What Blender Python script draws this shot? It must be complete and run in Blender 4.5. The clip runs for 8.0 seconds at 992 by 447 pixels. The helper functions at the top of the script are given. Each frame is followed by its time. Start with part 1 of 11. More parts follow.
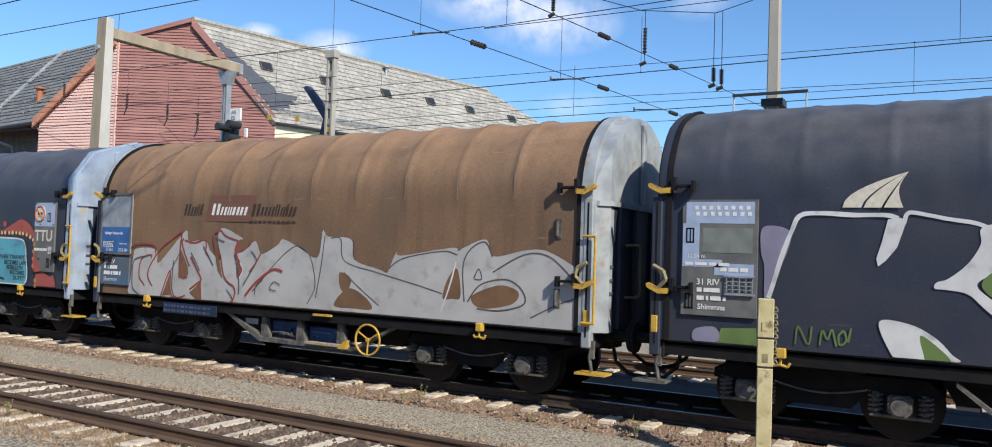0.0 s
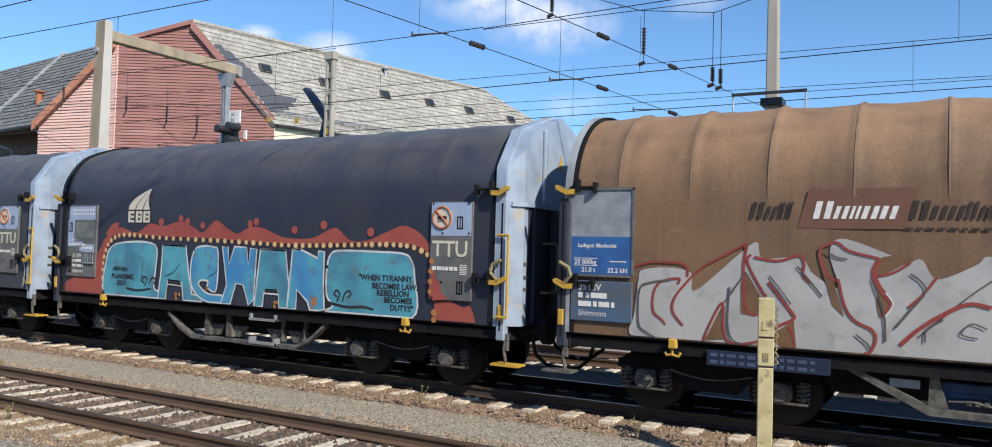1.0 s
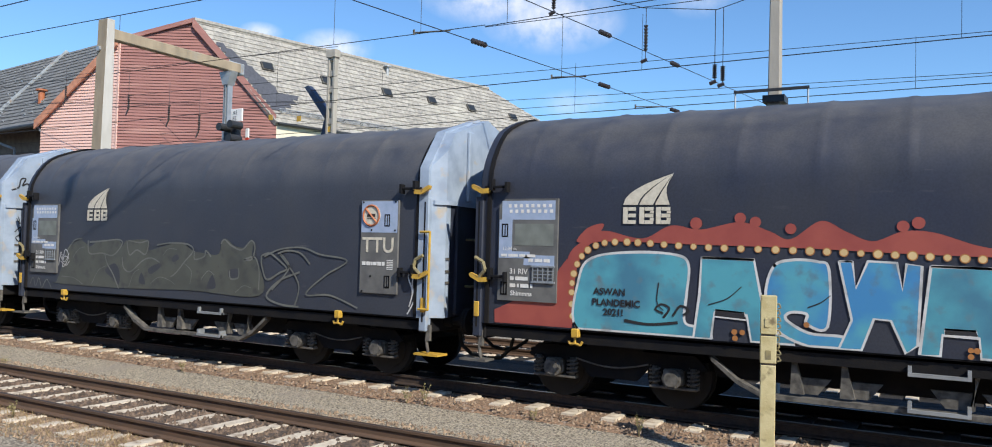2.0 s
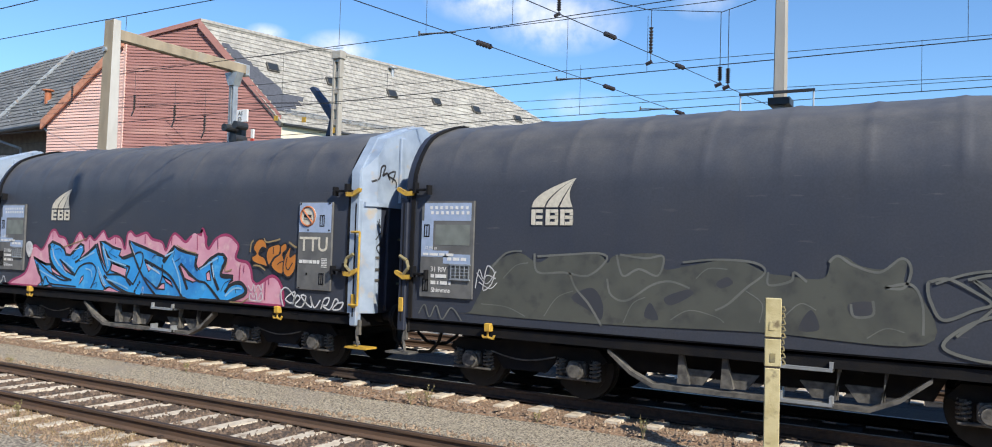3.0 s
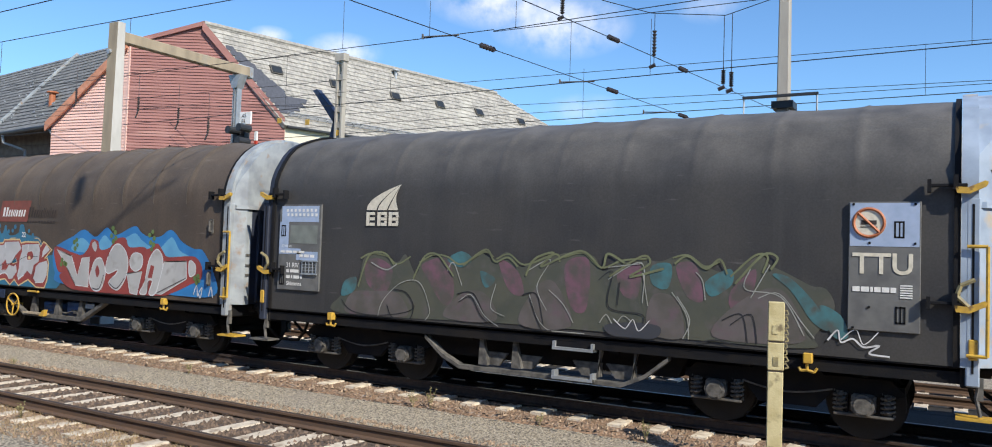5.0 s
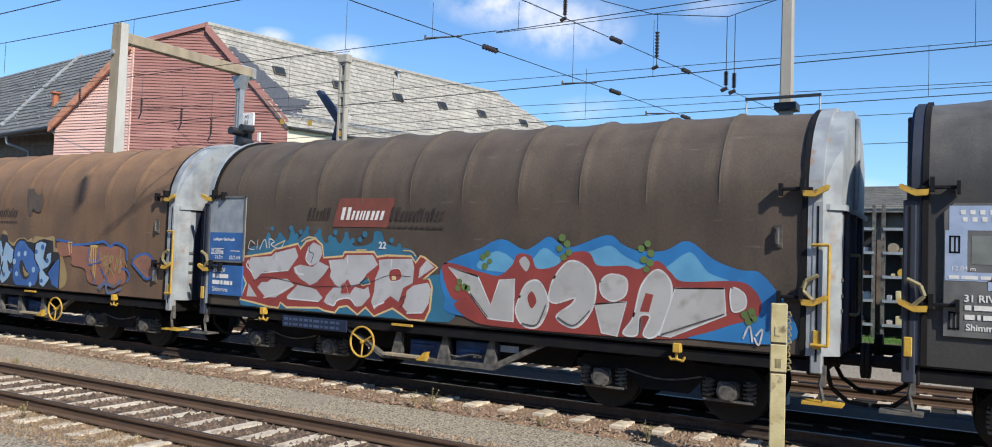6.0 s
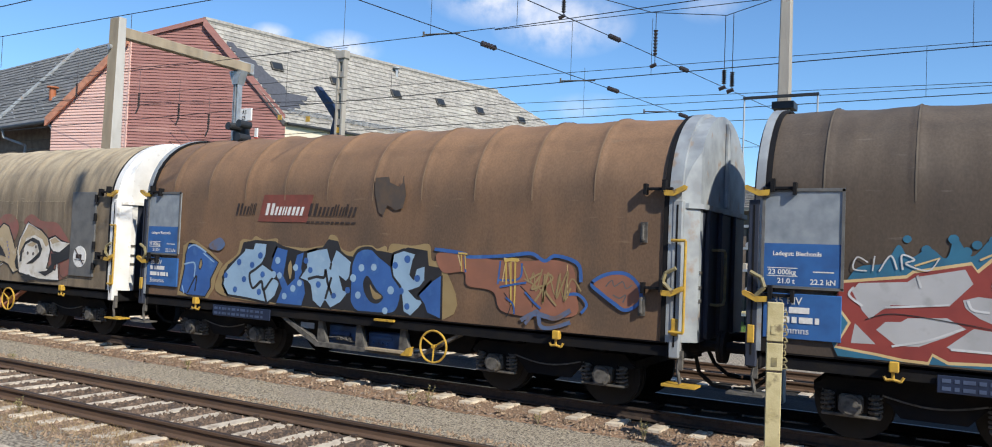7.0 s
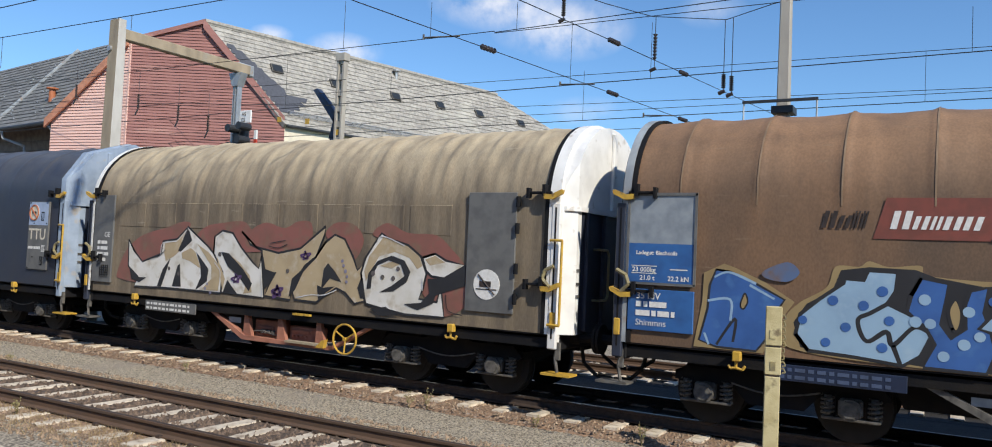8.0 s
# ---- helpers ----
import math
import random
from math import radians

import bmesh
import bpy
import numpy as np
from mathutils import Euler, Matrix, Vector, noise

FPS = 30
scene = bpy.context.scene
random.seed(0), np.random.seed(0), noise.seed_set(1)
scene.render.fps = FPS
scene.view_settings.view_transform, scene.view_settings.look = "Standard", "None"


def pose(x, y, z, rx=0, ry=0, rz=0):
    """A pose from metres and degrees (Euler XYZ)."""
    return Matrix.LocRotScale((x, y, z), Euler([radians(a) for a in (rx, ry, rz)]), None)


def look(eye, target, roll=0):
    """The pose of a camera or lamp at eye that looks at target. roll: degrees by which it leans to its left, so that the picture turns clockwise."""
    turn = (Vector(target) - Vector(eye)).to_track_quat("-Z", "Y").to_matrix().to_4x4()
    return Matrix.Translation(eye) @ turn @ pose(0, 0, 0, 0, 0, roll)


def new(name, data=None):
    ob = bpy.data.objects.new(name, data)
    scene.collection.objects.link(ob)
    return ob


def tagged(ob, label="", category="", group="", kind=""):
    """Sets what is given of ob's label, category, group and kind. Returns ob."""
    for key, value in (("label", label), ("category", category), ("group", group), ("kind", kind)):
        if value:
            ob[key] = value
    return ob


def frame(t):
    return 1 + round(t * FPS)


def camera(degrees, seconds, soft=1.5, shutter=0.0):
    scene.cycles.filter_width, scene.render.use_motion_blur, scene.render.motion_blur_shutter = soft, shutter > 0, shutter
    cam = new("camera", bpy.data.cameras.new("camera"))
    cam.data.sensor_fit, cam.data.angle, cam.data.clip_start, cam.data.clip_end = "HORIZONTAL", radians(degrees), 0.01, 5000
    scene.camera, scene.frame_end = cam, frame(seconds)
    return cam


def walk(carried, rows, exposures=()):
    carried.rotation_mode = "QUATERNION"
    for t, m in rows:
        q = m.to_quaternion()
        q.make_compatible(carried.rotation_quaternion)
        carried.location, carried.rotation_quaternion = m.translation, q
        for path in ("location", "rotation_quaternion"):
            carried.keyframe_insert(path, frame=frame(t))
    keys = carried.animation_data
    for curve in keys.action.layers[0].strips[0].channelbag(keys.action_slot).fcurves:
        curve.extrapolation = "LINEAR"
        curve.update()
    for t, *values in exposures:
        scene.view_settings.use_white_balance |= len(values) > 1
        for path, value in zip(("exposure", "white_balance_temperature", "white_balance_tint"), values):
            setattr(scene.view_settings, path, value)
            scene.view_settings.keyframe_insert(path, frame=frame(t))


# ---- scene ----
# ---- camera: stands on a platform, held by hand ----
LENS = 63.6
EYE = (0.0, 0.0, 2.14)
cam = camera(LENS, 8.0, soft=1.0)
TURNS = [
    (0.0, 29.49, 2.12, -1.89), (0.5, 29.52, 2.03, -1.75), (1.0, 29.49, 2.17, -1.60), (1.5, 29.55, 2.01, -1.47),
    (3.0, 29.95, 2.11, -1.75), (3.5, 30.04, 2.49, -1.81), (4.0, 30.09, 2.56, -1.82), (4.5, 30.08, 2.28, -1.87),
    (6.0, 30.32, 2.38, -1.99), (6.5, 30.22, 2.25, -2.21), (7.0, 30.11, 2.19, -2.33), (7.5, 30.01, 2.30, -2.45),
    (8.0, 30.03, 2.41, -2.57)]
walk(cam, [(t, pose(*EYE, 90 + pitch, roll, yaw)) for t, yaw, pitch, roll in TURNS],
     [(0.0, 0.13), (1.5, 0.11), (3.0, 0.26), (4.5, 0.24), (6.0, 0.15), (7.0, 0.07), (8.0, -0.04)])

# ---- daylight ----
TO_SUN = Vector((1.0, -0.50, 0.90)).normalized()
world = bpy.data.worlds.new("sky")
scene.world = world
world.use_nodes = True
wn, wl = world.node_tree.nodes, world.node_tree.links
wn.clear()
w_out = wn.new("ShaderNodeOutputWorld")
w_bg = wn.new("ShaderNodeBackground")
w_sky = wn.new("ShaderNodeTexSky")
w_sky.sky_type = "NISHITA"
w_sky.sun_disc = False
w_sky.sun_elevation = math.asin(TO_SUN.z)
w_sky.sun_rotation = math.atan2(TO_SUN.x, TO_SUN.y)
w_sky.air_density, w_sky.dust_density, w_sky.ozone_density = 1.0, 0.1, 4.0
w_bg.inputs["Strength"].default_value = 0.128
# small fair-weather clouds, each a soft patch of noise round a direction
w_co = wn.new("ShaderNodeTexCoord")
w_noise = wn.new("ShaderNodeTexNoise")
w_noise.inputs["Scale"].default_value = 16.0
w_noise.inputs["Detail"].default_value = 9.0
w_noise.inputs["Roughness"].default_value = 0.6
wl.new(w_co.outputs["Generated"], w_noise.inputs["Vector"])
w_last = None
for away, up, wide, high, weight in ((-30.0, 17.6, 4.5, 1.5, 1.0), (-26.0, 16.3, 4.2, 1.9, 1.0), (-41.5, 13.9, 2.3, 1.0, 1.0), (-46.5, 14.5, 1.2, 0.5, 0.8),
                                     (-24.0, 10.6, 2.6, 0.9, 0.4), (-64.0, 17.0, 1.4, 1.0, 0.5), (-15.5, 17.4, 2.0, 1.0, 0.4), (-8.0, 3.8, 5.0, 2.0, 0.8),
                                     (60.0, 30.0, 14.0, 6.0, 1.0), (150.0, 25.0, 16.0, 6.0, 1.0), (-140.0, 28.0, 14.0, 7.0, 1.0)):
    aim = pose(0, 0, 0, up, 0, -away).to_3x3() @ Vector((0, 1, 0))
    sub = wn.new("ShaderNodeVectorMath")
    sub.operation = "SUBTRACT"
    sub.inputs[1].default_value = aim
    wl.new(w_co.outputs["Generated"], sub.inputs[0])
    mul = wn.new("ShaderNodeVectorMath")
    mul.operation = "MULTIPLY"
    mul.inputs[1].default_value = (1 / radians(wide), 1 / radians(wide), 1 / radians(high))
    wl.new(sub.outputs["Vector"], mul.inputs[0])
    ln = wn.new("ShaderNodeVectorMath")
    ln.operation = "LENGTH"
    wl.new(mul.outputs["Vector"], ln.inputs[0])
    rg = wn.new("ShaderNodeMapRange")
    for sock, v in (("From Min", 1.25), ("From Max", 0.2), ("To Min", 0.0), ("To Max", weight)):
        rg.inputs[sock].default_value = v
    wl.new(ln.outputs["Value"], rg.inputs["Value"])
    if w_last is None:
        w_last = rg.outputs["Result"]
    else:
        mx = wn.new("ShaderNodeMath")
        mx.operation = "MAXIMUM"
        wl.new(w_last, mx.inputs[0])
        wl.new(rg.outputs["Result"], mx.inputs[1])
        w_last = mx.outputs["Value"]
w_soft = wn.new("ShaderNodeMapRange")
for sock, v in (("From Min", 0.36), ("From Max", 0.66)):
    w_soft.inputs[sock].default_value = v
wl.new(w_noise.outputs["Fac"], w_soft.inputs["Value"])
w_fac = wn.new("ShaderNodeMath")
w_fac.operation = "MULTIPLY"
wl.new(w_last, w_fac.inputs[0])
wl.new(w_soft.outputs["Result"], w_fac.inputs[1])
w_mix = wn.new("ShaderNodeMixRGB")
w_mix.inputs["Color2"].default_value = (8.0, 8.0, 8.4, 1)
wl.new(w_fac.outputs["Value"], w_mix.inputs["Fac"])
w_tint = wn.new("ShaderNodeMixRGB")
w_tint.blend_type = "MULTIPLY"
w_tint.inputs["Fac"].default_value = 1.0
w_tint.inputs["Color2"].default_value = (0.84, 1.07, 1.24, 1)
wl.new(w_sky.outputs["Color"], w_tint.inputs["Color1"])
wl.new(w_tint.outputs["Color"], w_mix.inputs["Color1"])
wl.new(w_mix.outputs["Color"], w_bg.inputs["Color"])
wl.new(w_bg.outputs["Background"], w_out.inputs["Surface"])

sun_data = bpy.data.lights.new("sun", "SUN")
sun_data.energy, sun_data.angle, sun_data.color = 5.0, radians(0.53), (1.0, 0.93, 0.80)
sun = new("sun", sun_data)
sun.matrix_world = look((40, -30, 40), Vector((40, -30, 40)) - TO_SUN)


# ---- materials ----
def material(name, base, rough=0.7, metal=0.0, second=None, scale=4.0, mix=(0.4, 0.65), bump=0.0, bump_scale=40.0,
             per_piece=0.0, spots=None, spot_scale=1.2, spot_mix=(0.58, 0.7), stretch=(1, 1, 1), gloss=None, dust_sheen=None, dust_sheen_amount=0.7, island=0.0, streaks=None, grain=0.0, scuffs=None):
    """Two-scale procedural paint: base and second colour by noise, larger spots, fine relief."""
    m = bpy.data.materials.new(name)
    m.use_nodes = True
    n, l = m.node_tree.nodes, m.node_tree.links
    b = n["Principled BSDF"]
    b.inputs["Roughness"].default_value, b.inputs["Metallic"].default_value = rough, metal
    if gloss is not None:
        b.inputs["Specular IOR Level"].default_value = gloss
    co = n.new("ShaderNodeTexCoord")
    mp = n.new("ShaderNodeMapping")
    mp.inputs["Scale"].default_value = stretch
    l.new(co.outputs["Object"], mp.inputs["Vector"])

    def noisy(sc, det=6.0):
        t = n.new("ShaderNodeTexNoise")
        t.inputs["Scale"].default_value, t.inputs["Detail"].default_value = sc, det
        l.new(mp.outputs["Vector"], t.inputs["Vector"])
        return t.outputs["Fac"]

    def step(src, lo, hi):
        r = n.new("ShaderNodeMapRange")
        r.inputs["From Min"].default_value, r.inputs["From Max"].default_value = lo, hi
        l.new(src, r.inputs["Value"])
        return r.outputs["Result"]

    def blend(fac, a, c, how="MIX"):
        x = n.new("ShaderNodeMixRGB")
        x.blend_type = how
        for sock, v in (("Fac", fac), ("Color1", a), ("Color2", c)):
            if isinstance(v, (float, int)):
                x.inputs[sock].default_value = v
            elif isinstance(v, tuple):
                x.inputs[sock].default_value = (*v[:3], 1)
            else:
                l.new(v, x.inputs[sock])
        return x.outputs["Color"]

    col = blend(step(noisy(scale), *mix), base, second or tuple(c * 0.75 for c in base))
    if spots:
        col = blend(step(noisy(spot_scale, 8.0), *spot_mix), col, spots)
    if streaks:
        # runs that water has drawn down the sides
        sm = n.new("ShaderNodeMapping")
        sm.inputs["Scale"].default_value = (6.0, 6.0, 0.45)
        l.new(co.outputs["Object"], sm.inputs["Vector"])
        sn = n.new("ShaderNodeTexNoise")
        sn.inputs["Scale"].default_value, sn.inputs["Detail"].default_value = 1.0, 6.0
        l.new(sm.outputs["Vector"], sn.inputs["Vector"])
        sf = n.new("ShaderNodeMath")
        sf.operation = "MULTIPLY"
        sf.inputs[1].default_value = 0.6
        l.new(step(sn.outputs["Fac"], 0.52, 0.75), sf.inputs[0])
        col = blend(sf.outputs["Value"], col, streaks)
    if dust_sheen:
        # dusty film and painted sunlit sheen on what faces up, broken by noise
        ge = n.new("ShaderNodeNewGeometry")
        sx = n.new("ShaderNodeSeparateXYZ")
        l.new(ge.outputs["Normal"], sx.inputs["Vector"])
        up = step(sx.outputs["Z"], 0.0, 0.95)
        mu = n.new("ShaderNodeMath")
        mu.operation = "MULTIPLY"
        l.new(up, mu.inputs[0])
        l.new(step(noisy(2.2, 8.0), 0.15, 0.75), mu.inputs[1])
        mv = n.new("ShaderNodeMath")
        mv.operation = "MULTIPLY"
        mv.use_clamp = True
        mv.inputs[1].default_value = dust_sheen_amount * 1.6
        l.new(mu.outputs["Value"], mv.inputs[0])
        col = blend(mv.outputs["Value"], col, dust_sheen)
    if scuffs:
        # short rubbed marks along the side
        cm = n.new("ShaderNodeMapping")
        cm.inputs["Scale"].default_value = (2.2, 2.2, 16.0)
        l.new(co.outputs["Object"], cm.inputs["Vector"])
        cn = n.new("ShaderNodeTexNoise")
        cn.inputs["Scale"].default_value, cn.inputs["Detail"].default_value = 1.0, 8.0
        l.new(cm.outputs["Vector"], cn.inputs["Vector"])
        col = blend(step(cn.outputs["Fac"], 0.66, 0.80), col, scuffs)
    if grain:
        col = blend(step(noisy(38.0, 3.0), 0.35, 0.65), col, blend(grain, col, (0, 0, 0)))
    if island:
        gi = n.new("ShaderNodeNewGeometry")
        col = blend(gi.outputs["Random Per Island"], col, blend(island, col, (0, 0, 0)))
    if per_piece:
        info = n.new("ShaderNodeObjectInfo")
        col = blend(step(info.outputs["Random"], 0, 1), col, blend(per_piece, col, (0, 0, 0)))
    l.new(col, b.inputs["Base Color"])
    if bump:
        bp = n.new("ShaderNodeBump")
        bp.inputs["Strength"].default_value, bp.inputs["Distance"].default_value = bump, 0.02
        l.new(noisy(bump_scale, 4.0), bp.inputs["Height"])
        l.new(bp.outputs["Normal"], b.inputs["Normal"])
    return m


M_GRAVEL = material("grey_gravel", (0.47, 0.405, 0.31), 0.95, second=(0.11, 0.092, 0.070), scale=30, mix=(0.40, 0.60), bump=0.9, bump_scale=45,
                    spots=(0.27, 0.23, 0.19), spot_scale=0.6, spot_mix=(0.5, 0.75))
M_BALLAST = material("rusty_ballast", (0.32, 0.205, 0.13), 0.95, second=(0.10, 0.068, 0.048), scale=25, bump=1.0, bump_scale=30,
                     spots=(0.34, 0.28, 0.23), spot_scale=9)
M_STONE = material("ballast_stone", (0.44, 0.32, 0.215), 0.95, second=(0.20, 0.145, 0.105), scale=9, bump=0.4, island=0.55)
M_OILBED = material("oily_ballast", (0.13, 0.092, 0.068), 0.95, second=(0.04, 0.032, 0.027), scale=25, bump=1.0, bump_scale=30)
M_OILSTONE = material("oily_stone", (0.24, 0.17, 0.125), 0.95, second=(0.10, 0.072, 0.055), scale=9, bump=0.4, island=0.6)
M_CONCRETE = material("weathered_concrete", (0.42, 0.38, 0.32), 0.9, second=(0.33, 0.30, 0.26), scale=7, bump=0.35, bump_scale=60,
                      spots=(0.25, 0.22, 0.19), spot_scale=2.5)
M_SLEEPER = material("concrete_sleeper", (0.74, 0.65, 0.52), 0.9, second=(0.52, 0.43, 0.33), scale=6, bump=0.5, bump_scale=50, per_piece=0.25, spots=(0.26, 0.19, 0.13), spot_scale=3.0, spot_mix=(0.58, 0.70))
M_RAIL = material("rusty_rail_steel", (0.055, 0.036, 0.027), 0.8, 0.0, second=(0.033, 0.023, 0.019), scale=14, bump=0.2)
M_RAILSIDE = material("rust_brown_rail", (0.12, 0.072, 0.046), 0.8, 0.0, second=(0.085, 0.055, 0.039), scale=6, bump=0.2, stretch=(0.3, 2, 2))
M_DRYGRASS = material("dry_grass", (0.42, 0.31, 0.17), 0.9, second=(0.28, 0.20, 0.10), scale=15, island=0.4)
M_RAILTOP = material("worn_rail_head", (0.22, 0.21, 0.21), 0.4, 1.0, second=(0.15, 0.145, 0.15), scale=10, stretch=(0.1, 4, 1))
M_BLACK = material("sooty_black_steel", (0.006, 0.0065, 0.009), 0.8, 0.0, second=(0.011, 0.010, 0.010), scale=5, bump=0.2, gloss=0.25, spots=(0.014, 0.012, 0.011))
M_GREYSTEEL = material("dusty_grey_steel", (0.145, 0.136, 0.122), 0.75, 0.1, second=(0.06, 0.057, 0.054), scale=9, bump=0.2)
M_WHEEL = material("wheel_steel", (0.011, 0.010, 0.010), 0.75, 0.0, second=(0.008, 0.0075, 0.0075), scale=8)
M_YELLOW = material("safety_yellow", (0.60, 0.37, 0.05), 0.5, second=(0.46, 0.28, 0.05), scale=12, spots=(0.25, 0.15, 0.05), spot_scale=9, spot_mix=(0.62, 0.7))
M_PALEBLUE = material("pale_blue_paint", (0.33, 0.40, 0.50), 0.55, second=(0.25, 0.31, 0.40), scale=3, spots=(0.42, 0.36, 0.28), spot_scale=3.5, spot_mix=(0.60, 0.75), bump=0.06)
M_PALEGREY = material("pale_grey_paint", (0.35, 0.38, 0.40), 0.55, second=(0.24, 0.26, 0.28), scale=3, spots=(0.30, 0.22, 0.16), spot_scale=4, spot_mix=(0.58, 0.72), bump=0.06)
M_WHITE = material("white_paint", (0.82, 0.81, 0.78), 0.5, second=(0.72, 0.71, 0.68), scale=3, spots=(0.45, 0.40, 0.34), spot_scale=5, spot_mix=(0.62, 0.75))
M_PANELBLUE = material("panel_pale_blue", (0.36, 0.44, 0.60), 0.5, second=(0.30, 0.38, 0.52), scale=6)
M_PANELGREY = material("panel_grey", (0.15, 0.15, 0.145), 0.6, second=(0.11, 0.11, 0.11), scale=5, bump=0.05)
M_PANELSILVER = material("panel_silver", (0.30, 0.33, 0.36), 0.45, second=(0.20, 0.23, 0.26), scale=4)
M_RCBLUE = material("panel_strong_blue", (0.035, 0.13, 0.36), 0.5, second=(0.03, 0.10, 0.28), scale=5)
M_LETTER = material("white_lettering", (0.78, 0.77, 0.74), 0.6, second=(0.66, 0.65, 0.62), scale=20)
M_CREAM = material("cream_lettering", (0.68, 0.63, 0.52), 0.6, second=(0.56, 0.52, 0.42), scale=15)
M_DARKLETTER = material("dark_lettering", (0.03, 0.022, 0.02), 0.7, second=(0.05, 0.035, 0.03), scale=10)
M_FADEDRED = material("washed_red_paint", (0.175, 0.080, 0.052), 0.7, second=(0.15, 0.075, 0.048), scale=6)
M_REDSIGN = material("faded_red_paint", (0.22, 0.062, 0.045), 0.7, second=(0.17, 0.055, 0.04), scale=7)
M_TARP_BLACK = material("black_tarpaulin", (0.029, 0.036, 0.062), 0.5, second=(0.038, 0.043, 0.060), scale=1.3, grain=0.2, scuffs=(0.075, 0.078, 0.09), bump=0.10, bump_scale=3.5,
                        spots=(0.044, 0.047, 0.062), spot_scale=0.7, spot_mix=(0.5, 0.8), dust_sheen=(0.125, 0.120, 0.115), streaks=(0.042, 0.045, 0.060))
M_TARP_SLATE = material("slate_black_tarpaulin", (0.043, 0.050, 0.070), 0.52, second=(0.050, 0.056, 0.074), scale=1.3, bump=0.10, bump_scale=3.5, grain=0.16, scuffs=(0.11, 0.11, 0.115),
                        spots=(0.054, 0.058, 0.072), spot_scale=0.7, spot_mix=(0.5, 0.8), dust_sheen=(0.145, 0.138, 0.130), streaks=(0.052, 0.056, 0.070))
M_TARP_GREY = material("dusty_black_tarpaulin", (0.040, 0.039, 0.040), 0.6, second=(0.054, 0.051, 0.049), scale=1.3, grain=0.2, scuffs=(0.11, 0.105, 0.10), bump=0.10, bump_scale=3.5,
                       spots=(0.065, 0.060, 0.055), spot_scale=0.7, spot_mix=(0.48, 0.8), dust_sheen=(0.155, 0.145, 0.132), streaks=(0.062, 0.060, 0.058))
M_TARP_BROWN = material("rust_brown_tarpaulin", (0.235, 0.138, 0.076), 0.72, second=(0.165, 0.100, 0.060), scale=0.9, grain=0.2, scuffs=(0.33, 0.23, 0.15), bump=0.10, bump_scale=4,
                        spots=(0.175, 0.115, 0.072), spot_scale=1.6, spot_mix=(0.5, 0.75), stretch=(1, 1, 0.6), dust_sheen=(0.36, 0.215, 0.12), dust_sheen_amount=0.7, streaks=(0.115, 0.068, 0.042))
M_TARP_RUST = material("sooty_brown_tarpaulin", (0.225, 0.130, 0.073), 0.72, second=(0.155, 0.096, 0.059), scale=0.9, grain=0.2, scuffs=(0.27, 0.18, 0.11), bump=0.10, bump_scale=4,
                       spots=(0.115, 0.078, 0.053), spot_scale=1.1, spot_mix=(0.48, 0.75), stretch=(1, 1, 0.6), dust_sheen=(0.34, 0.195, 0.105), dust_sheen_amount=0.7, streaks=(0.135, 0.087, 0.057))
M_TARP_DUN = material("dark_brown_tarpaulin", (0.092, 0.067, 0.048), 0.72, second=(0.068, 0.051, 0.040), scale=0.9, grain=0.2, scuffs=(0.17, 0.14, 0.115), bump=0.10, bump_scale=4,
                      spots=(0.115, 0.084, 0.06), spot_scale=1.6, spot_mix=(0.5, 0.75), stretch=(1, 1, 0.6), dust_sheen=(0.15, 0.12, 0.092), dust_sheen_amount=0.6, streaks=(0.065, 0.05, 0.04))
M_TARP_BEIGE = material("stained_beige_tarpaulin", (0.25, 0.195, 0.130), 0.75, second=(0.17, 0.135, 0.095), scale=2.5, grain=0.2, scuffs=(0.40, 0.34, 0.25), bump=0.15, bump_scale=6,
                        spots=(0.12, 0.095, 0.07), spot_scale=1.3, spot_mix=(0.5, 0.7), stretch=(1.9, 1, 0.35), dust_sheen=(0.56, 0.46, 0.31), dust_sheen_amount=0.85, streaks=(0.36, 0.29, 0.20))
M_SEAM_BROWN = material("pale_seam", (0.27, 0.18, 0.11), 0.75)
M_SEAM_DUN = material("dull_seam", (0.145, 0.115, 0.085), 0.75)
M_SEAM_BLACK = material("dark_seam", (0.06, 0.058, 0.056), 0.6)
M_REDWALL = material("red_painted_boards", (0.33, 0.155, 0.135), 0.8, second=(0.27, 0.125, 0.11), scale=1.5, bump=0.1, spots=(0.40, 0.21, 0.18), spot_scale=0.8, stretch=(0.3, 0.3, 3))
M_PINKWALL = material("pale_pink_boards", (0.80, 0.52, 0.44), 0.8, second=(0.72, 0.45, 0.38), scale=1.5, bump=0.1, stretch=(0.3, 0.3, 3))
M_ORANGE = material("orange_verge_board", (0.58, 0.26, 0.16), 0.7)
M_SLATE = material("grey_shingle", (0.43, 0.405, 0.36), 0.85, second=(0.28, 0.27, 0.25), scale=6, bump=0.3, bump_scale=14, spots=(0.46, 0.44, 0.39), spot_scale=0.5, island=0.22)
M_DARKSLATE = material("dark_shingle", (0.23, 0.23, 0.225), 0.85, second=(0.17, 0.17, 0.17), scale=6, bump=0.3, bump_scale=14, spots=(0.27, 0.26, 0.24), spot_scale=0.6, island=0.22)
M_NEWSLATE = material("new_blue_shingle", (0.075, 0.08, 0.10), 0.7, second=(0.055, 0.06, 0.075), scale=8)
M_CREAMWALL = material("cream_render", (0.72, 0.66, 0.52), 0.85, second=(0.64, 0.58, 0.46), scale=2)
M_WIRE = material("dark_wire", (0.03, 0.032, 0.035), 0.5, 0.3)
M_INSULATOR = material("brown_insulator", (0.06, 0.05, 0.05), 0.3)
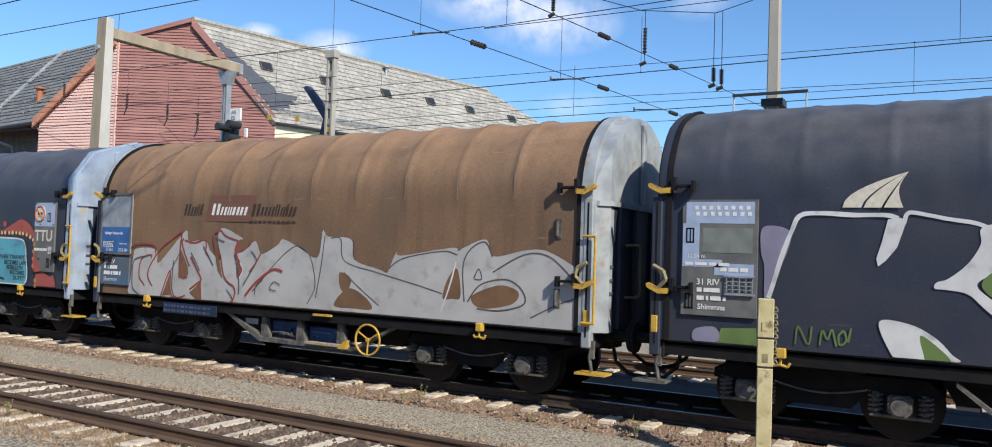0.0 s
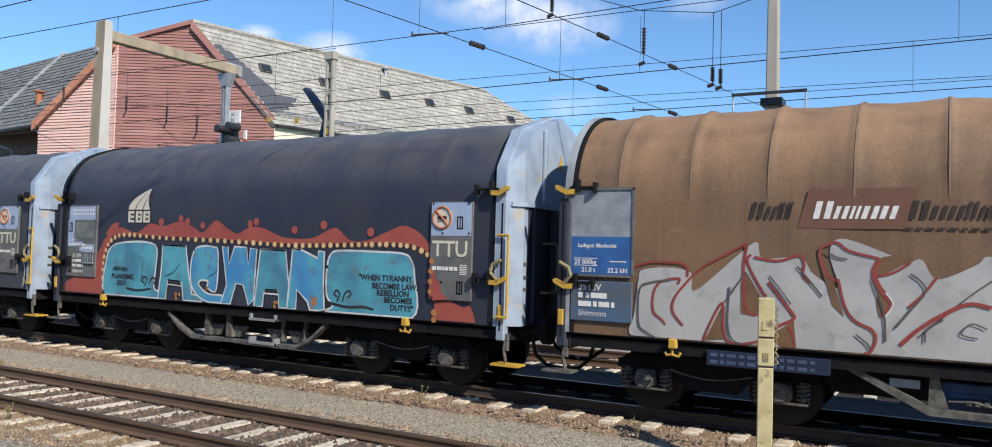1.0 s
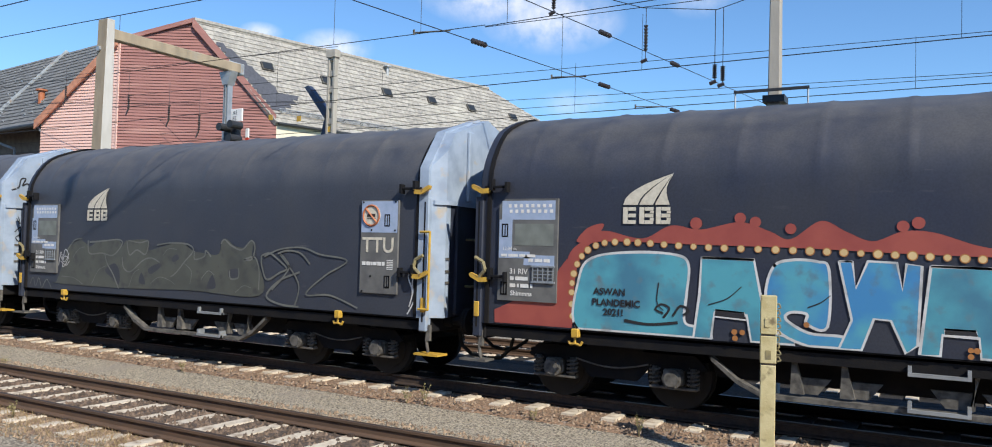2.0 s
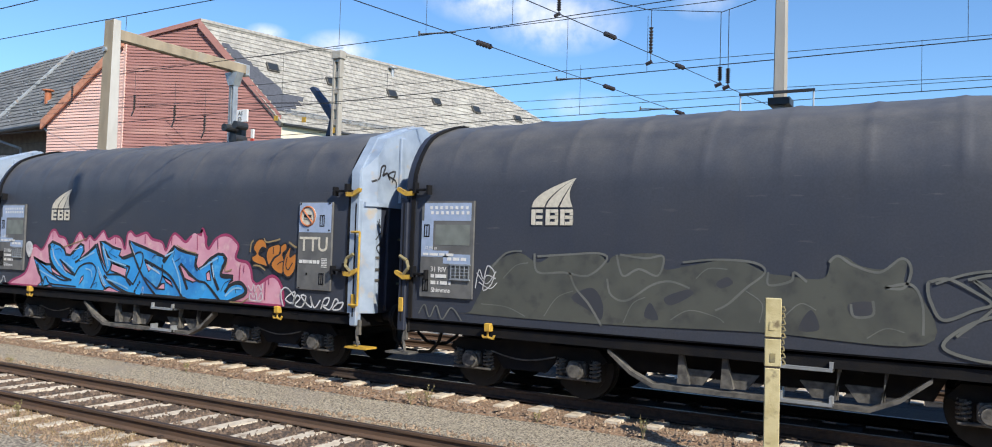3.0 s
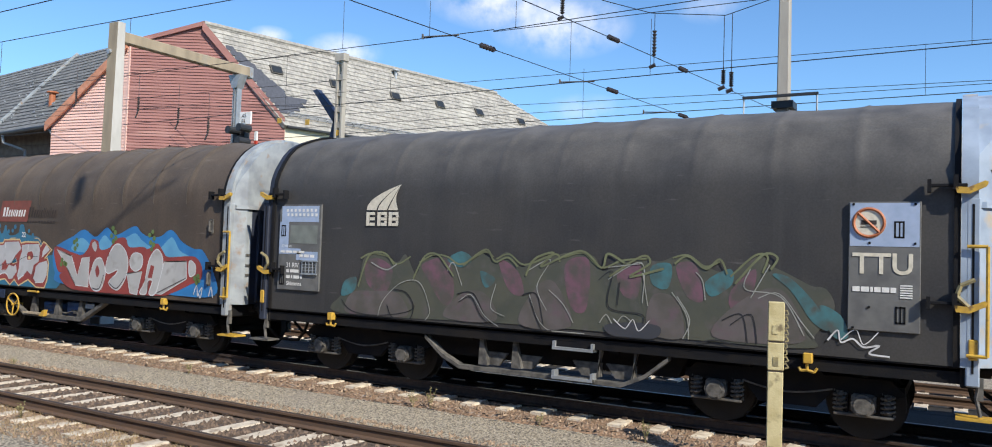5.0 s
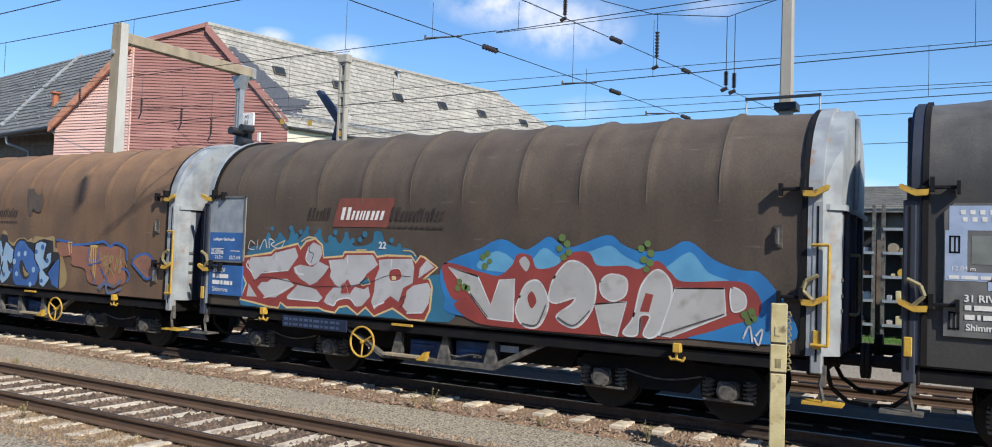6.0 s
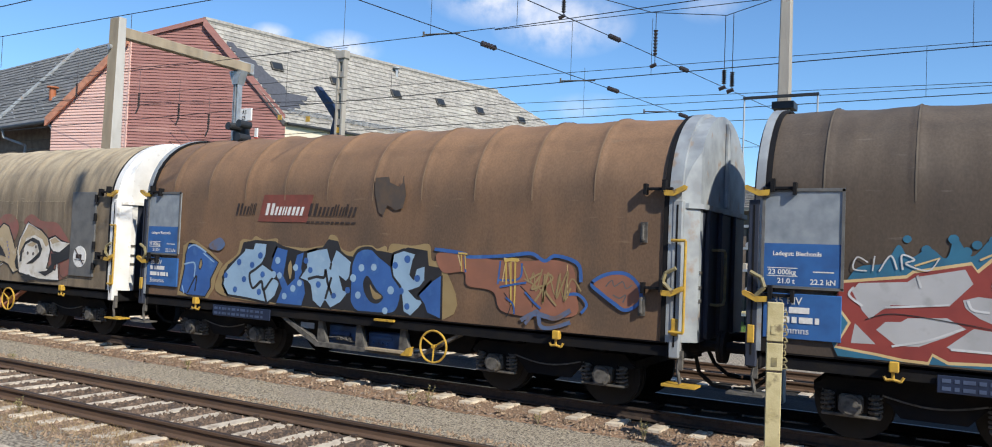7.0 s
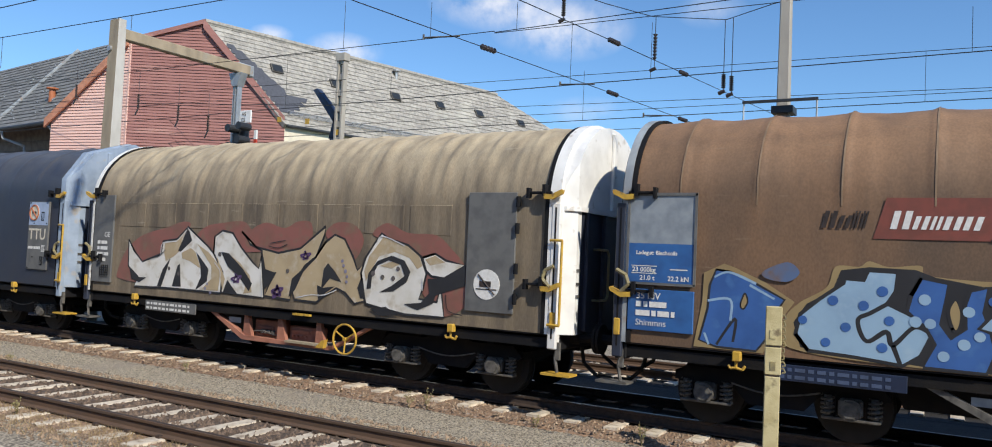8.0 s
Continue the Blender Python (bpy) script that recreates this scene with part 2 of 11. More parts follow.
M_MAST = material("mast_concrete", (0.40, 0.37, 0.32), 0.9, second=(0.33, 0.305, 0.265), scale=3, bump=0.25, bump_scale=30, spots=(0.27, 0.245, 0.21), spot_scale=1.2, stretch=(1, 1, 0.3))
M_STAINED = material("stained_concrete", (0.37, 0.30, 0.21), 0.9, second=(0.27, 0.22, 0.155), scale=3, bump=0.25, bump_scale=30, spots=(0.33, 0.29, 0.23), spot_scale=1.5, stretch=(1, 1, 0.25))
M_GALV = material("galvanised_steel", (0.42, 0.44, 0.46), 0.5, 0.5, second=(0.34, 0.36, 0.38), scale=4)
M_STAKE = material("yellowed_post", (0.55, 0.48, 0.27), 0.7, second=(0.44, 0.37, 0.19), scale=6, spots=(0.20, 0.16, 0.09), spot_scale=7, spot_mix=(0.6, 0.72), bump=0.2)
M_GRASS = material("grass_green", (0.10, 0.19, 0.035), 0.9, second=(0.06, 0.12, 0.025), scale=20)
M_WEED = material("dry_weed", (0.30, 0.24, 0.12), 0.9, second=(0.18, 0.18, 0.07), scale=20)
M_SIGNALBLACK = material("signal_black", (0.03, 0.032, 0.036), 0.5)
M_ENDDARK = material("shade_navy_end", (0.028, 0.035, 0.058), 0.6, second=(0.02, 0.025, 0.04), scale=3, spots=(0.035, 0.032, 0.032), spot_scale=2, bump=0.05)
# near-black ground colour that paints the shade under and behind the train
M_TRAINSHADE = material("train_shade_ground", (0.020, 0.018, 0.017), 0.95, second=(0.010, 0.0095, 0.0095), scale=20, bump=0.9, bump_scale=30)
M_RUBBER = material("black_rubber", (0.02, 0.02, 0.02), 0.7)


# ---- mesh helpers ----
def part(name, bm, mat, parent, label=""):
    me = bpy.data.meshes.new(name)
    if isinstance(bm, bmesh.types.BMesh):
        bm.to_mesh(me)
        bm.free()
    else:
        me.from_pydata(bm[0], [], bm[1])
    for m in (mat if isinstance(mat, (list, tuple)) else [mat]):
        me.materials.append(m)
    ob = new(name, me)
    if parent:
        ob.parent = parent
    if label:
        tagged(ob, label)
    return ob


def thing(name, label, category, group="", kind="", at=None):
    ob = new(name)
    ob.empty_display_size = 0.2
    if at is not None:
        ob.matrix_basis = at
    return tagged(ob, label, category, group, kind)


def box(bm, x0, x1, y0, y1, z0, z1, bev=0.0, m=None, mi=0):
    g = bmesh.ops.create_cube(bm, size=1.0)
    t = Matrix.Translation(((x0 + x1) / 2, (y0 + y1) / 2, (z0 + z1) / 2)) @ Matrix.Diagonal((abs(x1 - x0), abs(y1 - y0), abs(z1 - z0), 1))
    vs = g["verts"]
    bmesh.ops.transform(bm, matrix=(m @ t) if m else t, verts=vs)
    if bev:
        es = list({e for v in vs for e in v.link_edges})
        bmesh.ops.bevel(bm, geom=es, offset=bev, segments=1, affect="EDGES")
    return vs


def rod(bm, a, b, r, n=8, r2=None):
    a, b = Vector(a), Vector(b)
    d = b - a
    q = Vector((0, 0, 1)).rotation_difference(d.normalized()).to_matrix().to_4x4()
    g = bmesh.ops.create_cone(bm, cap_ends=True, segments=n, radius1=r, radius2=r if r2 is None else r2, depth=d.length)
    bmesh.ops.transform(bm, matrix=Matrix.Translation((a + b) / 2) @ q, verts=g["verts"])


def tube(bm, pts, r, n=6):
    for a, b in zip(pts[:-1], pts[1:]):
        rod(bm, a, b, r, n)


def prism(bm, outline, y0, y1):
    """Extrude an outline in the xz plane from y0 to y1."""
    f = [bm.verts.new((x, y0, z)) for x, z in outline]
    k = [bm.verts.new((x, y1, z)) for x, z in outline]
    bm.faces.new(f)
    bm.faces.new(k[::-1])
    n = len(f)
    for i in range(n):
        bm.faces.new((f[i], k[i], k[(i + 1) % n], f[(i + 1) % n]))
    bmesh.ops.recalc_face_normals(bm, faces=bm.faces[:])


def smooth(ob, deg=40):
    ob.data.shade_smooth()
    ob.data.set_sharp_from_angle(angle=radians(deg))
    return ob


# ---- the train ----
YC = 11.94            # centre of the train's track
PITCH = 12.04         # length over buffers
HALF = 5.42           # half length of the body
SIDE = 1.45           # half width of the body
END = HALF + 0.15      # where the corners of the end walls stand
BOW = 0.22             # how far the leading end stands out from its corners


def run(t):
    """How far the train has gone along the track, against its place at 7 s."""
    return 10.398 * (t - 7) - 0.019 * ((t - 4) ** 2 - 9) - 0.0096 * (7 - t) ** 2 - 0.09


def profile(kind, n=44):
    """Cross-section of the cover, from one sill over the roof to the other."""
    out = []
    if kind == "E":
        # the steel end frame: the same slopes with sharp folds
        line = [Vector(p) for p in ((-SIDE - 0.03, 1.06), (-SIDE - 0.03, 2.5), (-SIDE - 0.03, 3.44), (-1.04, 4.07), (0.0, 4.42), (1.04, 4.07), (SIDE + 0.03, 3.44), (SIDE + 0.03, 2.5), (SIDE + 0.03, 1.06))]
        for a, b in zip(line, line[1:]):
            out += [tuple(a.lerp(b, i / 3)) for i in range(3)]
        return out + [tuple(line[-1])]
    if kind == "B":
        # flat sides and two roof slopes a side, with rounded folds
        line = [Vector(p) for p in ((-SIDE, 1.06), (-SIDE, 3.40), (-1.02, 4.04), (0.0, 4.40), (1.02, 4.04), (SIDE, 3.40), (SIDE, 1.06))]
        for _ in range(3):
            cut_line = [line[0]]
            for a, b in zip(line, line[1:]):
                d = (b - a).normalized() * min(0.17, (b - a).length / 4)
                cut_line += [a + d, b - d] if _ == 0 else [a.lerp(b, 0.25), a.lerp(b, 0.75)]
            line = cut_line + [line[-1]]
        ways = [0.0]
        for a, b in zip(line, line[1:]):
            ways.append(ways[-1] + (b - a).length)
        j = 0
        for i in range(n):
            s = ways[-1] * i / (n - 1)
            while j < len(line) - 2 and ways[j + 1] < s:
                j += 1
            p = line[j].lerp(line[j + 1], min(1.0, (s - ways[j]) / max(1e-9, ways[j + 1] - ways[j])))
            out.append((p.x, p.y))
        return out
    z0, zs, za, e = {"A": (1.06, 2.95, 4.31, 2.1), "C": (1.06, 2.85, 4.28, 2.1)}[kind]
    for i in range(9):
        out.append((-SIDE, z0 + (zs - z0) * i / 9))
    m = n - 18
    for i in range(m + 1):
        a = math.pi * i / m
        c, s = math.cos(a), math.sin(a)
        out.append((-SIDE * math.copysign(abs(c) ** (2 / e), c), zs + (za - zs) * abs(s) ** (2 / e)))
    for i in range(8, -1, -1):
        out.append((SIDE, z0 + (zs - z0) * i / 9))
    return out


def relief(kind, seed, ribs, wave, x, y, z):
    """How far the tarpaulin stands off its plain section: proud on the hoops, slack between them."""
    lo, span = {"A": (2.75, 0.6), "B": (3.05, 0.5), "C": (2.9, 0.5)}[kind]
    h = min(1.0, max(0.0, (z - lo) / span))
    u = min(abs(x - r) for r in ribs)
    hoop = math.exp(-(u / 0.05) ** 2)
    d = h * (wave * (hoop - 0.6 * min(1.0, (u / 0.4) ** 2)))
    d += h * 0.012 * noise.noise((x * 1.1 + seed, y * 1.2, z * 1.3)) + 0.003 * noise.noise((x * 2.1 + seed, 3.0, z * 1.7))
    if kind == "A":
        d += 0.010 * (1.0 - h) * noise.noise((x * 1.3 + seed, 8.0, z * 3.2))
        d += 0.012 * math.exp(-((z - 3.28 - 0.03 * noise.noise((x * 0.6, seed, 0))) / 0.025) ** 2)
        d += 0.008 * h * noise.noise((x * 5 + seed, y, z * 2.2))
    else:
        d += 0.006 * noise.noise((x * 1.7 + seed, 2.0, z * 4.5)) * (1.0 - h)
    if kind == "C":
        d += h * 0.034 * noise.noise((x * 6.5 + seed, 1, z * 1.1 + y)) + h * 0.014 * noise.noise((x * 14 + seed, 4, z * 2.4 + y))
    if kind == "B":
        d += h * 0.006 * noise.noise((x * 3 + seed, y * 2, z * 4))
        if seed == 0:
            # a loose cover, full of creases
            k = min(1.0, max(0.0, (z - 2.3) / 0.8))
            d += k * (0.024 * noise.noise((x * 1.9, y, z * 2.3)) + 0.013 * noise.noise((x * 4.3 + z * 3, 6.0, z * 4.0)))
    if z < 1.3:
        d += (1.3 - z) * 0.03 * noise.noise((x * 1.6 + seed * 2, 9, z))
    return d


def stand_off(y, z, d):
    k = Vector((y / SIDE, (z - 2.9) if z > 2.9 else 0.0)).normalized()
    return y + k.x * d, z + k.y * d


def cover(kind, seed, ribs, wave):
    """The tarpaulin: stretched over hoops, sagging a little between them."""
    pr = profile(kind)
    nx = 200
    vs, fs = [], []
    for i in range(nx + 1):
        x = -HALF + 0.04 + (2 * HALF - 0.08) * i / nx
        for y, z in pr:
            vs.append((x, *stand_off(y, z, relief(kind, seed, ribs, wave, x, y, z))))
    m = len(pr)
    for i in range(nx):
        for j in range(m - 1):
            a = i * m + j
            fs.append((a, a + m, a + m + 1, a + 1))
    return vs, fs


def hoop_ring(kind, x0, x1, inner, outer):
    """An arch that follows the cover's section."""
    pr = profile(kind)
    bm = bmesh.new()
    rows = []
    for x, o in ((x0, inner), (x0, outer), (x1, outer), (x1, inner)):
        row = []
        for y, z in pr:
            k = Vector((y / SIDE, max(0.0, (z - 2.9)))).normalized() if z > 2.9 else Vector((math.copysign(1, y), 0))
            row.append(bm.verts.new((x, y + k.x * o, z + k.y * o)))
        rows.append(row)
    for a in range(4):
        r, s = rows[a], rows[(a + 1) % 4]
        for j in range(len(pr) - 1):
            bm.faces.new((r[j], r[j + 1], s[j + 1], s[j]))
    bmesh.ops.recalc_face_normals(bm, faces=bm.faces[:])
    return bm


def bow(y, out=BOW):
    """How far an end stands out at y: flat, with bevelled corners."""
    return out * min(1.0, max(0.0, (1.45 - abs(y)) / 0.20))


def end_plate(side, out, stops, low, high, off=0.0, thick=None):
    """A plate folded like the end wall, between two heights given over y."""
    bm = bmesh.new()
    rows = []
    for y in stops:
        x = END - 0.03 + bow(y, out) + off
        rows.append([bm.verts.new((side * a, y, b)) for a, b in ((x, low(y)), (x, high(y)), (x - thick if thick else END - 0.08, high(y)), (x - thick if thick else END - 0.08, low(y)))])
    for a, b in zip(rows, rows[1:]):
        for k in range(4):
            bm.faces.new((a[k], b[k], b[(k + 1) % 4], a[(k + 1) % 4]))
    bm.faces.new(rows[0])
    bm.faces.new(rows[-1][::-1])
    bmesh.ops.recalc_face_normals(bm, faces=bm.faces[:])
    return bm


def gable_line(kind):
    """Height of the roof line over y, and the places where it or the end is folded."""
    pr = profile(kind)
    stops = sorted({round(y * 0.985, 4) for y, z in pr if z > 2.9} | {-1.25, -0.62, 0.62, 1.25})

    def high(y):
        best = 2.91
        for (y0, z0), (y1, z1) in zip(pr, pr[1:]):
            if y1 > y0 + 1e-6 and y0 - 1e-6 <= y / 0.985 <= y1 + 1e-6:
                best = max(best, z0 + (z1 - z0) * (y / 0.985 - y0) / (y1 - y0))
        return best - 0.015
    return stops, high


def wheelset_mesh():
    bm = bmesh.new()
    for s in (-1, 1):
        rod(bm, (0, s * 0.69, 0), (0, s * 0.82, 0), 0.46, 32)
        rod(bm, (0, s * 0.66, 0), (0, s * 0.69, 0), 0.485, 32)
        rod(bm, (0, s * 0.82, 0), (0, s * 0.835, 0), 0.36, 24)
        for a in range(3):
            c, d = math.cos(a * 2.094), math.sin(a * 2.094)
            rod(bm, (0.2 * c, s * 0.83, 0.2 * d), (0.2 * c, s * 0.86, 0.2 * d), 0.045, 8)
    rod(bm, (0, -0.95, 0), (0, 0.95, 0), 0.08, 12)
    me = bpy.data.meshes.new("wheelset")
    bm.to_mesh(me)
    bm.free()
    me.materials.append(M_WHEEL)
    return me


WHEELSET = wheelset_mesh()
WHEELS = []           # every wheelset, to be turned


def mesh_of(bm, mat):
    me = bpy.data.meshes.new("shared")
    bm.to_mesh(me)
    bm.free()
    me.materials.append(mat)
    return me


def make_axle_box():
    bm = bmesh.new()
    rod(bm, (0, -1.06, 0), (0, -1.2, 0), 0.135, 18)
    rod(bm, (0, -1.2, 0), (0, -1.225, 0), 0.10, 18)
    for a in range(6):
        c, s = math.cos(a * 1.047), math.sin(a * 1.047)
        rod(bm, (0.112 * c, -1.2, 0.112 * s), (0.112 * c, -1.218, 0.112 * s), 0.014, 6)
    box(bm, -0.14, 0.14, -1.15, -0.98, -0.10, 0.13, 0.03)
    box(bm, -0.34, 0.34, -1.12, -0.98, -0.15, -0.11, 0.01)
    return bm


def make_spring():
    bm = bmesh.new()
    pts = []
    for i in range(49):
        a = i / 48 * math.tau * 4.5
        pts.append((0.072 * math.cos(a), -1.06 + 0.072 * math.sin(a), -0.10 + 0.25 * i / 48))
    tube(bm, pts, 0.019, 5)
    rod(bm, (0, -1.06, -0.1), (0, -1.06, 0.15), 0.045, 8)
    return bm


def make_bogie_frame():
    bm = bmesh.new()
    for s in (-1, 1):
        y0, y1 = s * 0.98, s * 1.06
        out = [(-1.35, 0.62), (-1.2, 0.78), (-0.45, 0.78), (-0.3, 0.86), (0.3, 0.86), (0.45, 0.78), (1.2, 0.78), (1.35, 0.62), (1.25, 0.56),
               (0.55, 0.58), (0.35, 0.36), (-0.35, 0.36), (-0.55, 0.58), (-1.25, 0.56)]
        prism(bm, out, y0, y1)
        for x in (-0.9, 0.9):
            for d in (-1, 1):
                box(bm, x + d * 0.19 - 0.015, x + d * 0.19 + 0.015, s * 0.96, s * 1.08, 0.3, 0.62)
    box(bm, -0.2, 0.2, -1.0, 1.0, 0.5, 0.8)
    for x in (-1.3, 1.3):
        box(bm, x - 0.05, x + 0.05, -1.0, 1.0, 0.58, 0.7)
    return bm


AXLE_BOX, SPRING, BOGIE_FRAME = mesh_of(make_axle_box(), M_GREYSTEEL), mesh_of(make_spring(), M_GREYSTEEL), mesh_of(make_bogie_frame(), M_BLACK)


def shared(name, me, parent, x=0.0, y=0.0, z=0.0, rz=0.0):
    ob = new(name, me)
    ob.parent = parent
    ob.matrix_basis = pose(x, y, z, 0, 0, rz)
    return ob


def bogie(w, x):
    b = shared("bogie", BOGIE_FRAME, w, x)
    for dx in (-0.9, 0.9):
        for rz in (0, 180):
            shared("axle_box", AXLE_BOX, b, dx, 0, 0.46, rz)
            for ds in (-0.27, 0.27):
                shared("spring", SPRING, b, dx + ds, 0, 0.46, rz)
        ws = new("wheelset", WHEELSET)
        ws.parent = w
        WHEELS.append((ws, (x + dx, 0.0, 0.46)))
    # brake hose sagging between the axles
    bm = bmesh.new()
    tube(bm, [(x - 0.55 + 0.11 * i, -1.12, 0.62 - 0.09 * math.sin(math.pi * i / 10)) for i in range(11)], 0.012, 5)
    smooth(part("brake_pipe", bm, M_GREYSTEEL, w))


def make_latch():
    """A locking arm at the end of the cover, in the space of its pivot."""
    bm = bmesh.new()
    prism(bm, [(0.0, 0.04), (0.16, 0.03), (0.36, 0.12), (0.40, 0.10), (0.38, 0.04), (0.18, -0.06), (0.02, -0.05)], -0.05, 0.02)
    return bm


def make_bracket():
    bm = bmesh.new()
    box(bm, -0.36, 0.04, -0.035, 0.02, 0.03, 0.07, 0.008)
    box(bm, -0.36, -0.32, -0.06, 0.05, -0.03, 0.12)
    box(bm, -0.10, -0.05, -0.06, 0.04, 0.0, 0.17)
    return bm


LATCH, BRACKET = mesh_of(make_latch(), M_YELLOW), mesh_of(make_bracket(), M_BLACK)
for vert in LATCH.vertices:
    vert.co *= 0.8


def make_hook():
    bm = bmesh.new()
    box(bm, -0.04, 0.06, -0.05, 0.05, 0.02, 0.14, 0.01)
    tube(bm, [(0.0, 0, 0.06), (0.0, 0, -0.06), (-0.07, 0, -0.07), (-0.09, 0, -0.03)], 0.018, 6)
    tube(bm, [(0.0, 0, -0.06), (0.08, 0, -0.08), (0.11, 0, -0.03)], 0.018, 6)
    return bm


HOOK = mesh_of(make_hook(), M_YELLOW)
for vert in HOOK.vertices:
    vert.co *= 1.05


def plate(bm, x0, x1, z0, z1, y=-SIDE - 0.03, th=0.025, mi=0):
    vs = box(bm, x0, x1, y, y + th, z0, z1, 0.006)


def quad(bm, x0, x1, z0, z1, y, mi=0):
    v = [bm.verts.new(c) for c in ((x0, y, z0), (x1, y, z0), (x1, y, z1), (x0, y, z1))]
    f = bm.faces.new(v)
    f.material_index = mi


def handle_recess(parent, x, z, w=0.11, h=0.2, y=-SIDE - 0.034):
    bm = bmesh.new()
    for a in ((x, x + 0.02, z, z + h), (x + w - 0.02, x + w, z, z + h), (x, x + w, z, z + 0.02), (x, x + w, z + h - 0.02, z + h), (x + w * 0.45, x + w * 0.6, z, z + h)):
        box(bm, a[0], a[1], y - 0.012, y, a[2], a[3])
    quad(bm, x, x + w, z, z + h, y - 0.004)
    part("recessed_handle", bm, M_BLACK, parent)


def bars(bm, x, z, widths, h, y, gap=0.025):
    """Unreadable writing: a row of plain bars."""
    for wd in widths:
        quad(bm, x, x + wd, z, z + h, y)
        x += wd + gap


def text_mesh(body, size, shear=0.0, bold=0.0):
    cu = bpy.data.curves.new("lettering", "FONT")
    cu.body, cu.size, cu.shear, cu.offset, cu.resolution_u = body, size, shear, bold, 3
    ob = bpy.data.objects.new("lettering", cu)
    scene.collection.objects.link(ob)
    bpy.context.view_layer.update()
    me = bpy.data.meshes.new_from_object(ob.evaluated_get(bpy.context.evaluated_depsgraph_get()))
    bpy.data.objects.remove(ob)
    return me


def lettering(body, x, z, size, mat, parent, y=-SIDE - 0.045, shear=0.0, bold=0.0, name="lettering", turn=0.0):
    me = text_mesh(body, size, shear, bold)
    me.materials.clear()
    me.materials.append(mat)
    ob = new(name, me)
    ob.parent = parent
    tagged(ob, kind="stuff")
    ob.matrix_basis = Matrix.Translation((x, y, z)) @ pose(0, 0, 0, 90) @ pose(0, 0, 0, 0, 0, turn)
    return ob


def running_gear(w, kind, metal, turned=False):
    """Underframe, bogies, buffers and couplings."""
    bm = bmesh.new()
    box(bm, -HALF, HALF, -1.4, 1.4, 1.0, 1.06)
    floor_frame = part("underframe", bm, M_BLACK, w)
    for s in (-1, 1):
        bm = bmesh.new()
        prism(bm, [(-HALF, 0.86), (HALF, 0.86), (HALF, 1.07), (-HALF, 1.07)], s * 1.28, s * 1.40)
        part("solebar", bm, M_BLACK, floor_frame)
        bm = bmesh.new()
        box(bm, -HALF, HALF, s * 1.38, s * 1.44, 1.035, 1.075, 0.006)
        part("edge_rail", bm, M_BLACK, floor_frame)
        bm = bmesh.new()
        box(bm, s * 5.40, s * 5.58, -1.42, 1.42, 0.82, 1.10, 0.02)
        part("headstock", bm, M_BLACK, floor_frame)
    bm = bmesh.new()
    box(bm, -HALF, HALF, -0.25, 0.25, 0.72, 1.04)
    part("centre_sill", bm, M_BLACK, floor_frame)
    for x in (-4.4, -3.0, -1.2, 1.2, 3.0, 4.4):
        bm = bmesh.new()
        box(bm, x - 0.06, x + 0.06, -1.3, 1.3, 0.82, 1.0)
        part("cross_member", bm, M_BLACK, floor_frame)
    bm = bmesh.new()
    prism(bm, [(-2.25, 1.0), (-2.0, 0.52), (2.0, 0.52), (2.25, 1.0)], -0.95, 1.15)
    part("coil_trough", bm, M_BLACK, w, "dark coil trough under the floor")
    for s in (-1, 1):
        for y in (-0.875, 0.875):
            bm = bmesh.new()
            rod(bm, (s * 5.44, y, 1.0), (s * 5.72, y, 1.0), 0.11, 14)
            rod(bm, (s * 5.7, y, 1.0), (s * 6.0, y, 1.0), 0.075, 12)
            rod(bm, (s * 5.97, y, 1.0), (s * 6.015, y, 1.0), 0.22, 20)
            part("buffer", bm, M_BLACK, w)
        bm = bmesh.new()
        tube(bm, [(s * 5.46, 0.3, 0.9), (s * 5.6, 0.32, 0.62), (s * 5.8, 0.3, 0.48), (s * 6.0, 0.3, 0.45)], 0.03, 8)
        part("air_hose", bm, M_RUBBER, w)
        bm = bmesh.new()
        tube(bm, [(s * 5.46, -0.3, 0.9), (s * 5.55, -0.34, 0.55), (s * 5.75, -0.3, 0.38), (s * 6.0, -0.28, 0.36)], 0.03, 8)
        part("air_hose", bm, M_RUBBER, w)
        bm = bmesh.new()
        box(bm, s * 5.46, s * 5.75, -0.06, 0.06, 0.92, 1.04, 0.02)
        box(bm, s * 5.7, s * 6.02, -0.09, -0.05, 0.88, 0.96)
        box(bm, s * 5.7, s * 6.02, 0.05, 0.09, 0.88, 0.96)
        part("coupling", bm, M_BLACK, w)
        bogie(w, s * 3.48)
        shared("lashing_hook", HOOK, w, s * 3.84 - 0.06, -1.47, 0.93)
    # fish-bellied side members with stiffening plates
    bm = bmesh.new()
    y0, y1 = -1.30, -1.24
    if kind == "B":
        line = [(-2.0 + 4.0 * i / 12, 0.85 - (0.42 * min(1, 1.9 * math.sin(math.pi * i / 12) ** 0.8) if 0 < i < 12 else 0.0)) for i in range(13)]
        prism(bm, line + [(x, z - 0.06) for x, z in line[::-1]], y0 - 0.08, y1)
        part("truss_member", bm, M_GREYSTEEL, w)
        for x, d in ((-1.0, 1), (-0.42, 1), (0.98, -1), (1.5, -1)):
            bm = bmesh.new()
            prism(bm, [(x, 0.88), (x + 0.05, 0.88), (x + 0.05 + d * 0.1, 0.46), (x - 0.02, 0.46)], y0 - 0.02, y1)
            prism(bm, [(x, 0.66), (x + d * 0.45, 0.66), (x + d * 0.3, 0.46), (x, 0.46)], y0 + 0.06, y1 + 0.06)
            part("gusset", bm, M_GREYSTEEL, w)
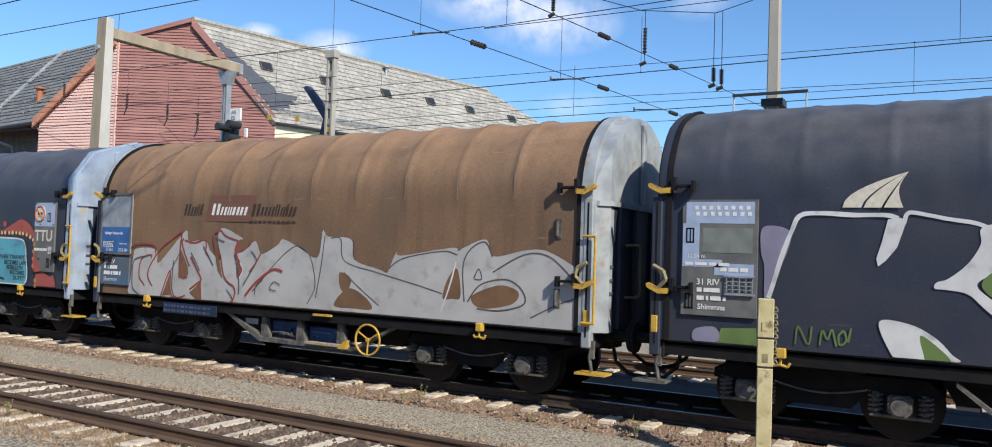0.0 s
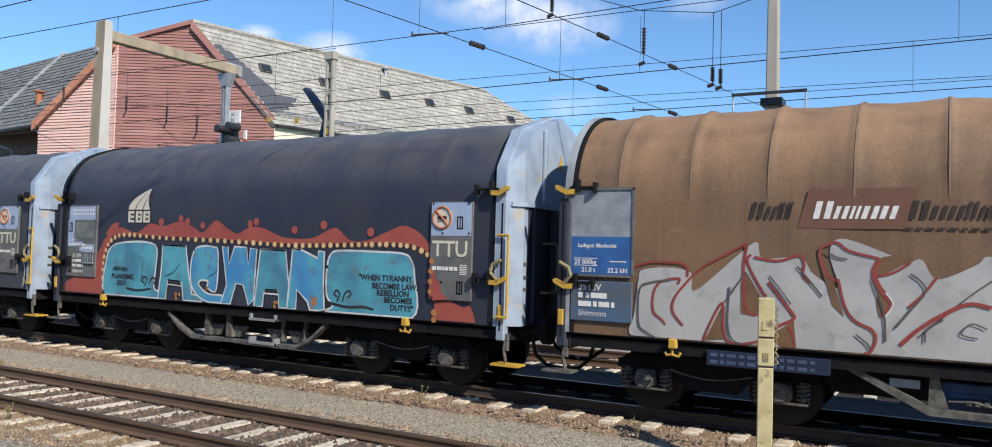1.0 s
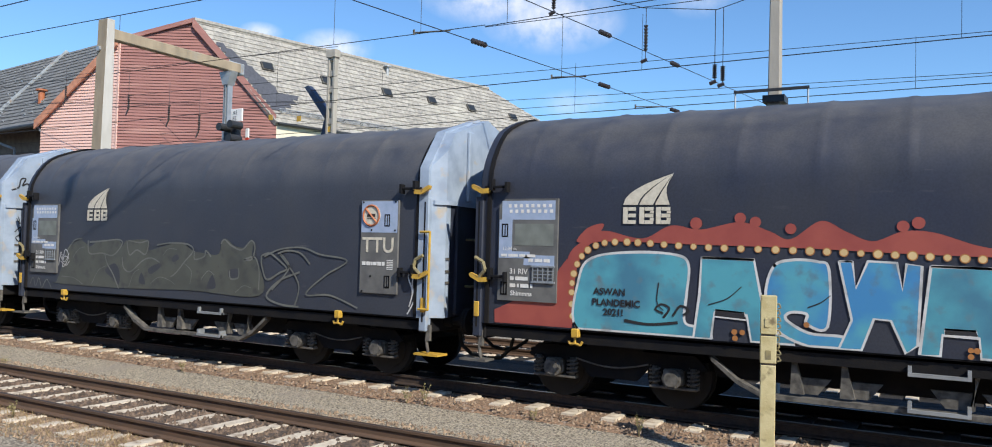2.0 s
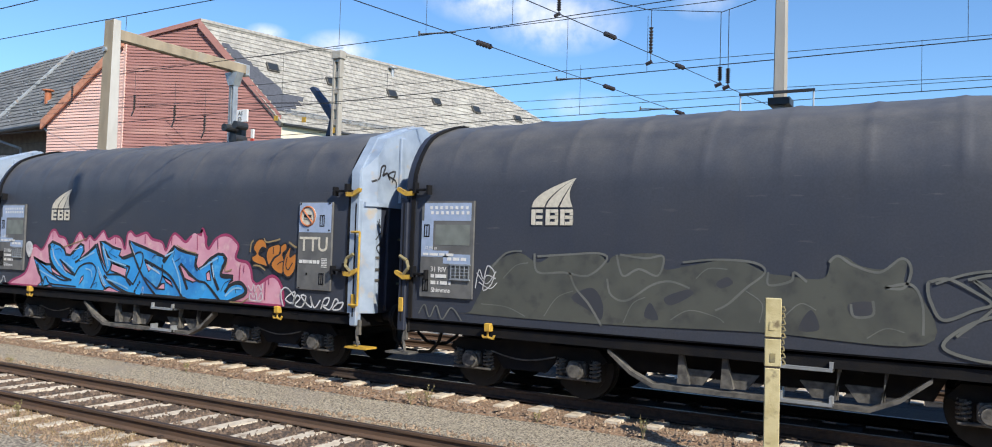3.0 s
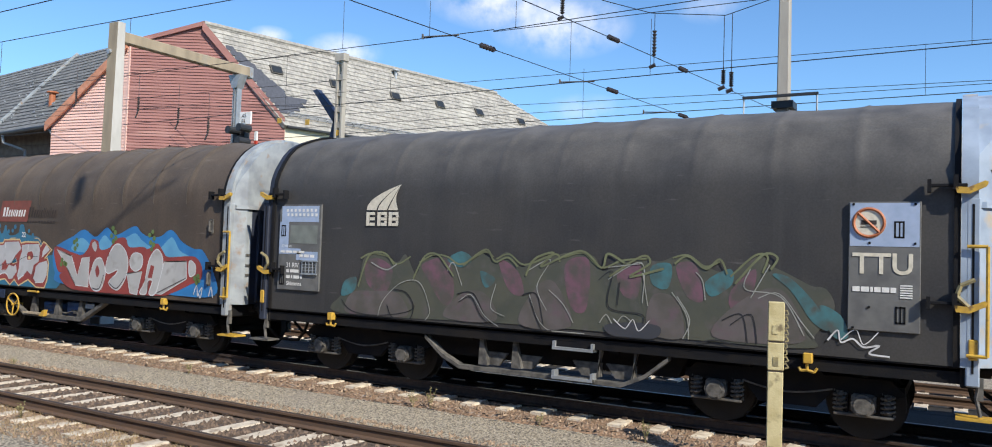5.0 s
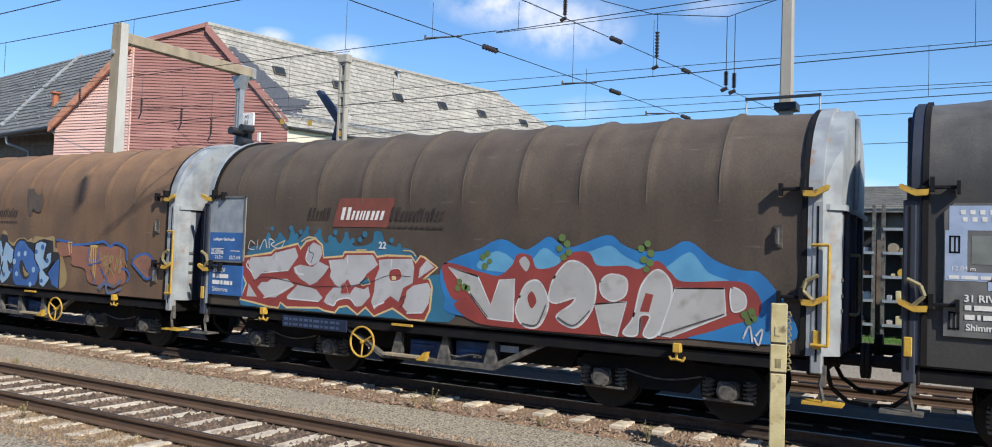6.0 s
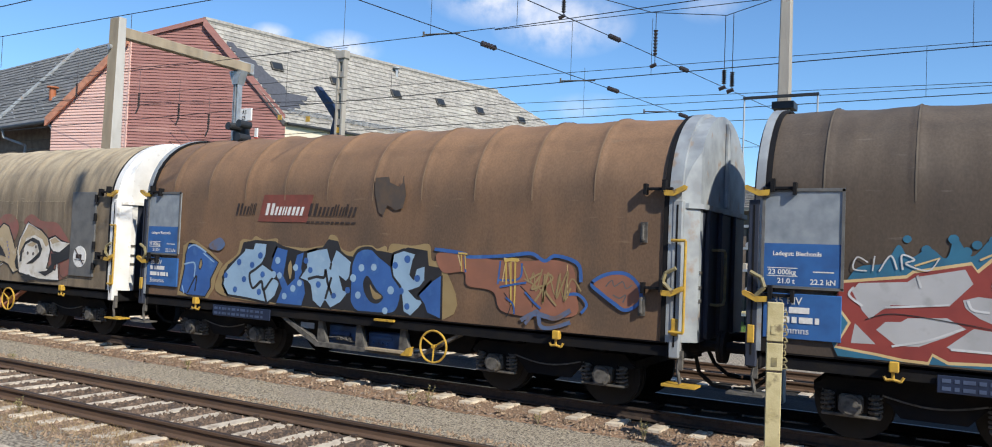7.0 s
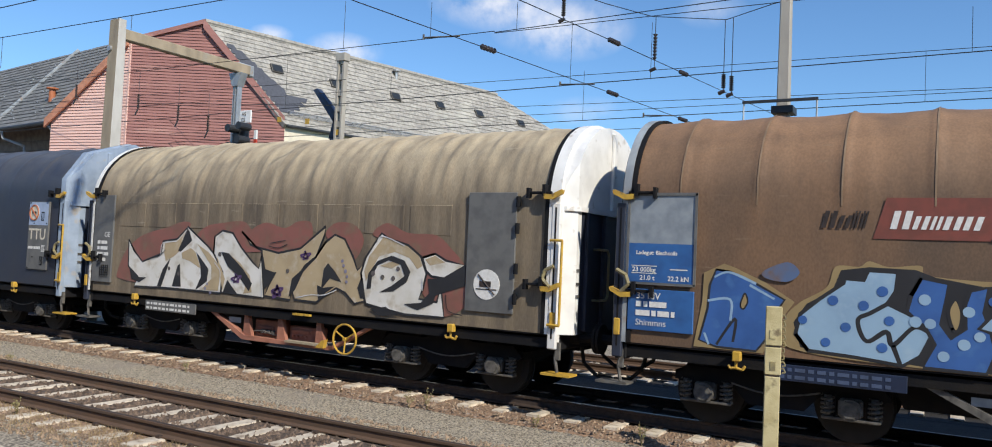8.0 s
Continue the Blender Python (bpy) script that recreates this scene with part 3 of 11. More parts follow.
        for z, x in ((0.84, 0.62), (0.42, 0.62)):
            bm = bmesh.new()
            box(bm, x - 0.32, x + 0.32, -1.46, -1.40, z - 0.02, z + 0.02)
            for d in (-0.3, 0.3):
                prism(bm, [(x + d - 0.02, z + 0.1), (x + d + 0.02, z + 0.1), (x + d + 0.02, z - 0.02), (x + d - 0.02, z - 0.02)], -1.45, -1.3)
            part("step", bm, M_GALV, w)
    else:
        m = -1.0 if turned else 1.0

        def flip(pts):
            return [(m * x, z) for x, z in pts][::int(m)]

        prism(bm, flip([(-1.85, 0.90), (-1.70, 0.90), (-0.85, 0.49), (1.25, 0.47), (1.25, 0.41), (-0.90, 0.41)]), y0 - 0.06, y1)
        part("truss_member", bm, metal, w)
        for x in (-0.86, 0.0, 0.92):
            bm = bmesh.new()
            prism(bm, flip([(x - 0.03, 0.90), (x + 0.05, 0.90), (x + 0.17, 0.46), (x - 0.05, 0.46)]), y0 - 0.02, y1)
            part("gusset", bm, metal, w)
        bm = bmesh.new()
        prism(bm, flip([(1.25, 0.47), (2.05, 0.88), (2.15, 0.88), (1.25, 0.41)]), y0 - 0.06, y1)
        part("truss_member", bm, metal, w)
        bm = bmesh.new()
        for x0, x1, z1 in ((-0.78, -0.08, 0.80), (0.10, 0.82, 0.74)):
            x0, x1 = sorted((m * x0, m * x1))
            box(bm, x0, x1, -1.16, -0.75, 0.47, z1, 0.02)
            box(bm, x0 + 0.08, x1 - 0.2, -1.19, -1.15, 0.62, 0.68, 0.01)
            for i in range(4):
                rod(bm, (x0 + 0.12 + 0.1 * i, -1.16, 0.56), (x0 + 0.12 + 0.1 * i, -1.20, 0.56), 0.022, 8)
        part("brake_gear_box", bm, M_UNDERBLUE if kind == "A" else M_UNDERRED, w)
        # valve block, pipes and a small plate among the brake gear
        bm = bmesh.new()
        tube(bm, [(m * -0.7, -1.24, 0.58), (m * -0.45, -1.25, 0.60), (m * -0.2, -1.24, 0.54), (m * 0.1, -1.24, 0.56)], 0.018, 6)
        for i in range(4):
            box(bm, m * -0.5 + 0.09 * i - 0.03, m * -0.5 + 0.09 * i + 0.03, -1.26, -1.2, 0.55, 0.62, 0.008)
        part("valve_block", bm, M_GREYSTEEL, w)
        bm = bmesh.new()
        quad(bm, m * -1.15 - 0.16, m * -1.15 + 0.16, 0.70, 0.80, -1.31)
        part("data_plate", bm, M_PANELSILVER, w)
        x0, x1 = (-1.15, -0.30) if turned else (0.28, 1.18)
        bm = bmesh.new()
        box(bm, x0, x1, -1.46, -1.33, 0.47, 0.51)
        for i in range(7):
            box(bm, x0 + 0.05 + 0.12 * i, x0 + 0.09 + 0.12 * i, -1.468, -1.455, 0.475, 0.505)
        part("step", bm, M_STAINED, w)
        bm = bmesh.new()
        prism(bm, [(x1 - 0.16, 0.45), (x1 + 0.02, 0.45), (x1 + 0.05, 0.60), (x1 - 0.02, 0.58)], -1.48, -1.40)
        part("step_end", bm, M_YELLOW, w)
        bm = bmesh.new()
        box(bm, x0 + 0.17, x0 + 0.57, -1.47, -1.42, 0.965, 1.0)
        part("hand_grip", bm, M_YELLOW, w)
        # parking-brake wheel
        bm = bmesh.new()
        cx, cz, r = m * 1.62, 0.64, 0.25
        ring = [(cx + r * math.cos(a * math.tau / 28), -1.42, cz + r * math.sin(a * math.tau / 28)) for a in range(29)]
        tube(bm, ring, 0.018, 6)
        for a in (0.5, 2.6, 4.7):
            rod(bm, (cx, -1.40, cz), (cx + r * math.cos(a), -1.42, cz + r * math.sin(a)), 0.014, 6)
        rod(bm, (cx, -1.44, cz), (cx, -1.2, cz), 0.03, 8)
        smooth(part("brake_wheel", bm, M_YELLOW, w))
    # lettered board on the solebar
    bm = bmesh.new()
    x0 = -3.45 if kind == "A" else -3.6
    if kind != "B":
        plate(bm, x0, x0 + 1.5, 0.77, 0.97, -1.44, 0.02)
        b = part("inscription_board", bm, M_RCBOARD if kind == "A" else M_PANELGREY, w)
        bm = bmesh.new()
        for r in range(2):
            bars(bm, x0 + 0.05, 0.80 + 0.09 * r, [0.09, 0.05, 0.12, 0.07, 0.1, 0.06, 0.13, 0.05, 0.09, 0.11, 0.06], 0.045, -1.446, 0.035)
        tagged(part("inscription", bm, M_LETTER if kind == "C" else M_DIMLETTER, b), kind="stuff")
    # end steps and posts
    for s in (-1, 1):
        bm = bmesh.new()
        xs = 5.60 if s > 0 else -5.47
        tube(bm, [(xs, -1.42, 0.95), (xs - 0.04, -1.42, 0.72), (xs, -1.42, 0.52)], 0.025, 6)
        box(bm, xs - 0.03, xs + 0.03, -1.44, -1.38, 0.70, 0.95)
        part("step_hanger", bm, M_GREYSTEEL, w)
        bm = bmesh.new()
        box(bm, min(s * 5.36, s * 5.82), max(s * 5.36, s * 5.82), -1.48, -1.2, 0.47, 0.50)
        part("foot_step", bm, M_YELLOW if s > 0 else M_GREYSTEEL, w)


M_UNDERBLUE = material("underframe_blue", (0.04, 0.10, 0.24), 0.6, second=(0.03, 0.06, 0.13), scale=4)
M_UNDERRED = material("underframe_red", (0.40, 0.17, 0.11), 0.7, second=(0.26, 0.11, 0.075), scale=4)
M_RCBOARD = material("inscription_blue", (0.012, 0.024, 0.062), 0.6, second=(0.010, 0.018, 0.045), scale=4)
M_DIMLETTER = material("dim_blue_lettering", (0.07, 0.10, 0.18), 0.6)


def ends(w, kind, paint):
    for s in (-1, 1):
        out = BOW if s > 0 else 0.0
        frame_kind = "E" if kind == "B" and s > 0 else kind
        stops, high = gable_line(frame_kind)
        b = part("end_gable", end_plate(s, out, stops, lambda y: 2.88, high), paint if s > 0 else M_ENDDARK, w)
        # lower wall coloured for the gap's shade; the corner plate keeps the lit paint
        lower = part("end_wall", end_plate(s, out, [-1.12, 1.25, 1.43], lambda y: 1.06, lambda y: 2.88), M_ENDDARK, w, "steel end wall, painted dark for the shade in the gap")
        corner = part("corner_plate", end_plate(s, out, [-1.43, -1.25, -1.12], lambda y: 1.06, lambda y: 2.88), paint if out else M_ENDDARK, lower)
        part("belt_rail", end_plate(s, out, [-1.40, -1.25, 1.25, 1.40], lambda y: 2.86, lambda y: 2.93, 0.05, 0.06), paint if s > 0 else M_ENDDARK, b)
        for y in (-0.62, 0.62) if kind == "B" else (0.0,):
            bm = bmesh.new()
            x0, x1 = sorted((s * (END - 0.03 + bow(y, out)), s * (END + 0.03 + bow(y, out))))
            box(bm, x0, x1, y - 0.06, y + 0.06, 2.95, high(y) - 0.08, 0.015)
            part("stiffener", bm, paint if s > 0 else M_ENDDARK, b)
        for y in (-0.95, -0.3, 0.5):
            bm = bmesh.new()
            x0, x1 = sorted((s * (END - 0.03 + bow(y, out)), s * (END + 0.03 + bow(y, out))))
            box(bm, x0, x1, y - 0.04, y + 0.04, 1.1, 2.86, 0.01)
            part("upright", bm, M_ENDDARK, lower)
        for z in (1.62, 1.80, 2.0):
            part("stiffening_bar", end_plate(s, out, [-1.24, -1.13], lambda y: z - 0.02, lambda y: z + 0.02, 0.02, 0.02), M_GREYSTEEL, corner)
        if kind == "B" and s > 0:
            x = END - 0.024 + out
            bm = bmesh.new()
            bm.faces.new([bm.verts.new(c) for c in ((x, -0.12, 3.52), (x, 0.12, 3.52), (x, 0.0, 3.78))])
            part("warning_sign", bm, M_YELLOW, b, "yellow warning triangle")
        bm = bmesh.new()
        xo = s * (END + out + 0.08)
        tube(bm, [(s * (END + out - 0.03), -0.62, 1.55), (xo, -0.66, 1.55), (xo, -0.35, 1.55), (xo, -0.28, 1.62), (xo, -0.28, 2.25), (xo, -0.35, 2.32), (xo, -0.66, 2.32), (s * (END + out - 0.03), -0.62, 2.32)], 0.02, 6)
        part("grab_rail", bm, M_HANDLE, lower)
        x0, x1 = sorted((s * (HALF - 0.02), s * (END if s > 0 else HALF + 0.09)))
        h = smooth(part("end_hoop", hoop_ring(frame_kind if s > 0 else kind, x0, x1, -0.06, 0.035 if kind != "B" else 0.012), paint if s > 0 or kind != "B" else M_ENDDARK, w), 35)
        x0, x1 = sorted((s * (HALF - 0.09), s * (HALF - 0.025)))
        smooth(part("rubber_seal", hoop_ring(kind, x0, x1, 0.0, 0.028), M_BLACK, w), 35)
        # corner post
        bm = bmesh.new()
        xa, xb = sorted((s * (HALF + 0.03), s * (END + 0.02)))
        box(bm, xa, xb, -SIDE - 0.045, -SIDE + 0.10, 0.85, 2.97, 0.015)
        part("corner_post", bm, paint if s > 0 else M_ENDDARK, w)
        bm = bmesh.new()
        box(bm, xa, xb, SIDE - 0.10, SIDE + 0.045, 0.85, 2.97, 0.015)
        part("corner_post", bm, paint, w)
        bm = bmesh.new()
        xm = (xa + xb) / 2
        box(bm, xm - 0.012, xm + 0.012, -SIDE - 0.05, -SIDE - 0.04, 1.0, 2.9)
        part("post_groove", bm, M_BLACK, w)
        for z in (3.06, 1.72):
            ob = shared("cover_bracket", BRACKET, w, s * HALF, -SIDE - 0.07, z)
            ob2 = shared("cover_latch", LATCH, w, s * (HALF - 0.08), -SIDE - 0.09, z)
            if s < 0:
                ob.matrix_basis = pose(-HALF + 0.05, -SIDE - 0.07, z, 0, 0, 180)
                ob2.matrix_basis = pose(-HALF + 0.1, -SIDE - 0.09, z, 0, 0, 180)
        # lever and grip
        bm = bmesh.new()
        tube(bm, [(s * (HALF + 0.06), -SIDE - 0.08, 1.74), (s * (HALF - 0.06), -SIDE - 0.10, 1.86), (s * (HALF - 0.02), -SIDE - 0.1, 1.98), (s * (HALF + 0.12), -SIDE - 0.1, 2.05)], 0.028, 6)
        part("lever", bm, M_HANDLE, w)
        bm = bmesh.new()
        box(bm, *sorted((s * (HALF + 0.06), s * (HALF + 0.15))), -SIDE - 0.06, -SIDE - 0.02, 1.15, 1.38, 0.01)
        part("release_grip", bm, M_YELLOW, w)
    bm = bmesh.new()
    x = HALF + 0.24
    tube(bm, [(x - 0.2, -SIDE - 0.08, 2.42), (x, -SIDE - 0.1, 2.42), (x, -SIDE - 0.1, 1.2), (x - 0.2, -SIDE - 0.08, 1.2)], 0.02, 8)
    smooth(part("hand_rail", bm, M_YELLOW, w))


M_HANDLE = material("weathered_brass_paint", (0.30, 0.25, 0.12), 0.6, second=(0.18, 0.16, 0.10), scale=9)


def forbidden_sign(w, x, z, r, base):
    bm = bmesh.new()
    rod(bm, (x, base, z), (x, base - 0.006, z), r, 28)
    s = part("round_sign", bm, M_CREAM, w, "round prohibition sign with an orange rim")
    bm = bmesh.new()
    ring = [(x + r * 0.9 * math.cos(a * math.tau / 28), base - 0.008, z + r * 0.9 * math.sin(a * math.tau / 28)) for a in range(29)]
    tube(bm, ring, r * 0.1, 4)
    rod(bm, (x - r * 0.65, base - 0.01, z + r * 0.65), (x + r * 0.65, base - 0.01, z - r * 0.65), r * 0.09, 4)
    part("rim", bm, M_SIGNRED, s)
    bm = bmesh.new()
    box(bm, x - r * 0.45, x + r * 0.45, base - 0.012, base - 0.006, z - r * 0.12, z + r * 0.15)
    box(bm, x - r * 0.5, x + r * 0.5, base - 0.012, base - 0.006, z - r * 0.3, z - r * 0.25)
    part("pictogram", bm, M_DARKLETTER, s)


M_SIGNRED = material("faded_sign_red", (0.42, 0.14, 0.06), 0.6, second=(0.36, 0.12, 0.05), scale=9)


def panels_black(w, pale=True):
    y = -SIDE - 0.04
    # data panel
    bm = bmesh.new()
    prism(bm, [(-5.17, 1.42), (-4.2, 1.42), (-4.2, 2.93), (-5.07, 2.93), (-5.17, 2.83)], y, y + 0.04)
    p = part("data_panel", bm, M_PANELGREY, w)
    bm = bmesh.new()
    quad(bm, -5.12, -4.24, 2.62, 2.90, y - 0.004)
    quad(bm, -5.16, -4.94, 2.15, 2.62, y - 0.004)
    quad(bm, -5.16, -4.64, 2.05, 2.15, y - 0.004)
    quad(bm, -4.74, -4.24, 1.95, 2.1, y - 0.004)
    part("pale_field", bm, M_PANELBLUE, p)
    bm = bmesh.new()
    quad(bm, -4.9, -4.26, 2.24, 2.56, y - 0.004)
    part("grey_field", bm, material("field_grey_green", (0.20, 0.22, 0.20), 0.6), p)
    bm = bmesh.new()
    for r, z in enumerate((2.80, 2.72)):
        bars(bm, -5.01 + 0.02 * r, z, [0.05] * 8, 0.05, y - 0.008, 0.045)
    bars(bm, -5.12, 2.07, [0.1, 0.16, 0.1, 0.14], 0.04, y - 0.008)
    bars(bm, -4.66, 2.0, [0.08, 0.12, 0.1], 0.05, y - 0.008)
    for i, ws in enumerate(([], [0.08, 0.26], [0.12, 0.04, 0.17, 0.05])):
        bars(bm, -4.96, 1.83 - 0.105 * i, [q * 0.8 for q in ws], 0.055, y - 0.008)
    lettering("31 RIV", -4.97, 1.82, 0.11, M_LETTER, p, y - 0.008, bold=0.002)
    lettering("Shimmns", -4.95, 1.50, 0.10, M_LETTER, p, y - 0.008, bold=0.002)
    lettering("12,04 m", -5.10, 2.165, 0.075, M_LETTER, p, y - 0.008)
    tagged(part("inscription", bm, M_LETTER, p), kind="stuff")
    handle_recess(p, -5.12, 2.36)
    handle_recess(p, -5.12, 1.5)
    bm = bmesh.new()
    for i in range(5):
        box(bm, -4.58, -4.24, y - 0.03, y - 0.02, 1.72 + 0.05 * i, 1.73 + 0.05 * i)
        box(bm, -4.58 + 0.082 * i, -4.57 + 0.082 * i, y - 0.03, y - 0.02, 1.72, 1.93)
    box(bm, -4.6, -4.22, y - 0.035, y - 0.015, 1.70, 1.72)
    box(bm, -4.6, -4.22, y - 0.035, y - 0.015, 1.93, 1.95)
    part("label_holder", bm, M_GREYSTEEL if not pale else M_PANELSILVER, p)
    # second panel with the sign
    bm = bmesh.new()
    plate(bm, 4.23, 5., 1.40, 2.93, y, 0.04)
    p = part("marking_panel", bm, M_PANELGREY, w)
    bm = bmesh.new()
    quad(bm, 4.245, 4.985, 2.40, 2.915, y - 0.004)
    part("pale_field", bm, M_PANELBLUE, p)
    forbidden_sign(p, 4.45, 2.68, 0.185, y - 0.004)
    lettering("TTU", 4.275, 2.08, 0.345, M_CREAM, p, y - 0.008, bold=0.006)
    bm = bmesh.new()
    bars(bm, 4.28, 1.86, [0.08, 0.09, 0.03, 0.07, 0.08, 0.06], 0.06, y - 0.008, 0.012)
    for i in range(6):
        quad(bm, 4.79, 4.92, 1.80 + 0.028 * i, 1.815 + 0.028 * i, y - 0.008)
    tagged(part("inscription", bm, M_LETTER, p), kind="stuff")
    handle_recess(p, 4.72, 2.5)
    handle_recess(p, 4.74, 1.5)
    bm = bmesh.new()
    for x, z in ((4.28, 2.9), (4.94, 2.9), (4.46, 2.44), (4.94, 2.44), (4.46, 1.68), (4.29, 1.43)):
        rod(bm, (x, y, z), (x, y - 0.012, z), 0.016, 6)
    tagged(part("bolt", bm, M_BLACK, p), kind="stuff")


def panels_brown(w, blue):
    y = -SIDE - 0.04
    bm = bmesh.new()
    plate(bm, -5.40, -4.47, 1.88, 3.09, y, 0.04)
    p = part("data_panel", bm, M_PANELSILVER, w)
    bm = bmesh.new()
    quad(bm, -5.385, -4.485, 1.895, 2.42, y - 0.004)
    part("blue_field", bm, M_RCBLUE, p)
    bm = bmesh.new()
    for x0, x1, z0, z1 in ((-5.42, -4.45, 3.07, 3.11), (-5.42, -4.45, 1.86, 1.89), (-5.42, -5.385, 1.87, 3.1), (-4.485, -4.45, 1.87, 3.1)):
        box(bm, x0, x1, y - 0.015, y, z0, z1)
    part("panel_frame", bm, M_PANELGREY, p)
    bm = bmesh.new()
    bars(bm, -4.8, 2.07, [0.24], 0.015, y - 0.008)
    for x0, x1, z0, z1 in ((-5.34, -4.98, 2.11, 2.12), (-5.34, -4.98, 2.01, 2.02)):
        quad(bm, x0, x1, z0, z1, y - 0.008)
    tagged(part("inscription", bm, M_LETTER, p), kind="stuff")
    lettering("Ladegut: Blechcoils", -5.28, 2.27, 0.075, M_LETTER, p, y - 0.008, bold=0.002)
    lettering("23 000kg", -5.33, 2.035, 0.09, M_LETTER, p, y - 0.008, bold=0.002)
    lettering("21.0 t", -5.22, 1.925, 0.09, M_LETTER, p, y - 0.008, bold=0.002)
    lettering("22.2 kN", -4.83, 1.925, 0.09, M_LETTER, p, y - 0.008, bold=0.002)
    bm = bmesh.new()
    plate(bm, -5.38, -4.47, 1.24, 1.80, y, 0.04)
    p = part("number_panel", bm, M_RCBLUE if blue else M_PANELBOARD, w)
    bm = bmesh.new()
    lettering("35 RIV", -5.26, 1.67, 0.125, M_LETTER, p, y - 0.008, bold=0.002)
    for i, ws in enumerate(([], [0.08, 0.06, 0.24], [0.2, 0.06, 0.16, 0.05])):
        bars(bm, -5.26, 1.68 - 0.12 * i, ws, 0.075, y - 0.008)
    tagged(part("inscription", bm, M_LETTER, p), kind="stuff")
    lettering("Shimmns", -5.26, 1.31, 0.12, M_LETTER, p, y - 0.008)
    bm = bmesh.new()
    for z in (2.62, 1.62):
        tube(bm, [(5.05, -SIDE, z), (5.05, -SIDE - 0.06, z), (5.05, -SIDE - 0.06, z - 0.2), (5.05, -SIDE, z - 0.2)], 0.02, 6)
        box(bm, 5.0, 5.1, -SIDE - 0.02, -SIDE, z - 0.24, z + 0.04)
    part("tarp_handle", bm, M_GREYSTEEL, w)


M_PANELBOARD = material("number_board_blue_grey", (0.07, 0.13, 0.22), 0.55, second=(0.09, 0.11, 0.13), scale=3)


def company_mark(w, red):
    """A flattened company mark: dark bar, white bar on red lozenge, dark bar."""
    y = -SIDE - 0.009
    bm = bmesh.new()
    v = [bm.verts.new(c) for c in ((-2.35, y, 2.56), (-1.15, y, 2.56), (-1.01, y, 3.05), (-2.21, y, 3.05))]
    bm.faces.new(v)
    p = part("company_mark", bm, M_REDSIGN if red else M_FADEDRED, w, "faded lozenge with plain bars")
    for mat, x0, ws, hs in ((M_DARKLETTER, -2.93, (0.15, 0.13, 0.06, 0.06), (0.21, 0.155, 0.21, 0.21)), (M_LETTER, -2.17, (0.2, 0.15, 0.1, 0.17, 0.17), (0.215, 0.155, 0.155, 0.155, 0.155)),
                            (M_DARKLETTER, -1.12, (0.19, 0.15, 0.14, 0.1, 0.1, 0.05, 0.15), (0.215, 0.155, 0.155, 0.2, 0.155, 0.21, 0.155))):
        bm = bmesh.new()
        x = x0
        for wd, h in zip(ws, hs):
            for a, b in ((0.0, 0.36), (0.62, 0.98)):
                q = [bm.verts.new(c) for c in ((x + a * wd, y - 0.005, 2.68), (x + b * wd, y - 0.005, 2.68), (x + b * wd + 0.05, y - 0.005, 2.68 + h), (x + a * wd + 0.05, y - 0.005, 2.68 + h))]
                bm.faces.new(q)
            x += wd + 0.03
        tagged(part("mark_bar", bm, mat, p), kind="stuff")
    bm = bmesh.new()
    bars(bm, -1.15, 2.55, [0.08, 0.07, 0.09, 0.08, 0.1, 0.06, 0.09, 0.08, 0.1, 0.09], 0.032, y - 0.005, 0.03)
    tagged(part("mark_bar", bm, M_DARKLETTER, p), kind="stuff")


def fin_mark(w, blocks=True):
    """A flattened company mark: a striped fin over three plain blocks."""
    y = -SIDE - 0.014
    p = None
    for j in range(3):
        bm = bmesh.new()
        lo, hi = [], []
        for i in range(9):
            u = i / 8
            def edge(k):
                # fin outlines curve from the base to the tip
                bx = -3.22 + 0.66 * k
                return (bx + (-2.52 - bx) * u ** (1.5 - 0.75 * k) if k < 1 else -2.56 + 0.05 * u - 0.12 * math.sin(math.pi * u) * 0.6, 2.83 + 0.42 * u ** (0.75 + 0.2 * k))
            lo.append(edge((j + 0.06) / 3 if j else 0.0))
            hi.append(edge((j + 0.94) / 3 if j < 2 else 1.0))
        va = [bm.verts.new((x, y, z)) for x, z in lo]
        vb = [bm.verts.new((x, y, z)) for x, z in hi]
        for i in range(8):
            bm.faces.new((va[i], vb[i], vb[i + 1], va[i + 1]))
        q = part("company_mark" if p is None else "fin_stripe", bm, M_CREAM, p or w, "cream striped fin over plain blocks" if p is None else "")
        p = p or q
    for j in range(3 if blocks else 0):
        bm = bmesh.new()
        x = -3.22 + 0.235 * j
        quad(bm, x, x + 0.07, 2.57, 2.80, y)
        for z in (2.57, 2.66, 2.75):
            quad(bm, x + 0.075, x + (0.20 if j else 0.185), z, z + 0.05, y)
        if j:
            quad(bm, x + 0.15, x + 0.205, 2.615, 2.655, y)
            quad(bm, x + 0.15, x + 0.205, 2.715, 2.745, y)
        part("mark_block", bm, M_CREAM, p)


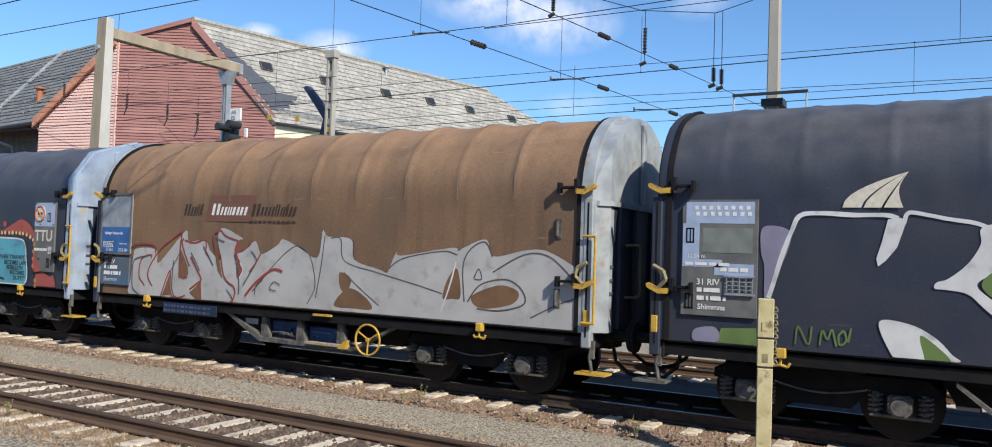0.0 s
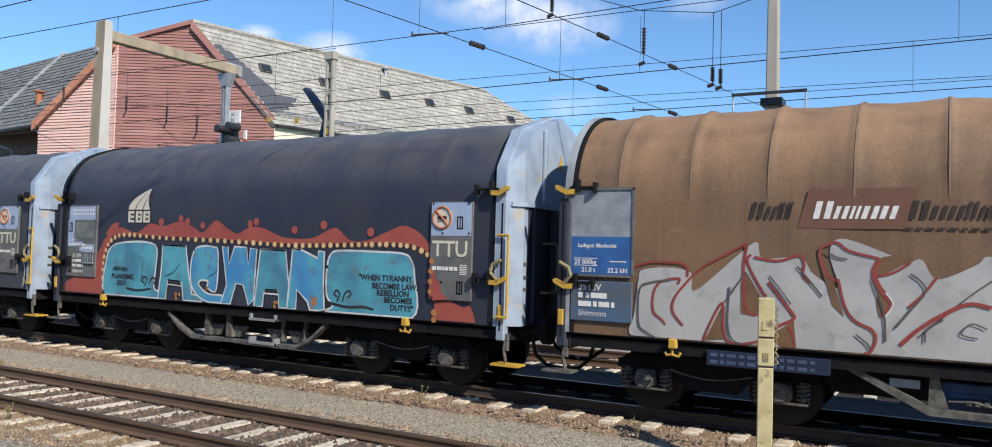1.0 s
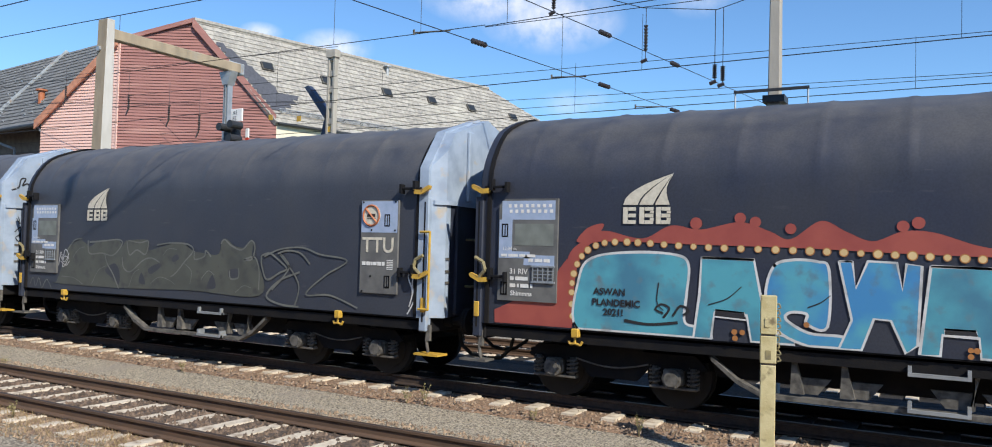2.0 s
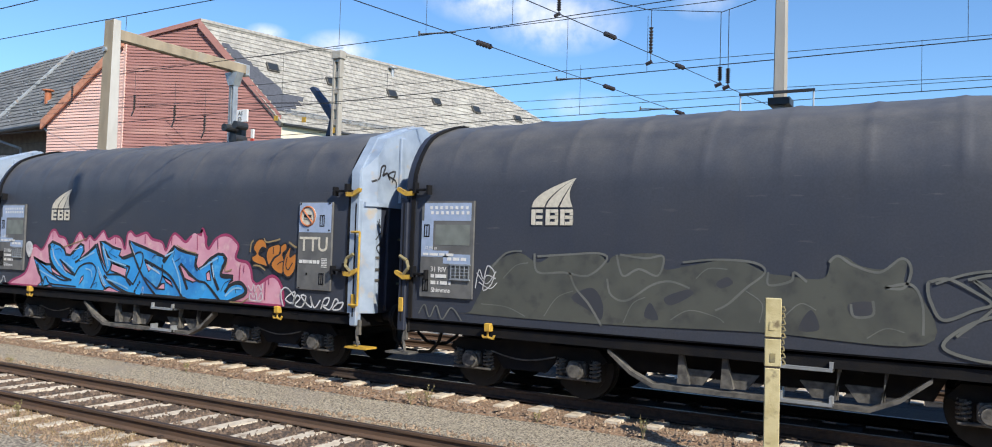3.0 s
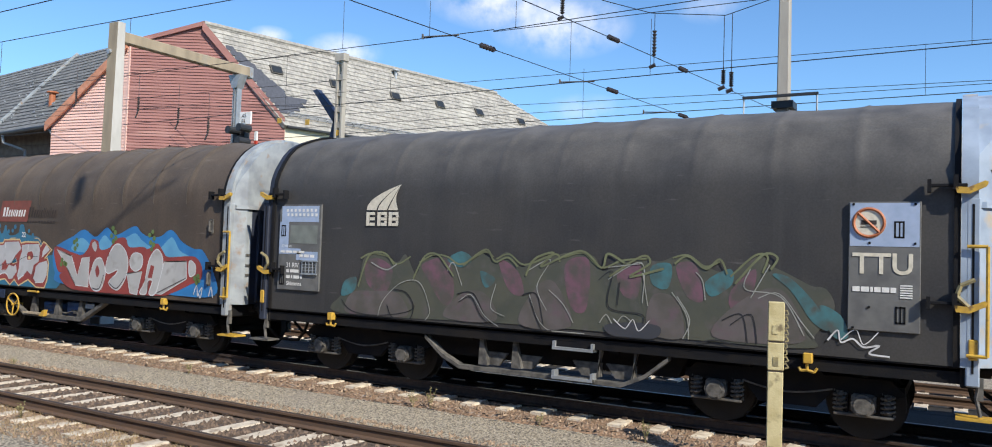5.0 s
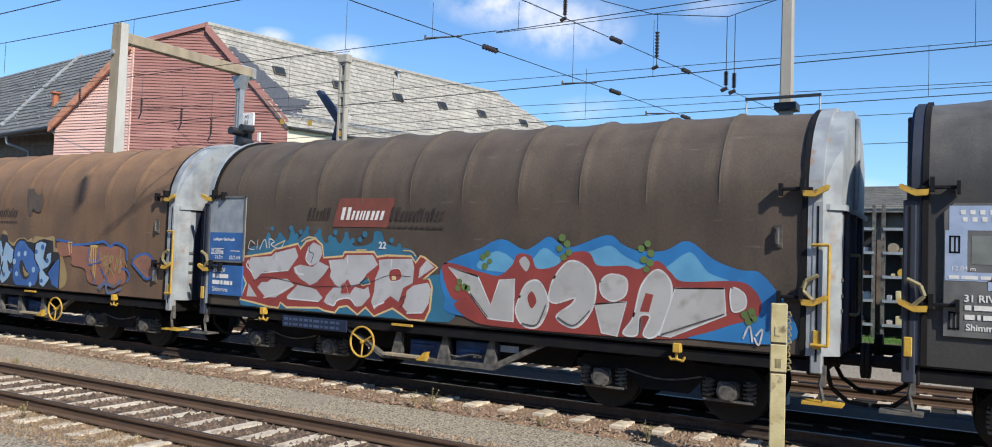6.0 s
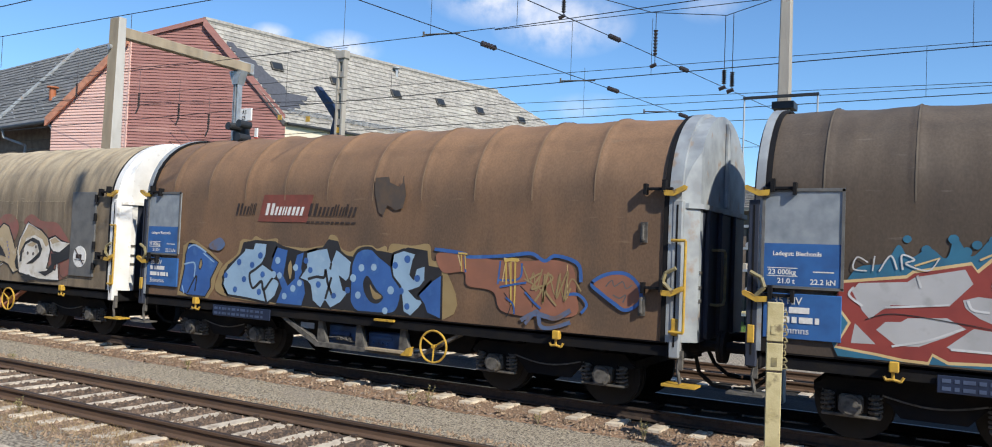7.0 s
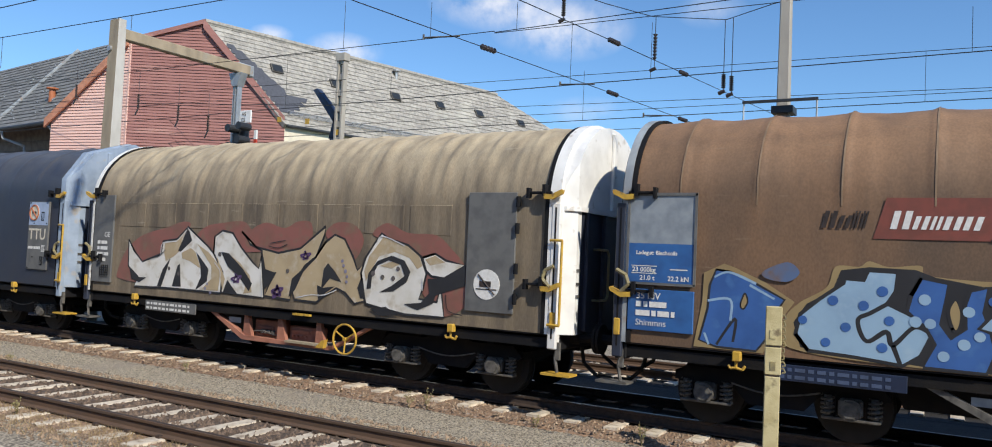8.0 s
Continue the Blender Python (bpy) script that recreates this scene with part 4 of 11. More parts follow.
def panels_beige(w):
    y = -SIDE - 0.04
    bm = bmesh.new()
    plate(bm, 4.02, 4.86, 1.30, 3.12, y, 0.04)
    p = part("end_panel", bm, M_PANELGREY, w)
    bm = bmesh.new()
    rod(bm, (4.40, y, 1.72), (4.40, y - 0.008, 1.72), 0.23, 28)
    d = part("round_sign", bm, M_LETTER, p, "round white sign with a struck-out wagon")
    bm = bmesh.new()
    box(bm, 4.28, 4.48, y - 0.014, y - 0.008, 1.68, 1.77)
    box(bm, 4.22, 4.58, y - 0.014, y - 0.008, 1.64, 1.655)
    part("pictogram", bm, M_DARKLETTER, d)
    bm = bmesh.new()
    rod(bm, (4.25, y - 0.014, 1.87), (4.55, y - 0.014, 1.57), 0.012, 4)
    part("stroke", bm, M_DARKLETTER, d)
    for z in (2.9, 2.5, 1.9, 1.45):
        bm = bmesh.new()
        rod(bm, (4.90, y - 0.02, z), (4.90, y - 0.02, z + 0.16), 0.035, 8)
        part("hinge", bm, M_BLACK, p)
    bm = bmesh.new()
    plate(bm, -5.36, -4.72, 1.25, 3.08, y, 0.04)
    p = part("data_panel", bm, M_PANELGREY, w)
    bm = bmesh.new()
    for i, ws in enumerate(([0.1, 0.2], [0.08, 0.24], [0.2, 0.16], [0.3])):
        bars(bm, -5.2, 2.05 - 0.12 * i, ws, 0.07, y - 0.008)
    tagged(part("inscription", bm, M_LETTER, p), kind="stuff")
    lettering("GE", -4.98, 2.2, 0.15, M_LETTER, p, y - 0.008)
    bm = bmesh.new()
    for i in range(5):
        box(bm, -5.05, -4.78, y - 0.03, y - 0.02, 1.40 + 0.05 * i, 1.41 + 0.05 * i)
        box(bm, -5.05 + 0.065 * i, -5.04 + 0.065 * i, y - 0.03, y - 0.02, 1.38, 1.62)
    part("label_holder", bm, M_BLACK, p)


def wagon(kind, tarp, paint, label, seed, mark=True):
    w = thing("covered_wagon", label, "freight wagon", "wagons of the train")
    ribs = [-4.7 + i for i in range(10)] if kind != "C" else [-4.9 + 0.7 * i for i in range(15)]
    wave = {"A": 0.030, "B": 0.016, "C": 0.018}[kind]
    vs = cover(kind, seed, ribs, wave)
    t = smooth(part("tarpaulin", vs, tarp, w), 60)
    if kind == "A":
        for r in ribs:
            bm = bmesh.new()
            rows = []
            for dx in (-0.011, 0.011):
                rows.append([bm.verts.new((r + dx, *stand_off(y, z, relief(kind, seed, ribs, wave, r, y, z) + 0.003))) for y, z in profile(kind) if z > 2.85])
            for j in range(len(rows[0]) - 1):
                bm.faces.new((rows[0][j], rows[1][j], rows[1][j + 1], rows[0][j + 1]))
            smooth(part("hoop_seam", bm, M_SEAM_DUN if tarp is M_TARP_DUN else M_SEAM_BROWN, t))
    if kind == "C":
        # square flaps sewn on below the shoulder
        for i in range(9):
            bm = bmesh.new()
            x0 = -4.55 + 0.93 * i
            box(bm, x0, x0 + 0.80, -SIDE - 0.008, -SIDE + 0.01, 2.44, 2.92, 0.003)
            part("flap", bm, tarp, t)
    ends(w, kind, paint)
    running_gear(w, kind, M_GREYSTEEL if kind != "C" else M_UNDERRED, tarp is M_TARP_DUN)
    if kind == "B":
        panels_black(w)
        if mark:
            fin_mark(w, seed > 0)
    elif kind == "C":
        panels_beige(w)
    elif kind == "A":
        panels_brown(w, seed > 10)
        if mark:
            company_mark(w, seed > 10)
    return w


TRAIN = []            # (thing, place in the train)
BLACK = "black tarpaulin-covered freight wagon with pale blue ends"
BROWN = "rust-brown tarpaulin-covered freight wagon with pale grey ends"
for k, (kind, tarp, paint, label) in enumerate((
        ("B", M_TARP_BLACK, M_PALEBLUE, BLACK + ", white shark graffiti"),
        ("A", M_TARP_BROWN, M_PALEGREY, BROWN + ", silver graffiti"),
        ("B", M_TARP_BLACK, M_PALEBLUE, BLACK + ", turquoise block-letter graffiti"),
        ("B", M_TARP_SLATE, M_PALEBLUE, BLACK + ", faded silver graffiti"),
        ("B", M_TARP_SLATE, M_PALEBLUE, BLACK + ", blue and pink graffiti"),
        ("B", M_TARP_GREY, M_PALEBLUE, BLACK + ", faint plum graffiti"),
        ("A", M_TARP_DUN, M_PALEGREY, "dark brown tarpaulin-covered wagon, grey and red graffiti"),
        ("A", M_TARP_RUST, M_PALEGREY, BROWN + ", blue dotted graffiti"),
        ("C", M_TARP_BEIGE, M_WHITE, "stained beige tarpaulin-covered freight wagon with white ends, grey graffiti"),
        ("B", M_TARP_BLACK, M_PALEBLUE, BLACK))):
    TRAIN.append((wagon(kind, tarp, paint, label, 7.3 * k), k))


# ---- spray paint ----
def spray(name, base, second=None, spots=None, scale=2.5, rough=0.55):
    return material("spray_" + name, base, rough, second=second, scale=scale, spots=spots, spot_scale=5.0, spot_mix=(0.55, 0.75), bump=0.04)


SPRAY = {
    "chalk": spray("chalk", (0.66, 0.66, 0.66), (0.52, 0.52, 0.52), (0.36, 0.36, 0.36)),
    "lilac": spray("lilac", (0.25, 0.24, 0.33), (0.20, 0.19, 0.27)),
    "green": spray("green", (0.13, 0.20, 0.06), (0.09, 0.14, 0.045)),
    "silver": spray("silver", (0.46, 0.455, 0.445), (0.38, 0.375, 0.37), (0.33, 0.31, 0.29), 1.5, 0.5),
    "bare": spray("bare", (0.19, 0.105, 0.055), (0.13, 0.075, 0.04)),
    "pencil": spray("pencil", (0.085, 0.075, 0.075), (0.13, 0.12, 0.12)),
    "paintred": spray("red", (0.30, 0.055, 0.045), (0.24, 0.045, 0.04)),
    "brick": spray("brick", (0.36, 0.085, 0.065), (0.30, 0.065, 0.055)),
    "ochre": spray("ochre", (0.44, 0.19, 0.055), (0.36, 0.15, 0.05)),
    "cream": spray("cream", (0.68, 0.52, 0.27), (0.58, 0.42, 0.20)),
    "turq": spray("turquoise", (0.09, 0.36, 0.45), (0.06, 0.20, 0.30), (0.13, 0.19, 0.22), 1.4),
    "turqblue": spray("turquoise_blue", (0.055, 0.24, 0.50), (0.10, 0.38, 0.46), (0.11, 0.17, 0.22), 1.4),
    "black": spray("black", (0.022, 0.022, 0.025), (0.03, 0.03, 0.033)),
    "ash": spray("ash", (0.092, 0.096, 0.082), (0.070, 0.074, 0.066), (0.055, 0.056, 0.056)),
    "ashline": spray("ash_line", (0.165, 0.17, 0.155), (0.115, 0.12, 0.11)),
    "pink": spray("pink", (0.70, 0.36, 0.44), (0.60, 0.26, 0.35), (0.74, 0.50, 0.50)),
    "magenta": spray("magenta", (0.36, 0.045, 0.13), (0.30, 0.04, 0.11)),
    "spray": spray("blue", (0.045, 0.37, 0.80), (0.03, 0.27, 0.68), (0.12, 0.48, 0.82)),
    "sprayblue": spray("mid_blue", (0.045, 0.33, 0.72), (0.025, 0.19, 0.54), (0.12, 0.45, 0.74)),
    "skyline": spray("sky_blue", (0.30, 0.55, 0.74), (0.22, 0.46, 0.68)),
    "orange": spray("orange", (0.55, 0.20, 0.035), (0.46, 0.16, 0.03)),
    "moss": spray("moss", (0.088, 0.090, 0.068), (0.066, 0.072, 0.058), (0.105, 0.095, 0.088)),
    "mossline": spray("moss_line", (0.17, 0.185, 0.10), (0.13, 0.14, 0.08)),
    "plum": spray("plum", (0.165, 0.085, 0.115), (0.090, 0.078, 0.070), (0.075, 0.085, 0.075), 4.5),
    "teal": spray("teal", (0.06, 0.17, 0.19), (0.06, 0.10, 0.10), (0.08, 0.085, 0.075), 4.5),
    "mauve": spray("mauve", (0.125, 0.108, 0.106), (0.090, 0.084, 0.072), (0.13, 0.09, 0.105), 3.5),
    "azure": spray("azure", (0.035, 0.17, 0.28), (0.03, 0.13, 0.22)),
    "bluebright": spray("bright_blue", (0.03, 0.19, 0.46), (0.025, 0.15, 0.38)),
    "bluepale": spray("pale_blue", (0.13, 0.36, 0.55), (0.10, 0.30, 0.50)),
    "tan": spray("tan", (0.34, 0.25, 0.12), (0.28, 0.20, 0.095)),
    "cobalt": spray("cobalt", (0.045, 0.13, 0.38), (0.035, 0.10, 0.30), (0.07, 0.18, 0.42)),
    "icy": spray("icy_blue", (0.30, 0.45, 0.60), (0.25, 0.38, 0.53), (0.36, 0.50, 0.62)),
    "salmon": spray("salmon", (0.32, 0.135, 0.085), (0.25, 0.115, 0.075)),
    "smearblue": spray("smear_blue", (0.10, 0.15, 0.27), (0.15, 0.13, 0.15), (0.17, 0.11, 0.08), 5.0),
    "soot": spray("soot", (0.085, 0.068, 0.056), (0.12, 0.082, 0.055), None, 6.0),
    "yellowdrip": spray("yellow_drip", (0.62, 0.44, 0.12), (0.54, 0.36, 0.09)),
    "dustred": spray("dust_red", (0.27, 0.105, 0.085), (0.21, 0.10, 0.075), (0.20, 0.135, 0.09), 3.0),
    "bone": spray("bone", (0.74, 0.72, 0.68), (0.62, 0.59, 0.52), (0.48, 0.42, 0.33)),
    "khaki": spray("khaki", (0.47, 0.37, 0.23), (0.40, 0.31, 0.19), (0.54, 0.47, 0.36)),
    "steel": spray("steel", (0.48, 0.48, 0.49), (0.40, 0.40, 0.41), (0.36, 0.36, 0.36), 1.5, 0.45),
    "murk": spray("murk", (0.045, 0.048, 0.058), (0.055, 0.056, 0.064)),
    "mistline": spray("mist_line", (0.34, 0.34, 0.31), (0.24, 0.25, 0.23)),
    "purple": spray("purple", (0.13, 0.07, 0.20)),
}


def depth(n):
    """Coats lie one on another, each a hair prouder."""
    return -SIDE - 0.011 - 0.0003 * n


def curve(pts, closed, fine=6):
    """A smooth line through a few points."""
    p = [Vector((a, b)) for a, b in pts]
    n = len(p)
    out = []
    for i in range(n if closed else n - 1):
        a, b, c, d = (p[(i - 1) % n], p[i], p[(i + 1) % n], p[(i + 2) % n]) if closed else (p[max(i - 1, 0)], p[i], p[i + 1], p[min(i + 2, n - 1)])
        for j in range(fine):
            t = j / fine
            out.append(0.5 * ((2 * b) + (c - a) * t + (2 * a - 5 * b + 4 * c - d) * t * t + (3 * b - a - 3 * c + d) * t ** 3))
    if not closed:
        out.append(p[-1])
    for q in out:
        q.y = max(q.y, 1.08)
    return out


def fill(w, name, paint, n, pts, soft, rim=None, width=0.03):
    line = curve(pts, True) if soft else [Vector(p) for p in pts]
    bm = bmesh.new()
    y = depth(n)
    vs = [bm.verts.new((p.x, y, p.y)) for p in line]
    es = [bm.edges.new((vs[i], vs[(i + 1) % len(vs)])) for i in range(len(vs))]
    bmesh.ops.triangle_fill(bm, use_beauty=True, use_dissolve=False, edges=es, normal=(0, -1, 0))
    ob = part(name, bm, SPRAY[paint], w)
    if rim:
        ribbon("graffiti_outline", SPRAY[rim], depth(n + 1), line + [line[0], line[1]], width, ob)
    return ob


def ribbon(name, mat, y, line, width, parent):
    bm = bmesh.new()
    rows = []
    for i, p in enumerate(line):
        a, b = line[max(i - 1, 0)], line[min(i + 1, len(line) - 1)]
        d = b - a
        d = d.normalized() if d.length > 1e-6 else Vector((1, 0))
        q = Vector((-d.y, d.x)) * width * (0.5 + 0.12 * noise.noise((p.x * 3, p.y * 3, 1)))
        rows.append((bm.verts.new((p.x + q.x, y, max(1.07, p.y + q.y))), bm.verts.new((p.x - q.x, y, max(1.07, p.y - q.y)))))
    for a, b in zip(rows, rows[1:]):
        bm.faces.new((a[0], b[0], b[1], a[1]))
    return part(name, bm, mat, parent)


def stroke(w, name, paint, n, pts, width):
    return ribbon(name, SPRAY[paint], depth(n), curve(pts, False), width, w)


def dots(w, name, paint, n, pts, r):
    for x, z in pts:
        bm = bmesh.new()
        k = 14
        s = 1 + 0.25 * noise.noise((x * 7, z * 7, 2))
        bm.faces.new([bm.verts.new((x + s * r * math.cos(a * math.tau / k), depth(n), z + s * r * math.sin(a * math.tau / k))) for a in range(k)])
        part(name, bm, SPRAY[paint], w)


def beads(w, name, paint, n, pts, r, step):
    line = curve(pts, False, 12)
    out, left = [], 0.0
    for a, b in zip(line, line[1:]):
        left += (b - a).length
        if left >= step:
            left = 0.0
            out.append((b.x, b.y))
    dots(w, name, paint, n, out, r)



# ---- painted lettering and graffiti, laid on the covers ----

# wagon 0
w = TRAIN[0][0]
fill(w, 'graffiti_blob', 'lilac', 1, [(-4.16, 2.55), (-4.00, 2.60), (-3.81, 2.52), (-3.84, 2.29), (-3.95, 2.01), (-4.05, 1.69), (-4.11, 1.69), (-4.12, 2.09), (-4.16, 2.25)], True)
stroke(w, 'graffiti_line', 'chalk', 2, [(-4.06, 1.69), (-3.99, 1.93), (-3.90, 2.25), (-3.80, 2.53), (-3.70, 2.73), (-3.45, 2.76), (-3.09, 2.74), (-2.75, 2.74), (-2.61, 2.70)], .055)
fill(w, 'graffiti_drop', 'chalk', 3, [(-2.72, 2.69), (-2.58, 2.71), (-2.53, 2.65), (-2.62, 2.36), (-2.74, 2.20), (-2.82, 2.13), (-2.84, 2.22), (-2.78, 2.43)], False)
stroke(w, 'graffiti_line', 'chalk', 4, [(-2.55, 2.65), (-2.50, 2.77), (-2.29, 2.74), (-2.10, 2.70), (-1.85, 2.66), (-1.72, 2.61)], .045)
fill(w, 'graffiti_fang', 'chalk', 5, [(-1.77, 2.60), (-1.49, 2.66), (-1.25, 2.47), (-1.48, 2.18), (-1.66, 2.09), (-1.81, 1.94), (-1.54, 1.69), (-1.48, 1.49), (-1.72, 1.68), (-1.90, 1.85), (-2.12, 1.89), (-2.23, 1.90), (-2.21, 1.97), (-2.09, 2.02), (-1.90, 2.20), (-1.78, 2.42)], True)
fill(w, 'graffiti_leaf', 'green', 6, [(-1.61, 2.14), (-1.77, 1.96), (-1.60, 1.79), (-1.36, 1.84), (-1.37, 2.12)], True)
fill(w, 'graffiti_fang', 'chalk', 7, [(-2.80, 1.48), (-2.47, 1.47), (-2.21, 1.33), (-2.05, 1.16), (-1.99, 1.08), (-2.56, 1.08), (-2.66, 1.10)], True)
fill(w, 'graffiti_leaf', 'green', 8, [(-2.37, 1.35), (-2.21, 1.25), (-2.06, 1.08), (-2.30, 1.08), (-2.33, 1.13)], True)
fill(w, 'graffiti_patch', 'green', 9, [(-4.64, 1.27), (-4.20, 1.30), (-4.19, 1.08), (-4.72, 1.08)], False)
fill(w, 'graffiti_patch', 'lilac', 10, [(-4.99, 1.23), (-4.74, 1.28), (-4.66, 1.17), (-4.72, 1.08), (-4.99, 1.08)], True)
stroke(w, 'graffiti_scrawl', 'green', 11, [(-3.73, 1.14), (-3.70, 1.36), (-3.58, 1.15), (-3.54, 1.37)], .022)
stroke(w, 'graffiti_scrawl', 'green', 12, [(-3.45, 1.15), (-3.42, 1.33), (-3.36, 1.23), (-3.31, 1.35), (-3.26, 1.15)], .022)
stroke(w, 'graffiti_scrawl', 'green', 13, [(-3.24, 1.28), (-3.18, 1.34), (-3.15, 1.23), (-3.22, 1.17), (-3.24, 1.28)], .022)
stroke(w, 'graffiti_scrawl', 'green', 14, [(-3.10, 1.38), (-3.13, 1.21)], .022)

# wagon 1
w = TRAIN[1][0]
fill(w, 'graffiti_backing', 'silver', 1, [(-4.44, 1.38), (-4.39, 1.83), (-4.33, 1.98), (-3.96, 2.02), (-3.67, 1.96), (-3.61, 1.73), (-3.04, 2.23), (-2.83, 2.38), (-2.75, 2.18), (-2.31, 2.20), (-2.15, 2.00), (-1.87, 1.85), (-1.97, 2.26), (-1.83, 2.44), (-1.32, 2.26), (-1.15, 2.15), (-0.98, 2.21), (-0.82, 1.99), (-0.44, 2.16), (-0.30, 2.26), (0.16, 2.08), (0.41, 1.96), (0.54, 2.03), (0.60, 2.43), (0.72, 2.33), (1.22, 2.29), (1.32, 1.95), (1.83, 1.81), (1.99, 1.76), (2.04, 1.83), (2.18, 2.11), (2.28, 2.05), (3.23, 2.20), (3.35, 2.15), (3.46, 2.21), (3.84, 2.34), (3.99, 2.09), (4.50, 2.19), (4.84, 2.20), (5.22, 2.03), (5.34, 1.90), (5.33, 1.45), (5.31, 1.08), (4.86, 1.08), (3.11, 1.08), (0.51, 1.08), (-2.15, 1.08), (-3.79, 1.08), (-4.47, 1.08)], True)
fill(w, 'graffiti_gap', 'bare', 2, [(0.90, 1.17), (1.21, 1.47), (1.59, 1.33), (1.71, 1.15), (1.34, 1.14)], True)
fill(w, 'graffiti_gap', 'bare', 3, [(3.09, 1.42), (3.19, 1.74), (3.35, 1.87), (3.42, 1.45), (3.26, 1.41)], True)
fill(w, 'graffiti_gap', 'bare', 4, [(3.64, 1.49), (4.10, 1.66), (4.42, 1.58), (4.34, 1.40), (3.91, 1.30), (3.67, 1.34)], True)
fill(w, 'graffiti_gap', 'bare', 5, [(1.01, 1.73), (1.26, 1.63), (1.16, 1.39), (1.02, 1.49)], True)
stroke(w, 'graffiti_outline', 'pencil', 6, [(-1.02, 1.30), (-0.43, 1.87), (0.01, 2.15), (0.31, 2.01), (0.47, 1.49), (0.30, 1.15)], .022)
stroke(w, 'graffiti_outline', 'pencil', 7, [(0.49, 1.27), (0.59, 1.82), (0.65, 2.34)], .022)
stroke(w, 'graffiti_outline', 'pencil', 8, [(0.78, 2.30), (1.00, 2.29), (1.11, 1.92), (1.83, 1.75), (2.60, 1.59), (3.08, 1.48)], .022)
stroke(w, 'graffiti_outline', 'pencil', 9, [(1.10, 1.73), (1.45, 1.48), (1.86, 1.22)], .022)
stroke(w, 'graffiti_outline', 'pencil', 10, [(2.02, 1.82), (2.33, 2.01), (3.06, 2.14), (3.34, 2.09)], .022)
stroke(w, 'graffiti_line', 'chalk', 11, [(3.07, 1.20), (3.22, 1.62), (3.32, 1.98)], .028)
stroke(w, 'graffiti_outline', 'pencil', 12, [(3.49, 1.38), (3.45, 1.92), (3.58, 2.19), (3.83, 2.30), (3.97, 2.08)], .022)
stroke(w, 'graffiti_outline', 'pencil', 13, [(3.55, 1.38), (3.77, 1.65), (4.20, 1.75), (4.47, 1.62), (4.52, 1.40), (4.11, 1.28), (3.72, 1.29)], .024)
stroke(w, 'graffiti_outline', 'pencil', 14, [(3.65, 1.74), (3.73, 1.89), (3.79, 1.74), (3.66, 1.73)], .020)
stroke(w, 'graffiti_outline', 'pencil', 15, [(3.98, 1.85), (4.51, 2.13), (4.92, 2.11), (5.29, 1.81)], .022)
stroke(w, 'graffiti_outline', 'pencil', 16, [(4.64, 1.21), (5.05, 1.42), (5.32, 1.52)], .020)
stroke(w, 'graffiti_outline', 'pencil', 17, [(1.28, 2.27), (1.32, 1.95)], .018)

fill(w, 'graffiti_gap', 'bare', 18, [(-3.46, 1.10), (-3.36, 1.32), (-3.23, 1.59), (-3.27, 1.41), (-3.23, 1.12)], False)
fill(w, 'graffiti_gap', 'bare', 19, [(-3.01, 1.46), (-3.02, 1.83), (-2.96, 2.01), (-2.76, 1.68), (-2.73, 1.54), (-2.87, 1.46)], False)
fill(w, 'graffiti_gap', 'bare', 20, [(-2.68, 1.19), (-2.37, 1.42), (-2.34, 1.08), (-2.51, 1.08)], False)
fill(w, 'graffiti_gap', 'bare', 21, [(-2.04, 2.01), (-1.92, 1.92), (-1.80, 1.50), (-1.93, 1.63)], False)
fill(w, 'graffiti_gap', 'bare', 22, [(-1.41, 1.90), (-1.34, 1.81), (-1.28, 1.69), (-1.32, 1.60), (-1.42, 1.52), (-1.45, 1.71)], False)
fill(w, 'graffiti_gap', 'bare', 23, [(-1.48, 2.03), (-1.35, 2.03), (-1.09, 2.19), (-1.22, 2.26), (-1.38, 2.23), (-1.46, 2.19)], False)
stroke(w, 'graffiti_outline', 'paintred', 24, [(-4.50, 1.98), (-4.37, 2.05), (-4.13, 2.09), (-3.76, 2.07), (-3.71, 1.91)], .030)
stroke(w, 'graffiti_outline', 'paintred', 25, [(-3.84, 1.81), (-3.83, 1.88), (-4.07, 1.83), (-4.17, 1.67), (-4.17, 1.43), (-4.05, 1.32), (-4.00, 1.26)], .030)
stroke(w, 'graffiti_outline', 'paintred', 26, [(-3.76, 1.26), (-3.90, 1.43), (-3.89, 1.60), (-3.76, 1.79), (-3.54, 2.02), (-3.28, 2.18), (-2.96, 2.36)], .032)
stroke(w, 'graffiti_outline', 'paintred', 27, [(-2.95, 2.35), (-2.99, 2.07), (-2.98, 1.75), (-2.95, 1.53), (-2.87, 1.46), (-2.75, 1.49)], .034)
stroke(w, 'graffiti_outline', 'paintred', 28, [(-2.90, 2.22), (-2.94, 2.12), (-2.76, 1.77), (-2.70, 1.70)], .030)
stroke(w, 'graffiti_outline', 'paintred', 29, [(-2.86, 2.19), (-2.57, 2.15), (-2.33, 2.22), (-2.26, 2.13), (-2.27, 1.98), (-2.18, 1.89)], .034)
stroke(w, 'graffiti_outline', 'paintred', 30, [(-2.68, 1.88), (-2.52, 1.67), (-2.40, 1.52), (-2.37, 1.44), (-2.51, 1.36), (-2.68, 1.25)], .036)
stroke(w, 'graffiti_outline', 'paintred', 31, [(-2.44, 1.34), (-2.38, 1.23), (-2.36, 1.08)], .030)
stroke(w, 'graffiti_outline', 'paintred', 32, [(-3.49, 1.08), (-3.41, 1.30), (-3.25, 1.59), (-3.23, 1.25), (-3.16, 1.09), (-3.00, 1.08), (-2.79, 1.13)], .030)
